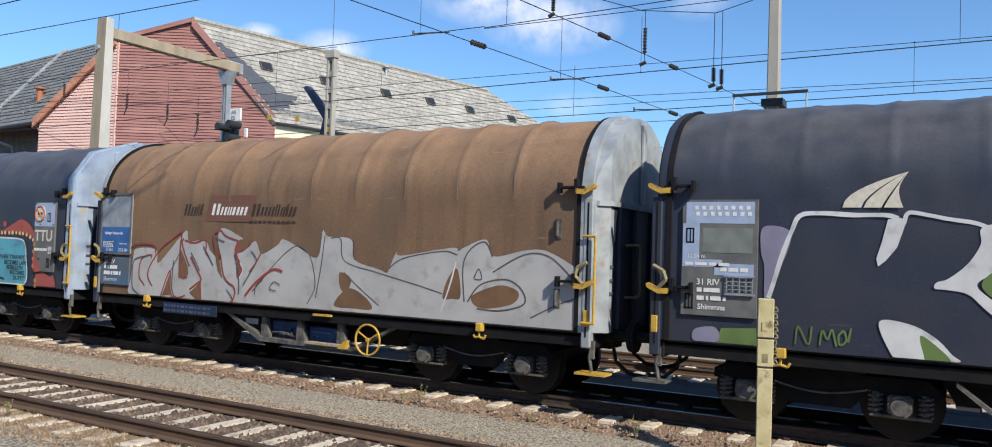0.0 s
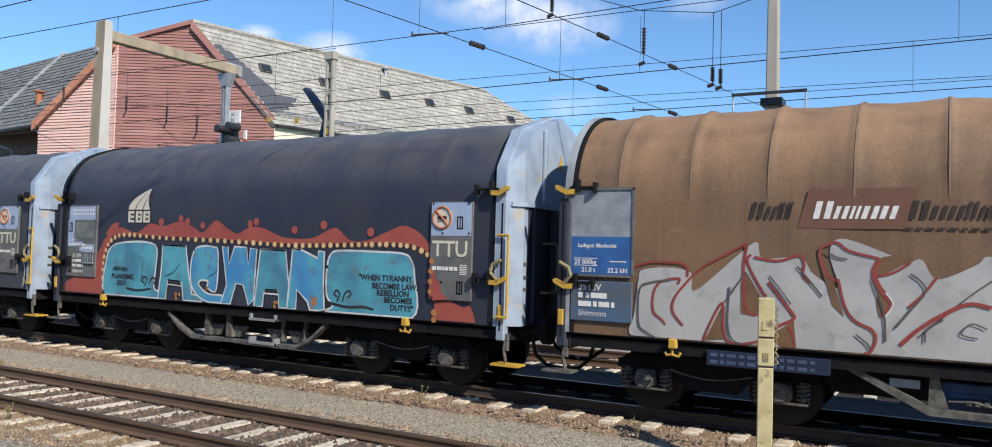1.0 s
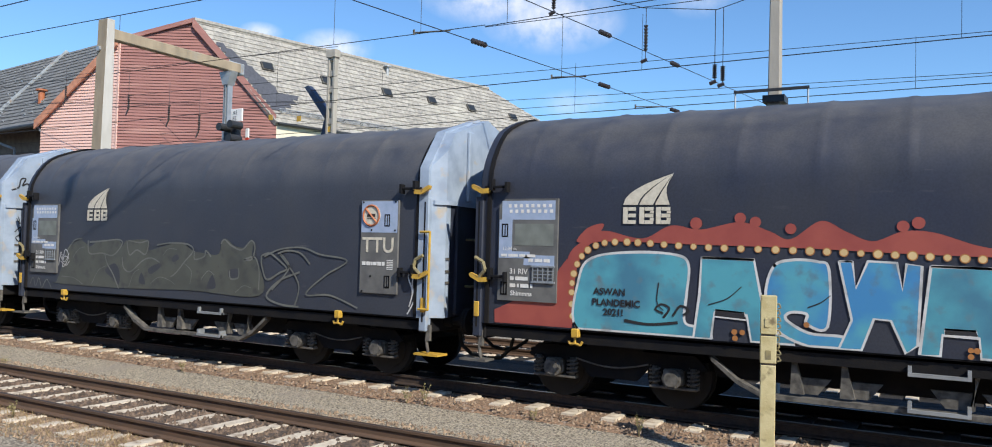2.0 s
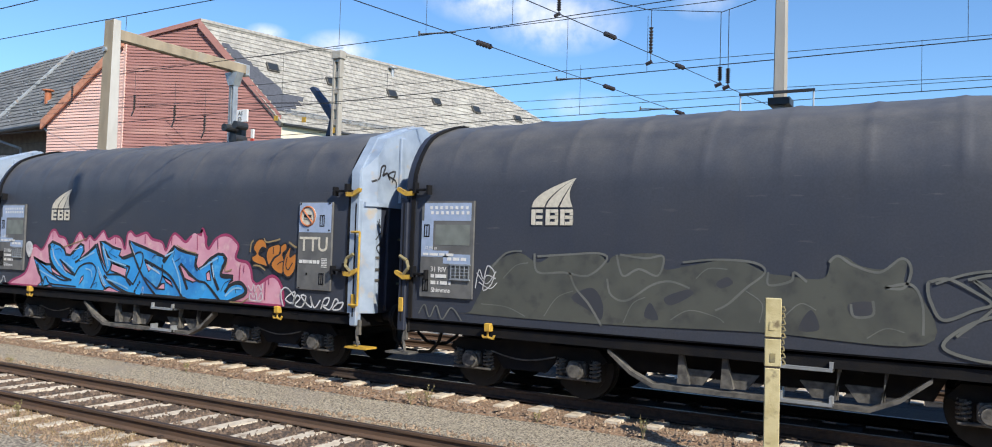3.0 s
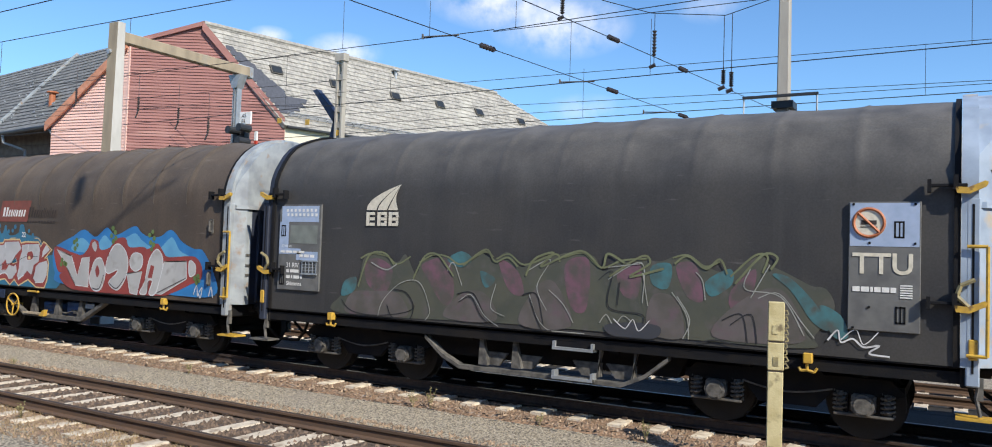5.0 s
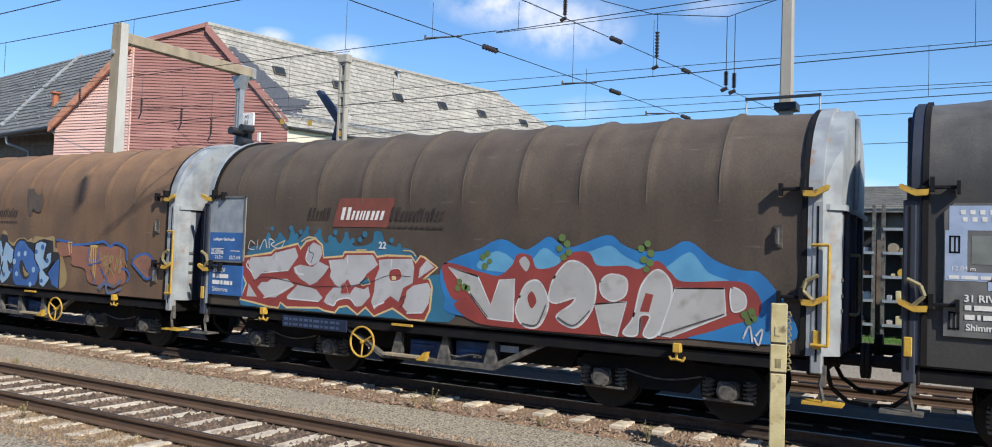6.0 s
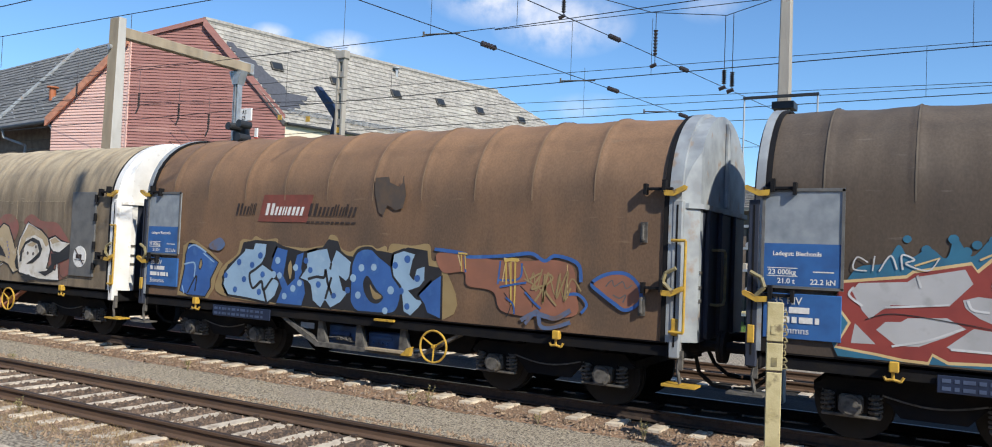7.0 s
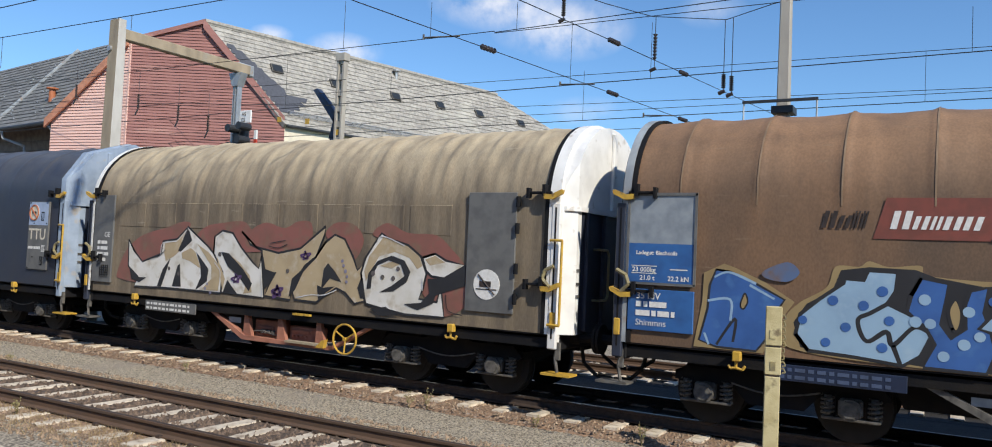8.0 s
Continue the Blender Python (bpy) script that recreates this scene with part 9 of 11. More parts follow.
stroke(w, 'graffiti_line', 'black', 47, [(3.82, 1.78), (4.00, 1.74)], 0.014)
stroke(w, 'graffiti_shine', 'chalk', 48, [(-3.17, 1.88), (-3.13, 2.12), (-2.72, 2.17)], 0.016)
stroke(w, 'graffiti_shine', 'chalk', 48, [(-1.58, 1.95), (-1.57, 2.24), (-1.40, 2.38)], 0.016)
stroke(w, 'graffiti_shine', 'chalk', 48, [(-0.31, 1.22), (-0.38, 1.68)], 0.016)
stroke(w, 'graffiti_shine', 'chalk', 48, [(2.05, 2.00), (2.23, 2.25), (2.36, 2.40), (2.82, 2.26)], 0.016)
stroke(w, 'graffiti_shine', 'chalk', 48, [(0.51, 1.27), (0.83, 1.34), (1.15, 1.36), (1.43, 1.46)], 0.016)
stroke(w, 'graffiti_shine', 'chalk', 48, [(3.20, 1.75), (3.21, 1.55)], 0.016)
stroke(w, 'graffiti_shine', 'chalk', 48, [(-1.61, 1.80), (-1.44, 1.62), (-1.46, 1.27)], 0.016)


# black tags on the end plates
def end_stroke(w, pts, x, width):
    """A painted line on the end of a wagon, given in (y, z)."""
    line = curve(pts, False)
    bm = bmesh.new()
    rows = []
    for i, p in enumerate(line):
        d = (line[min(i + 1, len(line) - 1)] - line[max(i - 1, 0)]).normalized()
        ya, yb = p.x - d.y * width / 2, p.x + d.y * width / 2
        rows.append((bm.verts.new((x + bow(ya), ya, p.y + d.x * width / 2)), bm.verts.new((x + bow(yb), yb, p.y - d.x * width / 2))))
    for a, b in zip(rows, rows[1:]):
        bm.faces.new((a[0], a[1], b[1], b[0]))
    part("graffiti_tag", bm, SPRAY["black"], w)


for k in (4, 5):
    for pts, x, width in (([(-1.32, 3.28), (-1.20, 3.36), (-1.16, 3.54), (-1.05, 3.56), (-1.12, 3.40), (-1.0, 3.45), (-0.92, 3.34)], END - 0.024, 0.035),
                          ([(-0.86, 3.30), (-0.78, 3.50), (-0.98, 3.42), (-0.76, 3.34), (-0.74, 3.22)], END - 0.024, 0.03),
                          ([(-1.22, 2.62), (-1.14, 2.50), (-1.18, 2.66)], END - 0.024, 0.02),
                          ([(-1.25, 2.30), (-1.12, 2.42), (-1.04, 2.34), (-1.16, 2.22), (-1.0, 2.16), (-1.12, 2.06), (-1.22, 2.18), (-1.04, 2.26)], END - 0.024, 0.025)):
        end_stroke(TRAIN[k][0], pts, x, width)


# ---- ground and tracks ----
def make_ground():
    bm = bmesh.new()
    vs = [bm.verts.new(c) for c in ((-1500, -1500, -0.275), (1500, -1500, -0.275), (1500, 1500, -0.275), (-1500, 1500, -0.275))]
    bm.faces.new(vs)
    tagged(part("ground", bm, M_GRAVEL, None), "grey gravel ground of the railway yard", "ground", kind="structure")


make_ground()
YN = 7.35             # centre of the near track
ZN = -0.08            # its rail top


def rail_mesh(length, side, top):
    bm = bmesh.new()
    out = [(-0.07, -0.16), (0.07, -0.16), (0.07, -0.145), (0.012, -0.125), (0.009, -0.045), (0.034, -0.035), (0.036, -0.004), (0.03, 0.0), (-0.03, 0.0), (-0.036, -0.004),
           (-0.034, -0.035), (-0.009, -0.045), (-0.012, -0.125), (-0.07, -0.145)]
    a = [bm.verts.new((-length, y, z)) for y, z in out]
    b = [bm.verts.new((length, y, z)) for y, z in out]
    n = len(out)
    for i in range(n):
        f = bm.faces.new((a[i], b[i], b[(i + 1) % n], a[(i + 1) % n]))
        f.material_index = 1 if i in (7,) else 0
    bmesh.ops.recalc_face_normals(bm, faces=bm.faces[:])
    me = bpy.data.meshes.new("rail")
    bm.to_mesh(me)
    bm.free()
    me.materials.append(side)
    me.materials.append(top)
    return me


RAIL = rail_mesh(150, M_RAIL, M_RAILTOP)
OLD_RAIL = rail_mesh(150, M_RAILSIDE, M_RAIL)


def sleeper_mesh(middle):
    bm = bmesh.new()
    out = [(-0.135, -0.2), (0.135, -0.2), (0.10, 0.0), (-0.10, 0.0)]
    ends_of = set()
    for y0, y1, d in ((-1.3, -0.82, 0), (0.82, 1.3, 0), (-0.82, 0.82, -0.004)):
        f = [bm.verts.new((x, y0, z + d)) for x, z in out]
        k = [bm.verts.new((x, y1, z + d)) for x, z in out]
        bm.faces.new(f)
        bm.faces.new(k[::-1])
        for i in range(4):
            bm.faces.new((f[i], k[i], k[(i + 1) % 4], f[(i + 1) % 4]))
        if abs(y0 + y1) > 0.1:
            ends_of = set(bm.faces)
    bmesh.ops.recalc_face_normals(bm, faces=bm.faces[:])
    old = set(bm.faces)
    for s in (-1, 1):
        for d in (-0.105, 0.105):
            box(bm, -0.035, 0.035, s * 0.7525 + d - 0.025, s * 0.7525 + d + 0.025, 0.0, 0.035)
    for f in bm.faces:
        f.material_index = 0 if f in ends_of else 2 if f in old else 1
    me = bpy.data.meshes.new("sleeper")
    bm.to_mesh(me)
    bm.free()
    me.materials.append(M_SLEEPER)
    me.materials.append(M_RAIL)
    me.materials.append(middle)
    return me


# sleeper middles under the train carry its painted shade
SLEEPER, SHADED_SLEEPER = sleeper_mesh(M_SLEEPER), sleeper_mesh(M_TRAINSHADE)
rng = random.Random(5)


def track(y, z, label, x0, x1, bed=M_BALLAST):
    t = thing("track", label, "railway track", "tracks of the yard", at=Matrix.Translation((0, y, z)))
    for s in (-0.7525, 0.7525):
        shared("rail", RAIL if y == YC else OLD_RAIL, t, 0, s, 0)
    if bed:
        bm = bmesh.new()
        out = [(-2.0, -0.29 - z), (-1.5, -0.20), (-0.72, -0.195), (-0.6, -0.24), (0.6, -0.24), (0.72, -0.195), (1.5, -0.2), (2.0, -0.29 - z)]
        if y == YN:
            out[2:6] = [(-0.72, -0.185), (-0.6, -0.186), (0.6, -0.186), (0.72, -0.185)]
        if y == YC:
            out[0], out[1] = (-1.66, -0.285), (-1.38, -0.20)
        nx = 400
        rows = []
        for i in range(nx + 1):
            x = -90 + 110 * i / nx
            rows.append([bm.verts.new((x, yy + 0.06 * noise.noise((x * 2, yy, y)), zz + 0.012 * noise.noise((x * 3, yy * 4, y)))) for yy, zz in out])
        for i in range(nx):
            for j in range(7):
                bm.faces.new((rows[i][j], rows[i + 1][j], rows[i + 1][j + 1], rows[i][j + 1])).material_index = int(j in (2, 3, 4))
        part("ballast_bed", bm, (bed, M_OILBED), t)
    n = int((x1 - x0) / 0.6)
    for i in range(n):
        o = shared("sleeper", SHADED_SLEEPER if y == YC else SLEEPER, t, x0 + 0.6 * i + rng.uniform(-0.02, 0.02), rng.uniform(-0.03, 0.03), -0.168 + rng.uniform(-0.010, 0.010), rng.uniform(-1.2, 1.2))
    return t


track(YN, ZN, "rusty near track on pale concrete sleepers", -60, 6)
track(YC, 0.0, "track with pale sleeper ends under the train", -60, 6)
# this bed is coloured dark for the shade behind the train
track(YC + 4.6, 0.0, "rusty track behind the train", -60, 12, M_TRAINSHADE)


# ---- rough background ----
def wall(name, pts, mat, label, cat):
    bm = bmesh.new()
    bm.faces.new([bm.verts.new(p) for p in pts])
    return tagged(part(name, bm, mat, None), label, cat, kind="structure")
def slab(bm, pts, th):
    """A flat many-sided plate of some thickness behind its face."""
    p = [Vector(c) for c in pts]
    n = (p[1] - p[0]).cross(p[2] - p[0]).normalized()
    f = [bm.verts.new(c) for c in p]
    k = [bm.verts.new(c - n * th) for c in p]
    bm.faces.new(f)
    bm.faces.new(k[::-1])
    for i in range(len(p)):
        bm.faces.new((f[i], k[i], k[(i + 1) % len(p)], f[(i + 1) % len(p)]))


def cut(poly, lo, hi):
    """The part of a convex outline (u, v) with lo < v < hi."""
    for sign, lim in ((1, lo), (-1, hi)):
        out = []
        for (u0, v0), (u1, v1) in zip(poly, poly[1:] + poly[:1]):
            a, b = sign * (v0 - lim), sign * (v1 - lim)
            if a >= 0:
                out.append((u0, v0))
            if a * b < 0:
                k = a / (a - b)
                out.append((u0 + (u1 - u0) * k, v0 + (v1 - v0) * k))
        poly = out
        if len(poly) < 3:
            return []
    return poly


def coursed(bm, origin, du, dv, outline, step, proud, n_out, break_u=0.0, seed=1):
    """Overlapping courses (boards or shingle rows) that fill an outline on a plane; each row's foot stands proud."""
    r = random.Random(seed)
    origin, du, dv, n_out = Vector(origin), Vector(du), Vector(dv), Vector(n_out)
    v0, v1 = min(v for _, v in outline), max(v for _, v in outline)
    k = 0
    v = v0
    while v < v1:
        row = cut(outline, v, min(v + step, v1))
        pieces = [row] if row else []
        if row and break_u:
            pieces = []
            u_lo, u_hi = min(u for u, _ in row), max(u for u, _ in row)
            u = u_lo - break_u * (0.5 if k % 2 else 1.0)
            while u < u_hi:
                pc = [(b, a) for a, b in cut([(b, a) for a, b in row], u + 0.012, u + break_u)]
                if len(pc) > 2:
                    pieces.append(pc)
                u += break_u
        for pc in pieces:
            lift = r.uniform(0, 0.3) * proud
            low = min(b for _, b in pc)
            try:
                fr = [bm.verts.new(origin + du * a + dv * b + n_out * (proud * (1 - (b - v) / step) + lift)) for a, b in pc]
                bm.faces.new(fr)
                # the foot of the row
                foot = [x for x, (_, b) in zip(fr, pc) if abs(b - low) < 1e-5]
                if len(foot) == 2:
                    q = [bm.verts.new(x.co - n_out * (proud * 1.2 + lift)) for x in foot]
                    bm.faces.new((foot[0], foot[1], q[1], q[0]))
            except ValueError:
                pass
        v += step
        k += 1


# ---- the goods shed: two wings and a chamfered, boarded corner ----
PEAK, EAVE, CORNER = Vector((-32.86, 26.70, 13.24)), Vector((-29.28, 28.99, 8.54)), Vector((-35.99, 24.92, 12.18))
RIDGE_FAR, RIDGE_LEFT = Vector((-27.69, 46.91, 13.24)), Vector((-56.91, 29.62, 13.24))
VERGE_FOOT = Vector((-41.23, 24.07, 8.16))


def shed():
    s = thing("goods_shed", "red boarded railway shed with grey shingled roofs", "building")
    # red wall, square to the corner
    u = Vector((EAVE.x - CORNER.x, EAVE.y - CORNER.y, 0)).normalized()
    n = Vector((u.y, -u.x, 0))
    o = Vector((CORNER.x, CORNER.y, 0))
    to2 = lambda p, oo, uu: ((Vector(p) - oo).dot(uu), p[2])
    out = [(0, -0.3), (to2(EAVE, o, u)[0], -0.3), to2(EAVE, o, u), to2(PEAK, o, u), (0, CORNER.z)]
    bm = bmesh.new()
    slab(bm, [o + u * a + Vector((0, 0, b)) for a, b in out], 0.3)
    wall_red = part("wall", bm, M_REDWALL, s, "dark red painted board wall")
    bm = bmesh.new()
    coursed(bm, o + n * 0.01, u, (0, 0, 1), out, 0.15, 0.04, n)
    tagged(part("boarding", bm, M_REDWALL, wall_red), kind="stuff")
    # pink wall along the tracks
    u2 = Vector((VERGE_FOOT.x - CORNER.x, VERGE_FOOT.y - CORNER.y, 0)).normalized()
    n2 = Vector((-u2.y, u2.x, 0))
    w = to2(VERGE_FOOT, o, u2)[0]
    out = [(0, -0.3), (w - 0.25, -0.3), (w - 0.25, VERGE_FOOT.z + 0.1), (0, CORNER.z)]
    bm = bmesh.new()
    slab(bm, [o + u2 * a + Vector((0, 0, b)) for a, b in out][::-1], 0.3)
    wall_pink = part("wall", bm, M_PINKWALL, s, "pale pink board wall")
    bm = bmesh.new()
    coursed(bm, o + n2 * 0.01, u2, (0, 0, 1), out, 0.15, 0.04, n2)
    tagged(part("boarding", bm, M_PINKWALL, wall_pink), kind="stuff")
    bm = bmesh.new()
    box(bm, -0.06, 0.06, -0.06, 0.06, -0.3, 12.1, m=Matrix.Translation((o.x, o.y, 0)))
    part("corner_board", bm, M_PINKWALL, s)
    # roof of the wing that runs away
    d = (RIDGE_FAR - PEAK).normalized()
    dn = (EAVE - PEAK) - d * (EAVE - PEAK).dot(d)
    up = -dn.normalized()
    nr = d.cross(up).normalized()
    if nr.z < 0:
        nr = -nr
    q = lambda p: ((Vector(p) - EAVE).dot(d), (Vector(p) - EAVE).dot(up))
    hip = Vector((-22.6, 57.2, 9.45))
    out = [q(EAVE), (q(hip)[0] + 1.5, 0.0), q(RIDGE_FAR), q(PEAK)]
    base = EAVE - up * 0.35
    out = [(a, b + 0.35) for a, b in out]
    out[0], out[1] = (out[0][0] - 0.12, 0), (out[1][0], 0)
    bm = bmesh.new()
    slab(bm, [base + d * a + up * b for a, b in out], 0.22)
    roof = part("roof", bm, M_SLATE, s, "pale grey shingled roof")
    bm = bmesh.new()
    coursed(bm, base + nr * 0.02, d, up, out, 0.30, 0.035, nr, break_u=0.42)
    tagged(part("shingles", bm, M_SLATE, roof), kind="stuff")
    # newer dark patch beside the gable, stepped like its shingles
    rr = random.Random(3)
    for i in range(13):
        b = 0.75 + 0.30 * i
        e = q(EAVE)[0] - 0.05 + (q(PEAK)[0] - q(EAVE)[0]) * (b - 0.35) / q(PEAK)[1]
        wd = (1.75 - 0.11 * i) if i > 3 else 2.3 - 0.5 * (3 - i)
        bm = bmesh.new()
        slab(bm, [base + d * x + up * y + nr * 0.085 for x, y in ((e, b), (e + wd + rr.uniform(0, 0.4), b), (e + wd + rr.uniform(0, 0.2), b + 0.3), (e + 0.08, b + 0.3))], 0.02)
        part("shingle_course", bm, M_NEWSLATE, roof)
    for h in ((-30.87, 29.72, 11.33), (-29.91, 33.17, 11.21), (-28.88, 37.24, 11.23), (-28.07, 40.67, 11.32), (-27.23, 43.98, 11.35), (-26.23, 47.83, 11.31)):
        a, b = q(h)
        m = Matrix((d, up, nr)).transposed().to_4x4()
        m.translation = EAVE + d * a + up * b + nr * 0.05
        bm = bmesh.new()
        box(bm, -0.33, 0.33, -0.26, 0.26, 0.0, 0.10, m=m)
        hatch = part("roof_hatch", bm, M_GREYSTEEL, roof)
        bm = bmesh.new()
        box(bm, -0.28, 0.28, -0.22, 0.2, 0.105, 0.13, m=m)
        part("pane", bm, M_DARKPANE, hatch)
    bm = bmesh.new()
    rod(bm, (-29.53, 38.11, 7.5), (-29.53, 38.11, 13.05), 0.09, 10)
    rod(bm, (-29.53, 38.11, 13.05), (-29.53, 38.11, 13.12), 0.24, 12)
    part("roof_vent", bm, M_GALV, roof)
    for row in range(2):
        bm = bmesh.new()
        a = 0.2
        while a < 13:
            c = base + d * a + up * (0.55 + 0.16 * row) + nr * 0.08
            rod(bm, c, c + nr * 0.22, 0.02, 4)
            a += 0.55
        for hgt in (0.1, 0.2):
            c = base + up * (0.55 + 0.16 * row) + nr * (0.08 + hgt)
            rod(bm, c + d * 0.1, c + d * 13, 0.018, 4)
        part("snow_guard", bm, M_GALV, roof)
    bm = bmesh.new()
    rod(bm, PEAK + nr * 0.05, RIDGE_FAR + nr * 0.05, 0.13, 8)
    part("ridge_cap", bm, M_SLATE, roof)
    bm = bmesh.new()
    slab(bm, [RIDGE_FAR, base + d * out[1][0], base + d * out[1][0] + Vector((-14, 3, 0))], 0.2)
    part("hip_roof", bm, M_SLATE, s)
    # verge boards
    for a, b, nn, t in ((PEAK, EAVE, n, M_REDWALL), (Vector((CORNER.x, CORNER.y, CORNER.z)), VERGE_FOOT, n2, M_ORANGE)):
        bm = bmesh.new()
        slab(bm, [a + nn * 0.16 + Vector((0, 0, 0.12)), a + nn * 0.16 - Vector((0, 0, 0.34)), b + nn * 0.16 - Vector((0, 0, 0.34)), b + nn * 0.16 + Vector((0, 0, 0.12))], 0.1)
        part("verge_board", bm, t, s)
    bm = bmesh.new()
    slab(bm, [CORNER + n * 0.12 + Vector((0, 0, 0.1)), CORNER + n * 0.12 - Vector((0, 0, 0.12)), PEAK + n * 0.12 - Vector((0, 0, 0.12)), PEAK + n * 0.12 + Vector((0, 0, 0.1))], 0.08)
    part("verge_board", bm, M_REDWALL, s)
    # cream side wall under the eaves
    o3 = Vector((EAVE.x, EAVE.y, 0))
    e3 = Vector((d.x, d.y, 0)).normalized()
    n3 = Vector((e3.y, -e3.x, 0))
    bm = bmesh.new()
    slab(bm, [o3 + Vector((0, 0, -0.3)), o3 + e3 * 28 + Vector((0, 0, -0.3)), o3 + e3 * 28 + Vector((0, 0, 8.2)), o3 + Vector((0, 0, 8.2))], 0.3)
    part("wall", bm, M_CREAMWALL, s, "cream rendered side wall")
    bm = bmesh.new()
    c = EAVE - up * 0.38
    rod(bm, c, c + d * 26, 0.08, 8)
    part("gutter", bm, M_SIGNALBLACK, s)
    # roof of the wing along the tracks
    d4 = (RIDGE_LEFT - PEAK).normalized()
    dn = (VERGE_FOOT - PEAK) - d4 * (VERGE_FOOT - PEAK).dot(d4)
    up4 = -dn.normalized()
    n4 = up4.cross(d4).normalized()
    if n4.z < 0:
        n4 = -n4
    q4 = lambda p: ((Vector(p) - VERGE_FOOT).dot(d4), (Vector(p) - VERGE_FOOT).dot(up4))
    out = [(0, 0), (22, 0), (22, q4(PEAK)[1]), (q4(PEAK)[0], q4(PEAK)[1]), q4(CORNER)]
    bm = bmesh.new()
    slab(bm, [VERGE_FOOT + d4 * a + up4 * b for a, b in out][::-1], 0.2)
    roof = part("roof", bm, M_DARKSLATE, s, "dark grey shingled roof")
    bm = bmesh.new()
    coursed(bm, VERGE_FOOT + n4 * 0.03, d4, up4, out, 0.30, 0.035, n4, break_u=0.42, seed=4)
    tagged(part("shingles", bm, M_DARKSLATE, roof), kind="stuff")
    rr = random.Random(8)
    for i in range(60):
        a, b = rr.uniform(0.5, 15), rr.uniform(0.5, q4(PEAK)[1] - 0.5)
        if a < 5 and b > a * 1.0 + 0.8:
            continue
        c = VERGE_FOOT + d4 * a + up4 * b + n4 * 0.07
        bm = bmesh.new()
        rod(bm, c, c + n4 * 0.07, 0.05, 5)
        part("snow_hook", bm, M_GALV, roof)
    bm = bmesh.new()
    a, b = Vector((-45.85, 28.41, 13.35)) + n4 * 0.1, Vector((-48.36, 25.35, 8.72)) + n4 * 0.1
    rod(bm, a, b, 0.11, 6)
    part("valley_flashing", bm, M_PALEGREY, roof)
    bm = bmesh.new()
    rod(bm, (-43.23, 25.35, 9.4), (-43.23, 25.35, 10.25), 0.17, 10)
    rod(bm, (-43.23, 25.35, 10.25), (-43.23, 25.35, 10.33), 0.30, 10)
    part("roof_vent", bm, M_SIGNRED, roof)
    bm = bmesh.new()
    c = VERGE_FOOT - up4 * 0.08
    rod(bm, c, c + d4 * 16, 0.11, 8)
    part("gutter", bm, M_SIGNALBLACK, s)
    bm = bmesh.new()
    tube(bm, [c + d4 * 0.1, c + Vector((0.25, 0.2, -0.5)), c + Vector((0.25, 0.25, -8))], 0.07, 8)
    part("downpipe", bm, M_PALEGREY, s)
    bm = bmesh.new()
    tube(bm, [c + d4 * 5.6, c + d4 * 5.6 + Vector((0, 0.1, -0.5)), c + d4 * 4.6 + Vector((0, 0.9, -0.9)), c + d4 * 4.6 + Vector((0, 0.9, -8))], 0.07, 8)
    part("downpipe", bm, M_PALEGREY, s)
    # recessed wall under the wide eaves, its shade painted into the dark colour
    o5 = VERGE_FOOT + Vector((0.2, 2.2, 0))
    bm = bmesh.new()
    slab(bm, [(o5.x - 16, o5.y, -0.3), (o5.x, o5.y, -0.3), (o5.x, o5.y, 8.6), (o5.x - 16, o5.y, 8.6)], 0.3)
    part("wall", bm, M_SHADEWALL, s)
    bm = bmesh.new()
    slab(bm, [(o5.x, VERGE_FOOT.y + 0.3, -0.3), (o5.x, o5.y, -0.3), (o5.x, o5.y, 8.6), (o5.x, VERGE_FOOT.y + 0.3, 8.0)], 0.3)
    part("wall", bm, M_CREAMWALL, s)
    # far side, so that the shed is closed
    bm = bmesh.new()
    slab(bm, [RIDGE_LEFT, PEAK, RIDGE_FAR, RIDGE_FAR + Vector((-16, 3, -6)), RIDGE_LEFT + Vector((0, 14, -6))], 0.2)
    part("rear_roof", bm, M_SLATE, s)


M_DARKPANE = material("dark_roof_pane", (0.03, 0.035, 0.04), 0.3)
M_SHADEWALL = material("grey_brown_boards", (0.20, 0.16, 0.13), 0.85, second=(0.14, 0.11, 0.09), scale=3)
shed()


# ---- masts, signal and overhead wires ----
def insulator(bm, a, b, r=0.07, n=7):
    a, b = Vector(a), Vector(b)
    d = b - a
    q = Vector((0, 0, 1)).rotation_difference(d.normalized()).to_matrix()
    rings = []
    for i in range(n):
        for u, k in ((0.1, 0.35), (0.22, 1.0), (0.78, 0.6), (0.9, 0.35)):
            o = a + d * ((i + u) / n)
            rings.append([bm.verts.new(o + q @ Vector((math.cos(g * 0.7854), math.sin(g * 0.7854), 0)) * (r * k)) for g in range(8)])
    for p, s in zip(rings, rings[1:]):
        for g in range(8):
            bm.faces.new((p[g], p[(g + 1) % 8], s[(g + 1) % 8], s[g]))
    bm.faces.new(rings[0][::-1])
    bm.faces.new(rings[-1])


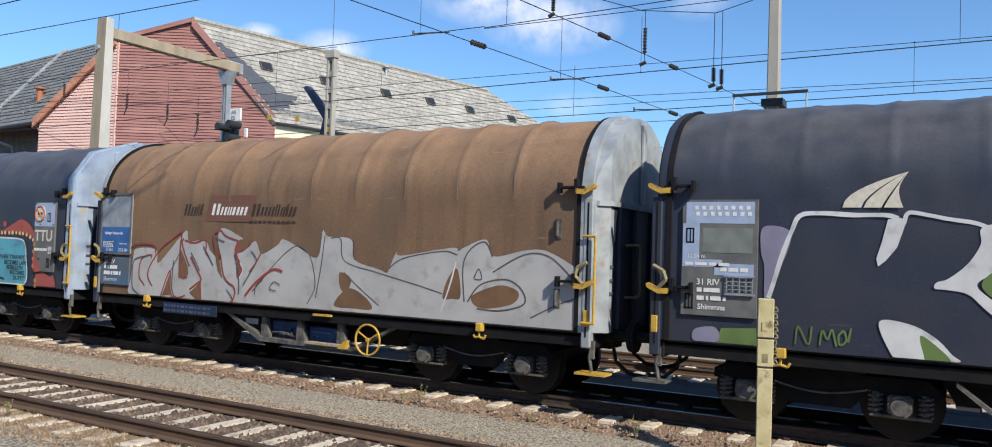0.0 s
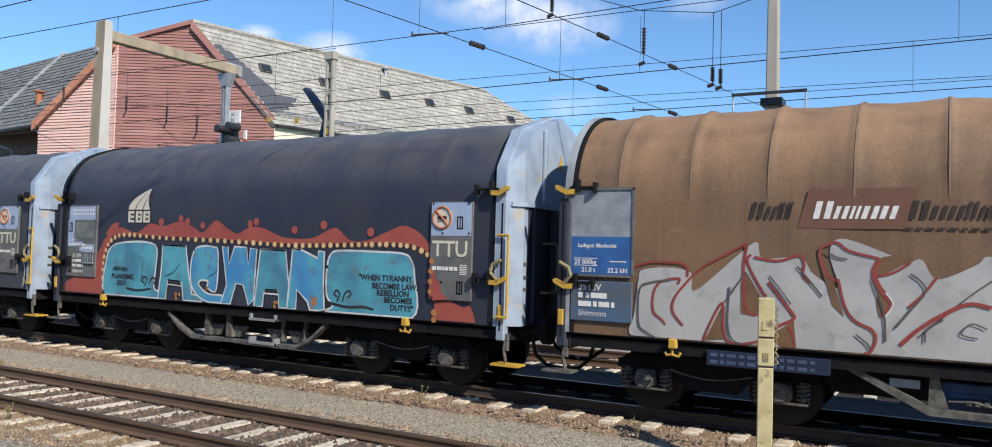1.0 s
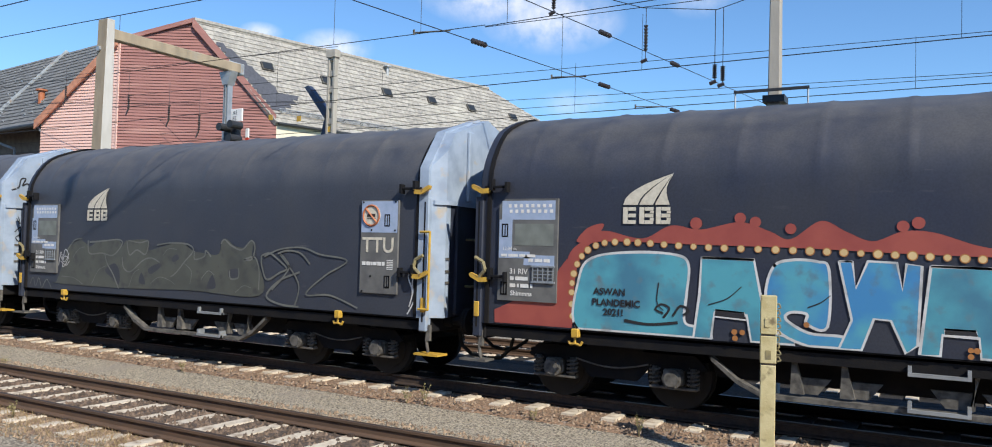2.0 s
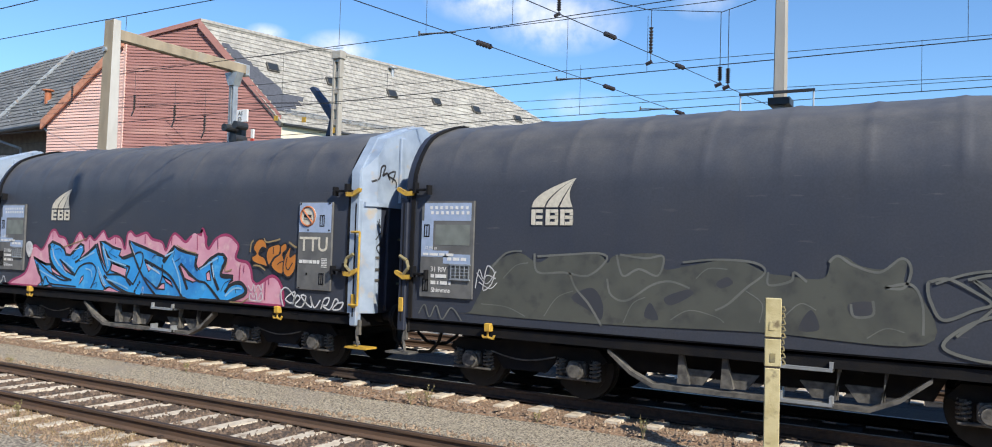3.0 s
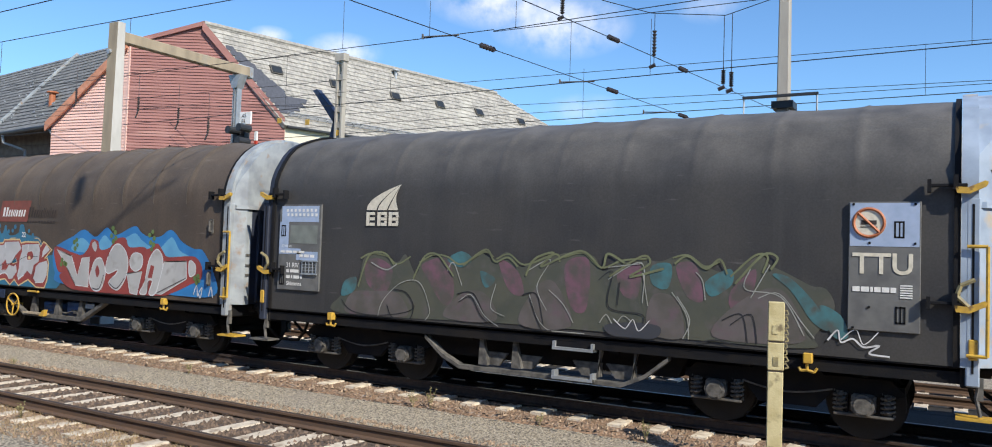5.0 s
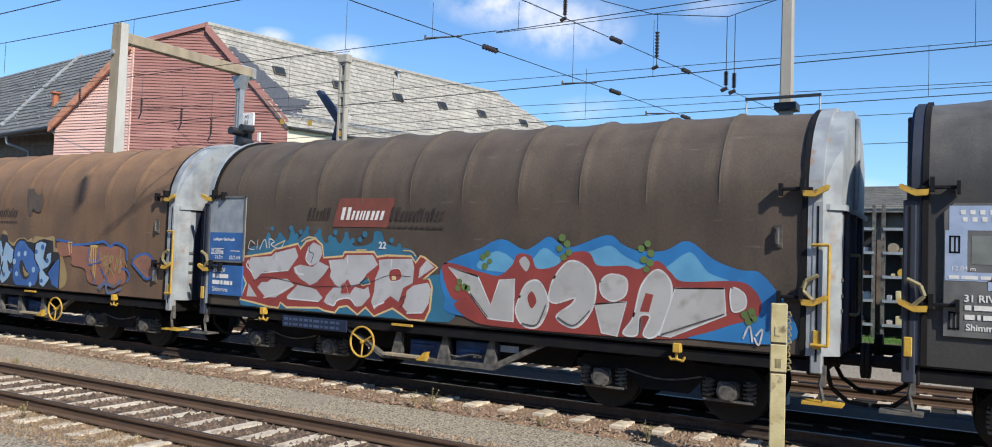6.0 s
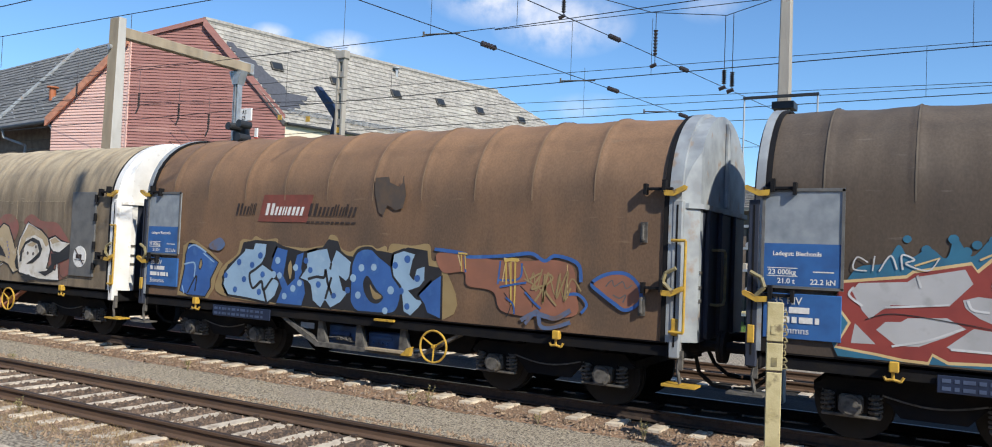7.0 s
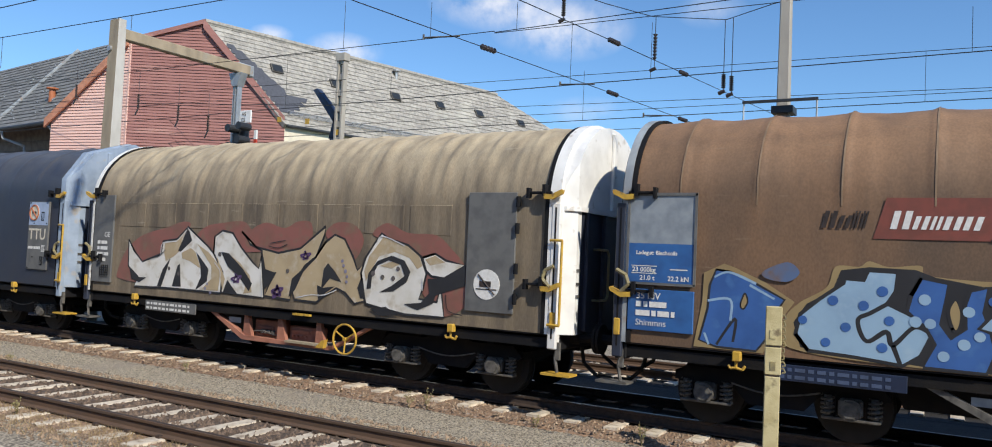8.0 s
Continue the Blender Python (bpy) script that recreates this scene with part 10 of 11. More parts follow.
def tapered(bm, x, y, z0, z1, a0, a1, b0=None, b1=None):
    b0, b1 = b0 or a0, b1 or a1
    vs = [bm.verts.new((x + sx * a / 2, y + sy * b / 2, z)) for z, a, b in ((z0, a0, b0), (z1, a1, b1)) for sx, sy in ((-1, -1), (1, -1), (1, 1), (-1, 1))]
    for f in ((3, 2, 1, 0), (4, 5, 6, 7), (0, 1, 5, 4), (1, 2, 6, 5), (2, 3, 7, 6), (3, 0, 4, 7)):
        bm.faces.new([vs[i] for i in f])
    es = {e for v in vs for e in v.link_edges if abs(e.verts[0].co.z - e.verts[1].co.z) > 0.5}
    bmesh.ops.bevel(bm, geom=list(es), offset=0.02, segments=1, affect="EDGES")


M_PALECONC = material("pale_concrete", (0.52, 0.50, 0.46), 0.9, second=(0.44, 0.42, 0.38), scale=3, bump=0.2, bump_scale=30, stretch=(1, 1, 0.3))


def portal():
    p = thing("signal_portal", "weathered concrete portal post with a beam over the track", "signal portal")
    bm = bmesh.new()
    tapered(bm, -21.57, 14.47, -0.3, 8.62, 0.48, 0.46, 0.46, 0.24)
    bm.normal_update()
    # front face in stained concrete: brown stain plus its shaded side painted in
    for f in bm.faces:
        f.material_index = 1 if f.normal.y < -0.8 else 0
    part("post", bm, [M_PALECONC, M_STAINED], p)
    bm = bmesh.new()
    rod(bm, (-21.66, 14.35, 7.75), (-21.66, 14.27, 7.75), 0.08, 10)
    part("plate", bm, M_GALV, p)
    bm = bmesh.new()
    box(bm, -21.74, -21.46, 14.58, 19.5, 8.08, 8.40, 0.02)
    part("beam", bm, M_STAINED, p)
    bm = bmesh.new()
    box(bm, -21.80, -21.50, 19.0, 19.7, 8.04, 8.44, 0.03)
    part("beam_end", bm, M_PALEGREY, p)
    bm = bmesh.new()
    for dx in (-0.09, 0.09):
        box(bm, -21.62 + dx - 0.02, -21.62 + dx + 0.02, 19.0, 19.2, -0.3, 7.75)
    box(bm, -21.64, -21.60, 18.98, 19.22, -0.3, 7.75)
    prism(bm, [(-21.92, 8.06), (-21.32, 8.06), (-21.50, 7.6), (-21.74, 7.6)], 18.95, 19.25)
    part("steel_leg", bm, M_GALV, p)
    s = thing("railway_signal", "black light signal with hoods on the portal leg", "signal")
    bm = bmesh.new()
    box(bm, -21.20, -20.62, 18.6, 18.85, 5.0, 6.17, 0.03)
    part("backboard", bm, M_SIGNALBLACK, s)
    for x, z in ((-20.42, 6.06), (-20.92, 6.0), (-20.45, 5.62), (-20.9, 5.4)):
        bm = bmesh.new()
        rod(bm, (x, 18.62, z), (x, 18.15, z), 0.13, 14)
        part("lamp_hood", bm, M_SIGNALBLACK, s)
    bm = bmesh.new()
    box(bm, -20.88, -20.36, 18.6, 18.66, 6.22, 6.64, 0.01)
    pl = part("sign_plate", bm, M_WHITE, s, "white plate with black letters")
    lettering("AS", -20.78, 6.45, 0.19, M_DARKLETTER, pl, 18.59)
    lettering("ES", -20.78, 6.26, 0.19, M_DARKLETTER, pl, 18.59)
    bm = bmesh.new()
    box(bm, -20.16, -20.05, 18.6, 18.66, 5.45, 5.66)
    part("red_plate", bm, M_SIGNRED2, s)
    bm = bmesh.new()
    box(bm, -20.16, -20.05, 18.6, 18.66, 5.66, 5.96)
    part("white_plate", bm, M_WHITE, s)


M_SIGNRED2 = material("bright_red_plate", (0.6, 0.06, 0.03), 0.5)
portal()


def far_masts():
    m = thing("lattice_mast", "pale perforated concrete mast before the shed", "catenary mast")
    bm = bmesh.new()
    for dx in (-0.13, 0.13):
        box(bm, -19.56 + dx - 0.04, -19.56 + dx + 0.04, 21.95, 22.15, -0.3, 9.25)
    for i in range(16):
        box(bm, -19.66, -19.46, 21.98, 22.12, 0.2 + 0.58 * i, 0.42 + 0.58 * i)
    box(bm, -19.78, -19.34, 21.9, 22.2, 9.0, 9.3, 0.02)
    part("shaft", bm, M_MAST, m)
    m = line = thing("overhead_line", "concrete mast with catenary wires and brown insulators", "overhead line")
    bm = bmesh.new()
    tapered(bm, -2.71, 14.5, -0.3, 11.5, 0.27, 0.13, 0.27, 0.13)
    part("shaft", bm, M_MAST, m)
    bm = bmesh.new()
    box(bm, -2.88, -2.52, 14.3, 14.7, 4.86, 4.98)
    part("clamp", bm, M_SIGNALBLACK, m)
    bm = bmesh.new()
    box(bm, -3.35, -2.1, 14.2, 14.26, 5.03, 5.075)
    part("arm", bm, M_SIGNALBLACK, m)
    for x in (-3.33, -2.12):
        bm = bmesh.new()
        rod(bm, (x, 14.23, 5.05), (x, 14.23, 3.2), 0.015, 4)
        part("guard_rod", bm, M_GALV, m)
    m = thing("concrete_mast", "short concrete catenary mast with a wire-tension wheel", "catenary mast")
    bm = bmesh.new()
    tapered(bm, -0.10, 22.2, -0.3, 6.12, 0.26, 0.17)
    part("shaft", bm, M_MAST, m)
    bm = bmesh.new()
    ring = [(0.35 + 0.22 * math.cos(a * math.tau / 20), 22.0, 4.35 + 0.22 * math.sin(a * math.tau / 20)) for a in range(21)]
    tube(bm, ring, 0.03, 6)
    for a in range(4):
        rod(bm, (0.35, 22, 4.35), (0.35 + 0.22 * math.cos(a * 1.57), 22, 4.35 + 0.22 * math.sin(a * 1.57)), 0.015, 4)
    part("tension_wheel", bm, M_GALV, m)
    bm = bmesh.new()
    tube(bm, [(-0.05, 22.0, 3.6), (0.28, 22.0, 4.6), (0.35, 22.0, 5.4)], 0.03, 6)
    box(bm, -0.3, 0.1, 21.98, 22.03, 4.9, 4.95)
    part("bracket", bm, M_SIGNALBLACK, m)
    for i in range(6):
        w = bmesh.new()
        rod(w, (0.40, 21.6, 0.9 + 0.16 * i), (0.40, 21.6, 1.04 + 0.16 * i), 0.13, 12)
        part("counterweight", w, M_GREYSTEEL, m)
    # dark-blue folded arm of a loading gauge
    g = thing("loading_crane", "dark blue bent steel arm beside the mast", "crane")
    bm = bmesh.new()
    prism(bm, [(-20.55, 6.3), (-20.15, 6.3), (-19.98, 7.4), (-20.3, 7.35), (-20.38, 6.95)], 22.6, 22.85)
    prism(bm, [(-20.35, 6.9), (-20.2, 7.2), (-21.25, 8.25), (-21.45, 8.2)], 22.6, 22.85)
    box(bm, -20.5, -20.2, 22.6, 22.85, -0.3, 6.35)
    part("arm", bm, M_CRANEBLUE, g)
    return line


M_CRANEBLUE = material("crane_dark_blue", (0.03, 0.045, 0.09), 0.5, second=(0.02, 0.03, 0.06), scale=5)


def wire(a, b, r=0.008, sag=0.0):
    a, b = Vector(a), Vector(b)
    bm = bmesh.new()
    n = 14 if sag else 1
    tube(bm, [a.lerp(b, i / n) - Vector((0, 0, sag * 4 * (i / n) * (1 - i / n))) for i in range(n + 1)], r, 5)
    return bm


def overhead(line):
    runs = ((10.0, -19.46, 7.40, -17.8, 7.41, 0.012), (12.0, -23.26, 7.60, -14.37, 7.56, 0.011), (16.5, -31.76, 7.73, -9.86, 7.62, 0.011), (16.5, -9.86, 7.59, -4.9, 7.68, 0.011),
            (16.5, -9.86, 7.57, -3.66, 7.52, 0.009), (21.0, -21.24, 7.64, 0.5, 7.40, 0.009), (21.0, -21.37, 7.18, 0.5, 7.31, 0.014), (26.0, -15.41, 7.82, 0.64, 7.49, 0.010),
            (26.0, -15.39, 7.46, 0.64, 7.40, 0.010), (26.0, -15.38, 7.14, 0.64, 7.19, 0.014), (31.0, -20.0, 7.7, 2.0, 7.6, 0.012), (31.0, -20.0, 6.6, 2.0, 6.6, 0.012))
    for i, (y, x0, z0, x1, z1, r) in enumerate(runs):
        k = (z1 - z0) / (x1 - x0)
        lo, hi = (x0 - 45, x1 + 25)
        if i == 2:
            hi = x1
        if i in (3, 4):
            lo = x0
        t = line
        part("cable", wire((lo, y, z0 + k * (lo - x0)), (hi, y, z0 + k * (hi - x0)), r), M_WIRE, t)
    t = line
    pts = [Vector(c) for c in ((-10.5, 8.0, 6.9), (-10.38, 12.0, 7.05), (-10.0, 16.5, 7.19), (-9.37, 23.0, 7.36), (-8.42, 28.0, 7.28), (-7.6, 36, 7.3))]
    for a, b in zip(pts, pts[1:]):
        part("cable", wire(a, b, 0.011), M_WIRE, t)
    for c, dd in ((pts[2], pts[3] - pts[2]), (pts[3], pts[4] - pts[3]), (pts[4] + Vector((-0.1, -0.5, 0)), pts[4] - pts[3])):
        bm = bmesh.new()
        dd = dd.normalized() * 0.3
        insulator(bm, c - dd, c + dd, 0.075, 5)
        part("insulator", bm, M_INSULATOR, t)
    t = line
    pts = [Vector(c) for c in ((-7.7, 9.0, 6.8), (-7.65, 14.0, 7.29), (-7.75, 19.0, 7.79), (-7.15, 23.0, 7.82), (-6.28, 32.0, 8.13))]
    for a, b in zip(pts, pts[1:]):
        part("cable", wire(a, b, 0.011), M_WIRE, t)
    for c, dd in ((pts[2], pts[3] - pts[2]), (pts[3], pts[4] - pts[3])):
        bm = bmesh.new()
        dd = dd.normalized() * 0.28
        insulator(bm, c - dd, c + dd, 0.07, 5)
        part("insulator", bm, M_INSULATOR, t)
    t = line
    pts = [Vector(c) for c in ((-8.6, 15.0, 8.4), (-7.63, 18.0, 8.48), (-7.12, 20.0, 8.67), (-5.17, 20.0, 8.37), (-4.12, 20.0, 8.62), (-2.7, 20.0, 8.9))]
    for a, b in zip(pts, pts[1:]):
        part("cable", wire(a, b, 0.011), M_WIRE, t)
    for x, y, z0, z1, i0, i1 in ((-7.02, 20.0, 8.66, 7.22, 8.2, 7.5), (-5.2, 20.0, 8.37, 6.5, 6.98, 6.62), (-5.0, 20.0, 8.39, 6.42, 6.92, 6.54), (-9.0, 18.5, 9.4, 8.33, 8.95, 8.45)):
        part("hanger", wire((x, y, z0), (x, y, z1), 0.010), M_WIRE, t)
        bm = bmesh.new()
        insulator(bm, (x, y, i0), (x, y, i1), 0.065, 8)
        rod(bm, (x - 0.12, y, z1), (x + 0.04, y, z1 + 0.06), 0.05, 8)
        part("insulator", bm, M_INSULATOR, t)
    # droppers between messenger and contact wires
    for y, x, z0, z1 in ((16.5, -14.64, 8.95, 7.63), (16.5, -11.76, 8.57, 7.66), (16.5, -9.25, 8.25, 7.6), (21, -9.91, 9.11, 7.26), (26, -11.72, 8.94, 7.16), (21, -7.47, 8.83, 7.24),
                         (21, 0.17, 8.37, 7.31), (26, -0.94, 8.70, 7.2), (12, -23.0, 7.62, 6.73), (12, -17.38, 7.58, 7.21), (21, -16.47, 8.0, 7.22), (21, -21.24, 9.16, 7.2)):
        t = line
        part("cable", wire((x, y, z0), (x, y, z1), 0.007), M_WIRE, t)
    # section clamps on the wires
    for x, y, z in ((-11.42, 16.5, 7.62), (-9.68, 21.0, 7.24), (-8.9, 26.0, 7.17)):
        t = line
        bm = bmesh.new()
        rod(bm, (x - 0.55, y, z + 0.05), (x + 0.55, y, z - 0.02), 0.022, 6)
        rod(bm, (x - 0.55, y, z + 0.13), (x - 0.55, y, z), 0.03, 6)
        part("clamp", bm, M_GREYSTEEL, t)
    # insulator strings before the red wall
    for x, y, z in ((-33.18, 20.5, 8.8), (-28.92, 20.5, 8.1), (-26.44, 20.5, 7.5), (-24.7, 20.5, 7.0)):
        t = line
        bm = bmesh.new()
        insulator(bm, (x, y, z), (x, y, z - 0.6), 0.06, 7)
        rod(bm, (x, y, z + 0.9), (x, y, z), 0.01, 4)
        rod(bm, (x, y, z - 0.6), (x - 0.15, y, z - 0.85), 0.03, 5)
        part("insulator", bm, M_INSULATOR, t)
    for x, z in ((-22.52, 7.01), (-19.64, 6.4), (-21.08, 6.87)):
        bm = bmesh.new()
        box(bm, x - 0.1, x + 0.1, 21.98, 22.0, z - 0.1, z + 0.1)
        part("plate", bm, M_YELLOW, t)
    for y, x0, z0, x1, z1 in ((20.5, -42, 8.6, -18, 7.0), (20.5, -42, 9.4, -18, 8.9), (20.5, -42, 8.2, -18, 7.9), (23.5, -46, 9.0, -16, 7.6)):
        t = line
        part("cable", wire((x0, y, z0), (x1, y, z1), 0.010), M_WIRE, t)


overhead(far_masts())


def cross_span():
    g = thing("cross_span", "cross-span over the platform with a steel arm and an insulator", "overhead line")
    for y in (4.0, 40.0):
        bm = bmesh.new()
        tapered(bm, 34.0, y, -0.3, 17.1, 0.50, 0.30)
        part("mast", bm, M_MAST, g)
    bm = bmesh.new()
    tapered(bm, -70.0, 1.5, 0.42, 17.1, 0.50, 0.30)
    part("mast", bm, M_MAST, g)
    part("span_wire", wire((-70, 1.7, 16.8), (34, 4.2, 16.8), 0.008), M_WIRE, g)
    bm = bmesh.new()
    rod(bm, (-3.02, 4.0, 13.95), (-0.44, 4.0, 15.31), 0.032, 10)
    part("arm", bm, M_GALV, g)
    bm = bmesh.new()
    insulator(bm, (-3.60, 4.0, 15.43), (-3.80, 4.0, 14.60), 0.10, 9)
    part("insulator", bm, M_INSULATOR, g)
    for x, z in ((-3.02, 13.95), (-0.44, 15.31), (-3.60, 15.43)):
        part("stay", wire((x, 4.0, z), (x, 4.0, 16.75), 0.008), M_WIRE, g)


cross_span()


# ---- the marker post by the track ----
def marker_post():
    p = thing("marker_post", "yellowed concrete cable post with rusty hooks beside the track", "post")
    x, y = -1.82, 9.55
    m = Matrix.Translation((x, y, 0)) @ pose(0, 0, 0, 0, 0, 12)
    for z0, z1, w in ((-0.32, 0.93, 0.168), (0.95, 1.26, 0.178), (1.28, 1.72, 0.178)):
        bm = bmesh.new()
        box(bm, -w / 2, w / 2, -0.08, 0.08, z0, z1, 0.008, m=m)
        part("block", bm, M_STAKE, p)
    bm = bmesh.new()
    box(bm, -0.078, 0.078, -0.07, 0.07, -0.3, 1.70, m=m)
    part("core", bm, M_DARKLETTER, p)
    bm = bmesh.new()
    box(bm, -0.04, 0.02, -0.088, -0.08, 1.36, 1.46, m=m)
    part("plate", bm, M_STAKE, p)
    bm = bmesh.new()
    box(bm, -0.03, 0.03, -0.086, -0.08, 1.0, 1.1, m=m)
    part("plate", bm, M_HANDLE, p)
    r = random.Random(2)
    for i in range(9):
        z = 1.02 + 0.075 * i
        bm = bmesh.new()
        tube(bm, [m @ Vector(c) for c in ((0.085, -0.03, z), (0.115, -0.04, z + 0.01), (0.12 + r.uniform(0, 0.02), -0.04, z - 0.035), (0.10, -0.04, z - 0.045))], 0.009, 5)
        part("hook", bm, M_HANDLE, p)


marker_post()


# ---- yard beyond the train ----
def yard():
    bm = bmesh.new()
    rows = []
    for i in range(60):
        x = -60 + 120 * i / 59
        rows.append([bm.verts.new((x, 27.6 + 0.3 * noise.noise((x, 0, 0)), -0.265)), bm.verts.new((x, 37 + noise.noise((x, 5, 0)), -0.26))])
    for a, b in zip(rows, rows[1:]):
        bm.faces.new((a[0], b[0], b[1], a[1]))
    tagged(part("grass_strip", bm, M_GRASS, None), "strip of bright green grass beyond the tracks", "grass", kind="structure")
    # ground sheet coloured as the dark of the train's shade
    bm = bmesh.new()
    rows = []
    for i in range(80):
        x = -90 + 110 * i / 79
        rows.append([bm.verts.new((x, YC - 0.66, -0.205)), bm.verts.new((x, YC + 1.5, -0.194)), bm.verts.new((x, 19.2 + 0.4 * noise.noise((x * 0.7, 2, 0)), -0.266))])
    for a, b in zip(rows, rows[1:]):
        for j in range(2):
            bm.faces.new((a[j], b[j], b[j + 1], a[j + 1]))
    tagged(part("cinder_path", bm, M_TRAINSHADE, None), "dark ground strip painted as the shade of the train", "ground", kind="structure")
    r = random.Random(11)
    vs, fs = [], []
    for i in range(9000):
        x, y = r.uniform(-9, 6), r.uniform(27.4, 31.0)
        h, a, l = r.uniform(0.08, 0.22), r.uniform(0, 6.28), r.uniform(-0.1, 0.1)
        dx, dy = 0.012 * math.cos(a), 0.012 * math.sin(a)
        n = len(vs)
        vs += [(x - dx, y - dy, -0.31), (x + dx, y + dy, -0.31), (x + l, y + l, -0.31 + h)]
        fs.append((n, n + 1, n + 2))
    tagged(part("grass", (vs, fs), M_GRASS, None), "short green grass in the yard", "grass", kind="stuff")
    track(25.2, 0.0, "rusty siding before the racks", -12, 8)
    for j in range(3):
        rack = thing("storage_rack", "open steel rack with pale rails and stored iron parts", "rack", "racks", at=Matrix.Translation((-7.4 + 4.9 * j, 31.5, -0.3)))
        for x in (0.0, 2.3, 4.6):
            bm = bmesh.new()
            box(bm, x - 0.06, x + 0.06, -0.06, 0.06, 0, 4.75)
            part("upright", bm, M_GREYSTEEL, rack)
        for z in (0.45, 1.3, 2.15, 3.0, 3.85):
            bm = bmesh.new()
            box(bm, 0, 4.6, -0.12, -0.02, z, z + 0.1)
            part("rail", bm, M_GALV, rack)
            bm = bmesh.new()
            box(bm, 0, 4.6, -0.02, 1.1, z, z + 0.05)
            part("shelf", bm, M_SIGNALBLACK, rack)
            for i in range(15 if z < 3.5 else 0):
                x = 0.12 + 0.29 * i
                bm = bmesh.new()
                a, h = r.uniform(0.15, 0.30), r.uniform(0.12, 0.42)
                if r.random() < 0.5:
                    rod(bm, (x + 0.2, 0.1, z + 0.05 + h / 2), (x + 0.2, 0.8, z + 0.05 + h / 2), h / 2, 12)
                else:
                    box(bm, x, x + a, 0.05, 0.9, z + 0.05, z + 0.05 + h, 0.02)
                part("iron_part", bm, (M_STAINED, M_RAILSIDE, M_GALV, M_YELLOW, M_STAKE, M_CONCRETE, M_STAINED)[r.randrange(7)], rack)
        bm = bmesh.new()
        box(bm, 0, 4.6, 1.1, 1.15, 0, 3.9)
        part("back_mesh", bm, M_SIGNALBLACK, rack)
    b = thing("store_shed", "low store shed with a weathered tiled roof behind the racks", "shed")
    bm = bmesh.new()
    box(bm, -9, 9, 34.2, 41.8, -0.3, 4.55)
    part("wall", bm, M_SHADEWALL, b)
    bm = bmesh.new()
    slab(bm, [(-9.4, 33.6, 4.45), (9.4, 33.6, 4.45), (9.4, 38, 5.75), (-9.4, 38, 5.75)], 0.12)
    part("roof", bm, M_SLATE, b)
    bm = bmesh.new()
    slab(bm, [(9.4, 42.4, 4.45), (-9.4, 42.4, 4.45), (-9.4, 38, 5.75), (9.4, 38, 5.75)], 0.12)
    part("roof", bm, M_SLATE, b)
    for i in range(13):
        bm = bmesh.new()
        u = i / 13
        box(bm, -9.4, 9.4, 33.58 + 4.4 * u, 33.66 + 4.4 * u, 4.46 + 1.3 * u, 4.51 + 1.3 * u)
        part("tile_course", bm, M_DARKSLATE, b)
    b = thing("office_tower", "white panelled tower building far behind the yard", "building")
    bm = bmesh.new()
    box(bm, -0.9, 0.75, 48, 56, -0.3, 9.3)
    part("wall", bm, M_WHITE, b)
    for i in range(6):
        bm = bmesh.new()
        box(bm, -0.95, -0.55, 47.95, 48.0, 1.0 + 1.35 * i, 1.9 + 1.35 * i)
        part("window", bm, M_DARKPANE, b)
    for x in (-0.3, 0.2):
        bm = bmesh.new()
        box(bm, x, x + 0.05, 47.94, 48.0, 0, 9.3)
        part("panel_joint", bm, M_GALV, b)
    b = thing("workshop_hall", "long grey hall with a pale roof beyond the yard", "building")
    bm = bmesh.new()
    box(bm, -45, 60, 64, 90, -0.3, 7.0)
    part("wall", bm, M_SHADEWALL, b)
    bm = bmesh.new()
    slab(bm, [(-46, 63, 6.6), (61, 63, 6.6), (61, 76, 8.2), (-46, 76, 8.2)], 0.2)
    part("roof", bm, M_SLATE, b)
    bm = bmesh.new()
    box(bm, -45.5, 60.5, 62.6, 63.0, 6.4, 6.9)
    part("fascia", bm, M_SIGNALBLACK, b)
    for i in range(22):
        bm = bmesh.new()
        box(bm, -42 + 4.6 * i, -39.2 + 4.6 * i, 63.9, 64.0, 1.2, 4.4)
        part("window", bm, M_DARKPANE, b)
    for x, y in ((2.9, 40), (-4.5, 38)):
        m = thing("lamp_mast", "slim grey lattice mast in the yard", "mast")
        bm = bmesh.new()
        tapered(bm, x, y, -0.3, 7.6, 0.22, 0.16)
        part("shaft", bm, M_MAST, m)


yard()


# ---- behind the camera: platform edge and an unseen block added to dim skylight ----
def platform():
    bm = bmesh.new()
    box(bm, -120, 60, -9, 3.5, -0.32, 0.42)
    tagged(part("platform", bm, M_CONCRETE, None), "plain concrete station platform", "platform", kind="structure")
    bm = bmesh.new()
    box(bm, -120, 60, 3.5, 3.72, 0.30, 0.425)
    tagged(part("platform_edge", bm, M_SLEEPER, None), "pale stone platform edge", "platform edge", kind="structure")


    # added out of view only to hold skylight off the train
    b = thing("unseen_sky_block", "plain unseen block behind the platform, added to cut skylight", "building")
    bm = bmesh.new()
    box(bm, -75, 45, -24, -10, -0.3, 7.6)
    part("wall", bm, M_SHADEWALL, b)
    bm = bmesh.new()
    slab(bm, [(-76, -9.4, 7.5), (46, -9.4, 7.5), (46, -17, 9.0), (-76, -17, 9.0)], 0.2)
    part("roof", bm, M_DARKSLATE, b)
    bm = bmesh.new()
    slab(bm, [(46, -24.6, 7.5), (-76, -24.6, 7.5), (-76, -17, 9.0), (46, -17, 9.0)], 0.2)
    part("roof", bm, M_DARKSLATE, b)
    for i in range(26):
        for z in (1.6, 4.9):
            bm = bmesh.new()
            box(bm, -72 + 4.4 * i, -70.6 + 4.4 * i, -10.0, -9.95, z, z + 2.1)
            part("window", bm, M_DARKPANE, b)


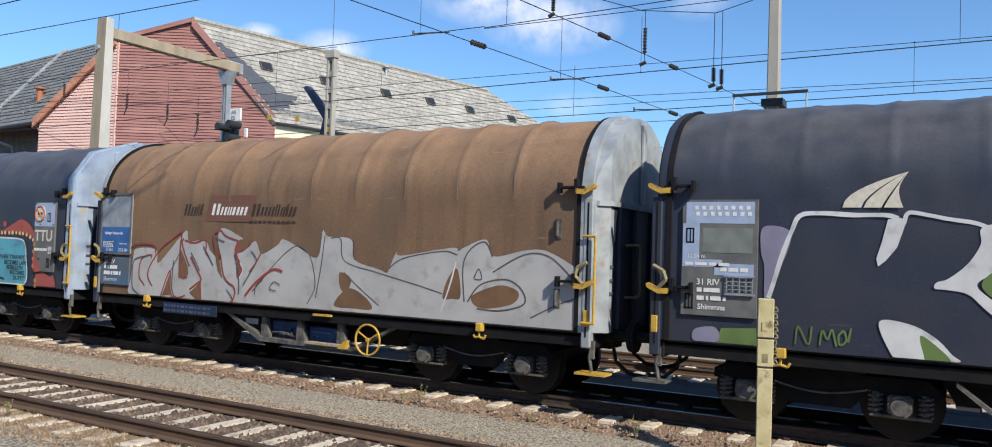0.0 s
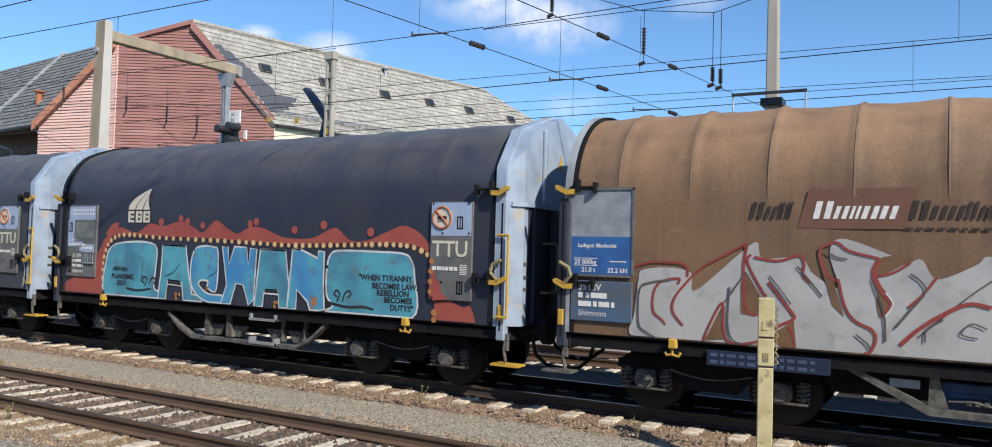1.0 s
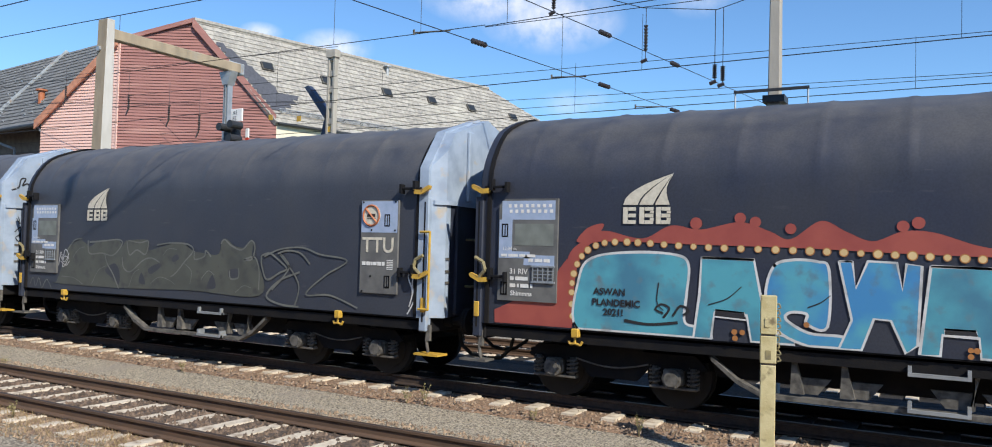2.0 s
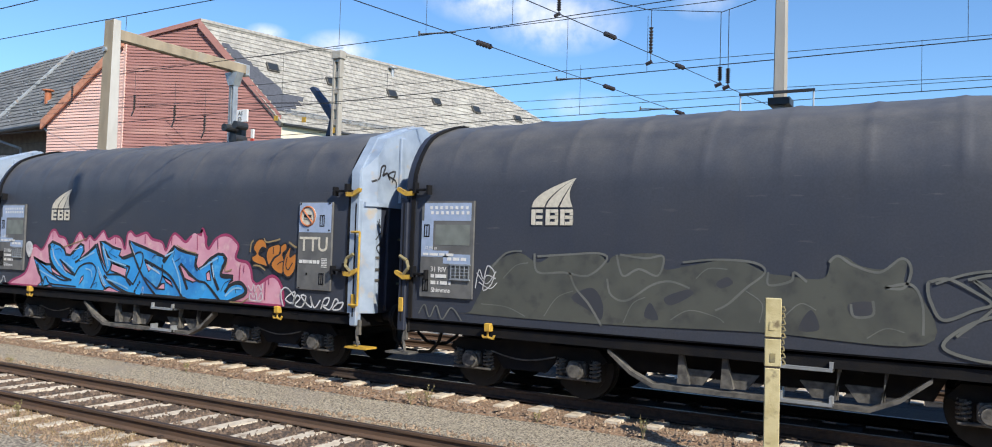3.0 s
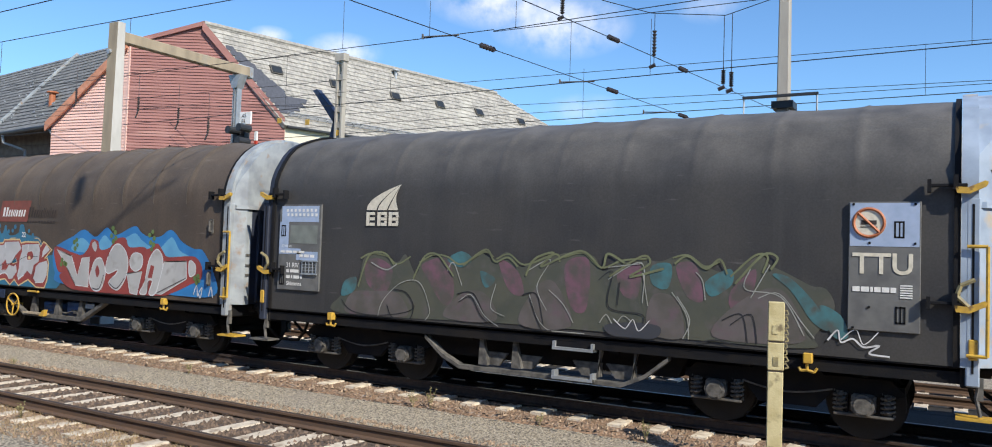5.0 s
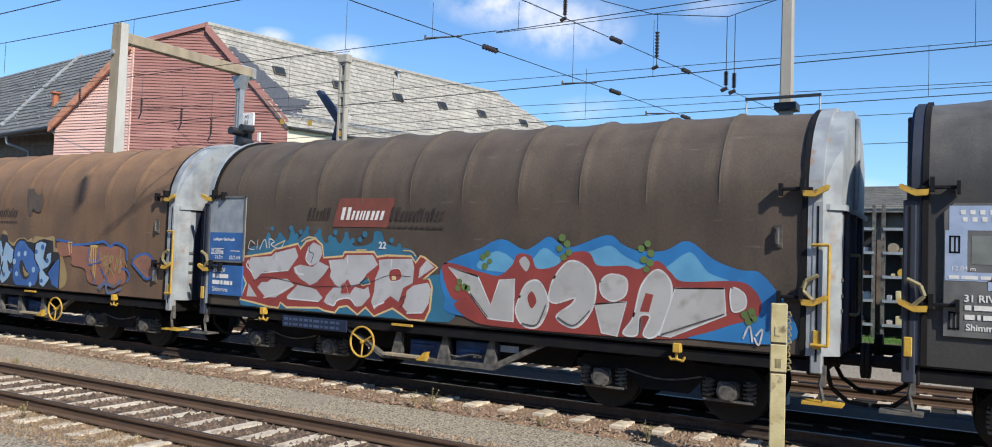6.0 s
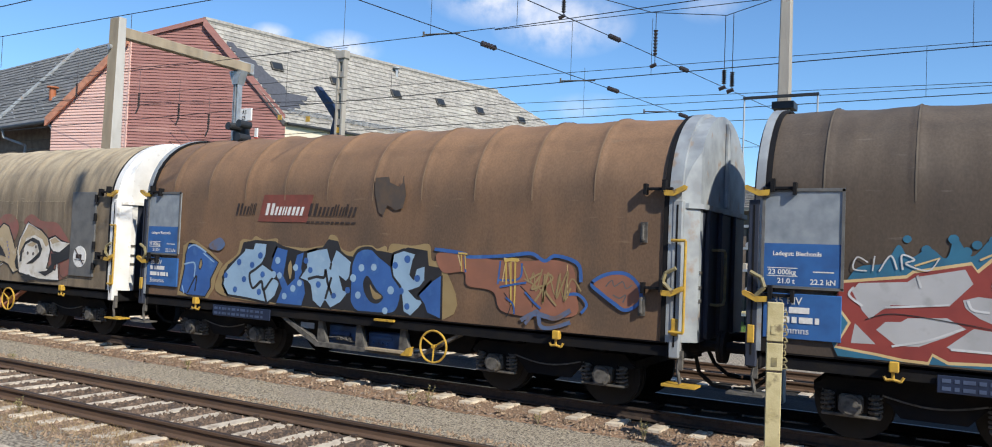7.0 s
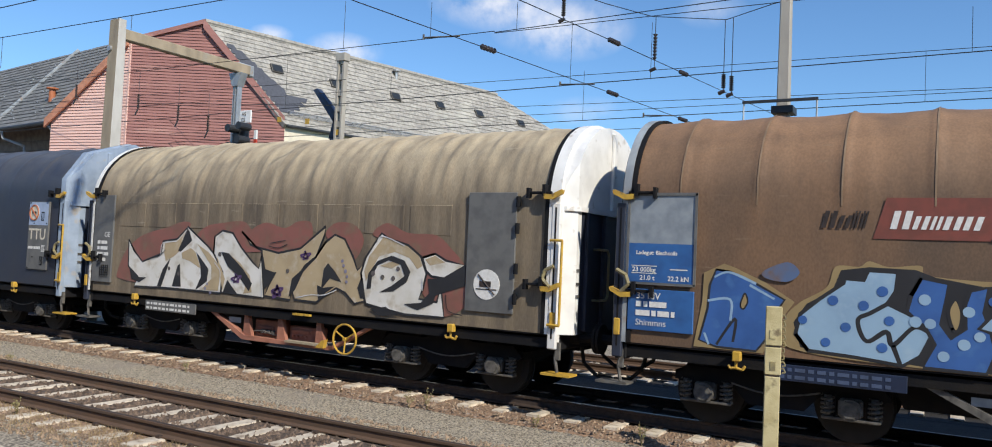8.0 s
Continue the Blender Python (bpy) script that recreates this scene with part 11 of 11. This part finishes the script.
# ---- loose stones and weeds ----
def scatter():
    r = random.Random(21)
    vs, fs = [], []
    inner_vs, inner_fs = [], []
    for i in range(34000):
        k = r.random()
        if k < 0.78:
            x, y, z = r.uniform(-24, 0.5), YN + r.uniform(-1.75, 1.75), ZN - 0.19
        elif k < 0.92:
            x, y, z = r.uniform(-32, 0.5), YC - 0.9 - 0.9 * r.random() ** 1.5, -0.20
        else:
            x, y, z = r.uniform(-28, 0.5), YC + 2.6 + r.uniform(-0.6, 3.5), -0.25
        if k < 0.78 and abs(abs(y - YN) - 0.7525) < 0.11:
            continue
        s = r.uniform(0.012, 0.034)
        inner = k < 0.78 and abs(y - YN) < 0.66
        if inner and abs((x + 60.3) % 0.6 - 0.3) < 0.085 and r.random() < 0.9:
            continue
        if inner:
            z = -0.268
            s *= 1.35
        gv, gf = (inner_vs, inner_fs) if inner else (vs, fs)
        n = len(gv)
        j = lambda: r.uniform(0.6, 1.25) * s
        gv += [(x - j(), y, z), (x, y - j(), z), (x + j(), y, z), (x, y + j(), z), (x + r.uniform(-0.3, 0.3) * s, y + r.uniform(-0.3, 0.3) * s, z + j() * 1.1)]
        gf += [(n, n + 1, n + 4), (n + 1, n + 2, n + 4), (n + 2, n + 3, n + 4), (n + 3, n, n + 4)]
    tagged(part("oily_stones", (inner_vs, inner_fs), M_OILSTONE, None), "dark oily ballast stones between the rails", "ballast", kind="stuff")
    tagged(part("ballast_stones", (vs, fs), M_STONE, None), "loose rusty ballast stones along the tracks", "ballast", kind="stuff")
    vs, fs = [], []
    for i in range(26000):
        x, y = r.uniform(-26, 1.0), r.uniform(8.6, 10.4)
        s = r.uniform(0.006, 0.016)
        n = len(vs)
        a = r.uniform(0, 6.28)
        c, d = math.cos(a) * s, math.sin(a) * s
        vs += [(x - c, y - d, -0.276), (x + d, y - c, -0.276), (x + c, y + d, -0.276), (x, y, -0.276 + s * 0.9)]
        fs += [(n, n + 1, n + 3), (n + 1, n + 2, n + 3), (n + 2, n, n + 3)]
    tagged(part("gravel", (vs, fs), M_PEBBLE, None), "fine grey gravel between the tracks", "gravel", kind="stuff")
    vs, fs = [], []
    for i in range(5200):
        x = r.uniform(-17, -5)
        y = YN - 0.85 - abs(r.gauss(0, 0.45))
        if noise.noise((x * 1.3, y * 2, 4)) < -0.15:
            continue
        h, a, l = r.uniform(0.03, 0.10), r.uniform(0, 6.28), r.uniform(-0.06, 0.06)
        dx, dy = 0.006 * math.cos(a), 0.006 * math.sin(a)
        n = len(vs)
        vs += [(x - dx, y - dy, -0.285), (x + dx, y + dy, -0.285), (x + l, y + l * 0.6, -0.275 + h)]
        fs.append((n, n + 1, n + 2))
    tagged(part("dry_grass", (vs, fs), M_DRYGRASS, None), "short dry grass beside the near rail", "grass", kind="stuff")
    for x, y, h in ((-3.6, 10.3, 0.35), (-7.4, 10.3, 0.30), (-7.1, 10.35, 0.34), (-1.35, 9.8, 0.3), (-0.55, 9.85, 0.3), (-0.35, 9.8, 0.33), (-0.2, 9.75, 0.3), (-12.5, 10.2, 0.2), (-5.2, 10.35, 0.16),
                    (-13.4, 6.1, 0.22), (-12.8, 8.3, 0.16), (-15.5, 8.6, 0.22), (-10.9, 6.2, 0.25)):
        wd = thing("weed", "small dry weed growing in the gravel", "weed", "weeds", at=Matrix.Translation((x, y, -0.272)))
        vs, fs = [], []
        for i in range(7):
            a, l = r.uniform(0, 6.28), r.uniform(0.02, 0.10)
            hh = h * r.uniform(0.6, 1.0)
            n = len(vs)
            tx, ty = l * math.cos(a), l * math.sin(a)
            vs += [(-0.004, 0, 0), (0.004, 0, 0), (tx + 0.003, ty, hh), (tx - 0.003, ty, hh)]
            fs.append((n, n + 1, n + 2, n + 3))
            for q in range(6):
                n = len(vs)
                k = r.uniform(0.4, 1.0)
                b = r.uniform(0, 6.28)
                px, py, pz = tx * k, ty * k, hh * k
                e = 0.035 * r.uniform(0.5, 1)
                vs += [(px, py, pz), (px + e * math.cos(b), py + e * math.sin(b), pz + 0.01), (px + e * 0.7 * math.cos(b + 0.5), py + e * 0.7 * math.sin(b + 0.5), pz + 0.025)]
                fs.append((n, n + 1, n + 2))
        part("stalk_tuft", (vs, fs), M_WEED, wd)


M_PEBBLE = material("grey_pebbles", (0.42, 0.375, 0.29), 0.95, second=(0.20, 0.175, 0.135), scale=60, mix=(0.3, 0.7))
platform()
scatter()


# ---- what moves ----
def motions():
    steps = [i * 0.5 for i in range(17)]
    for w, k in TRAIN:
        x = -8.71 + PITCH * (7 - k)
        walk(w, [(t, pose(x + run(t), YC, 0)) for t in steps])
    for ws, at in WHEELS:
        rows = []
        for f in range(0, 241, 2):
            t = f / FPS
            a = math.degrees(run(t) / 0.46)
            rows.append((t, pose(*at, 0, a, 0)))
        walk(ws, rows)


motions()
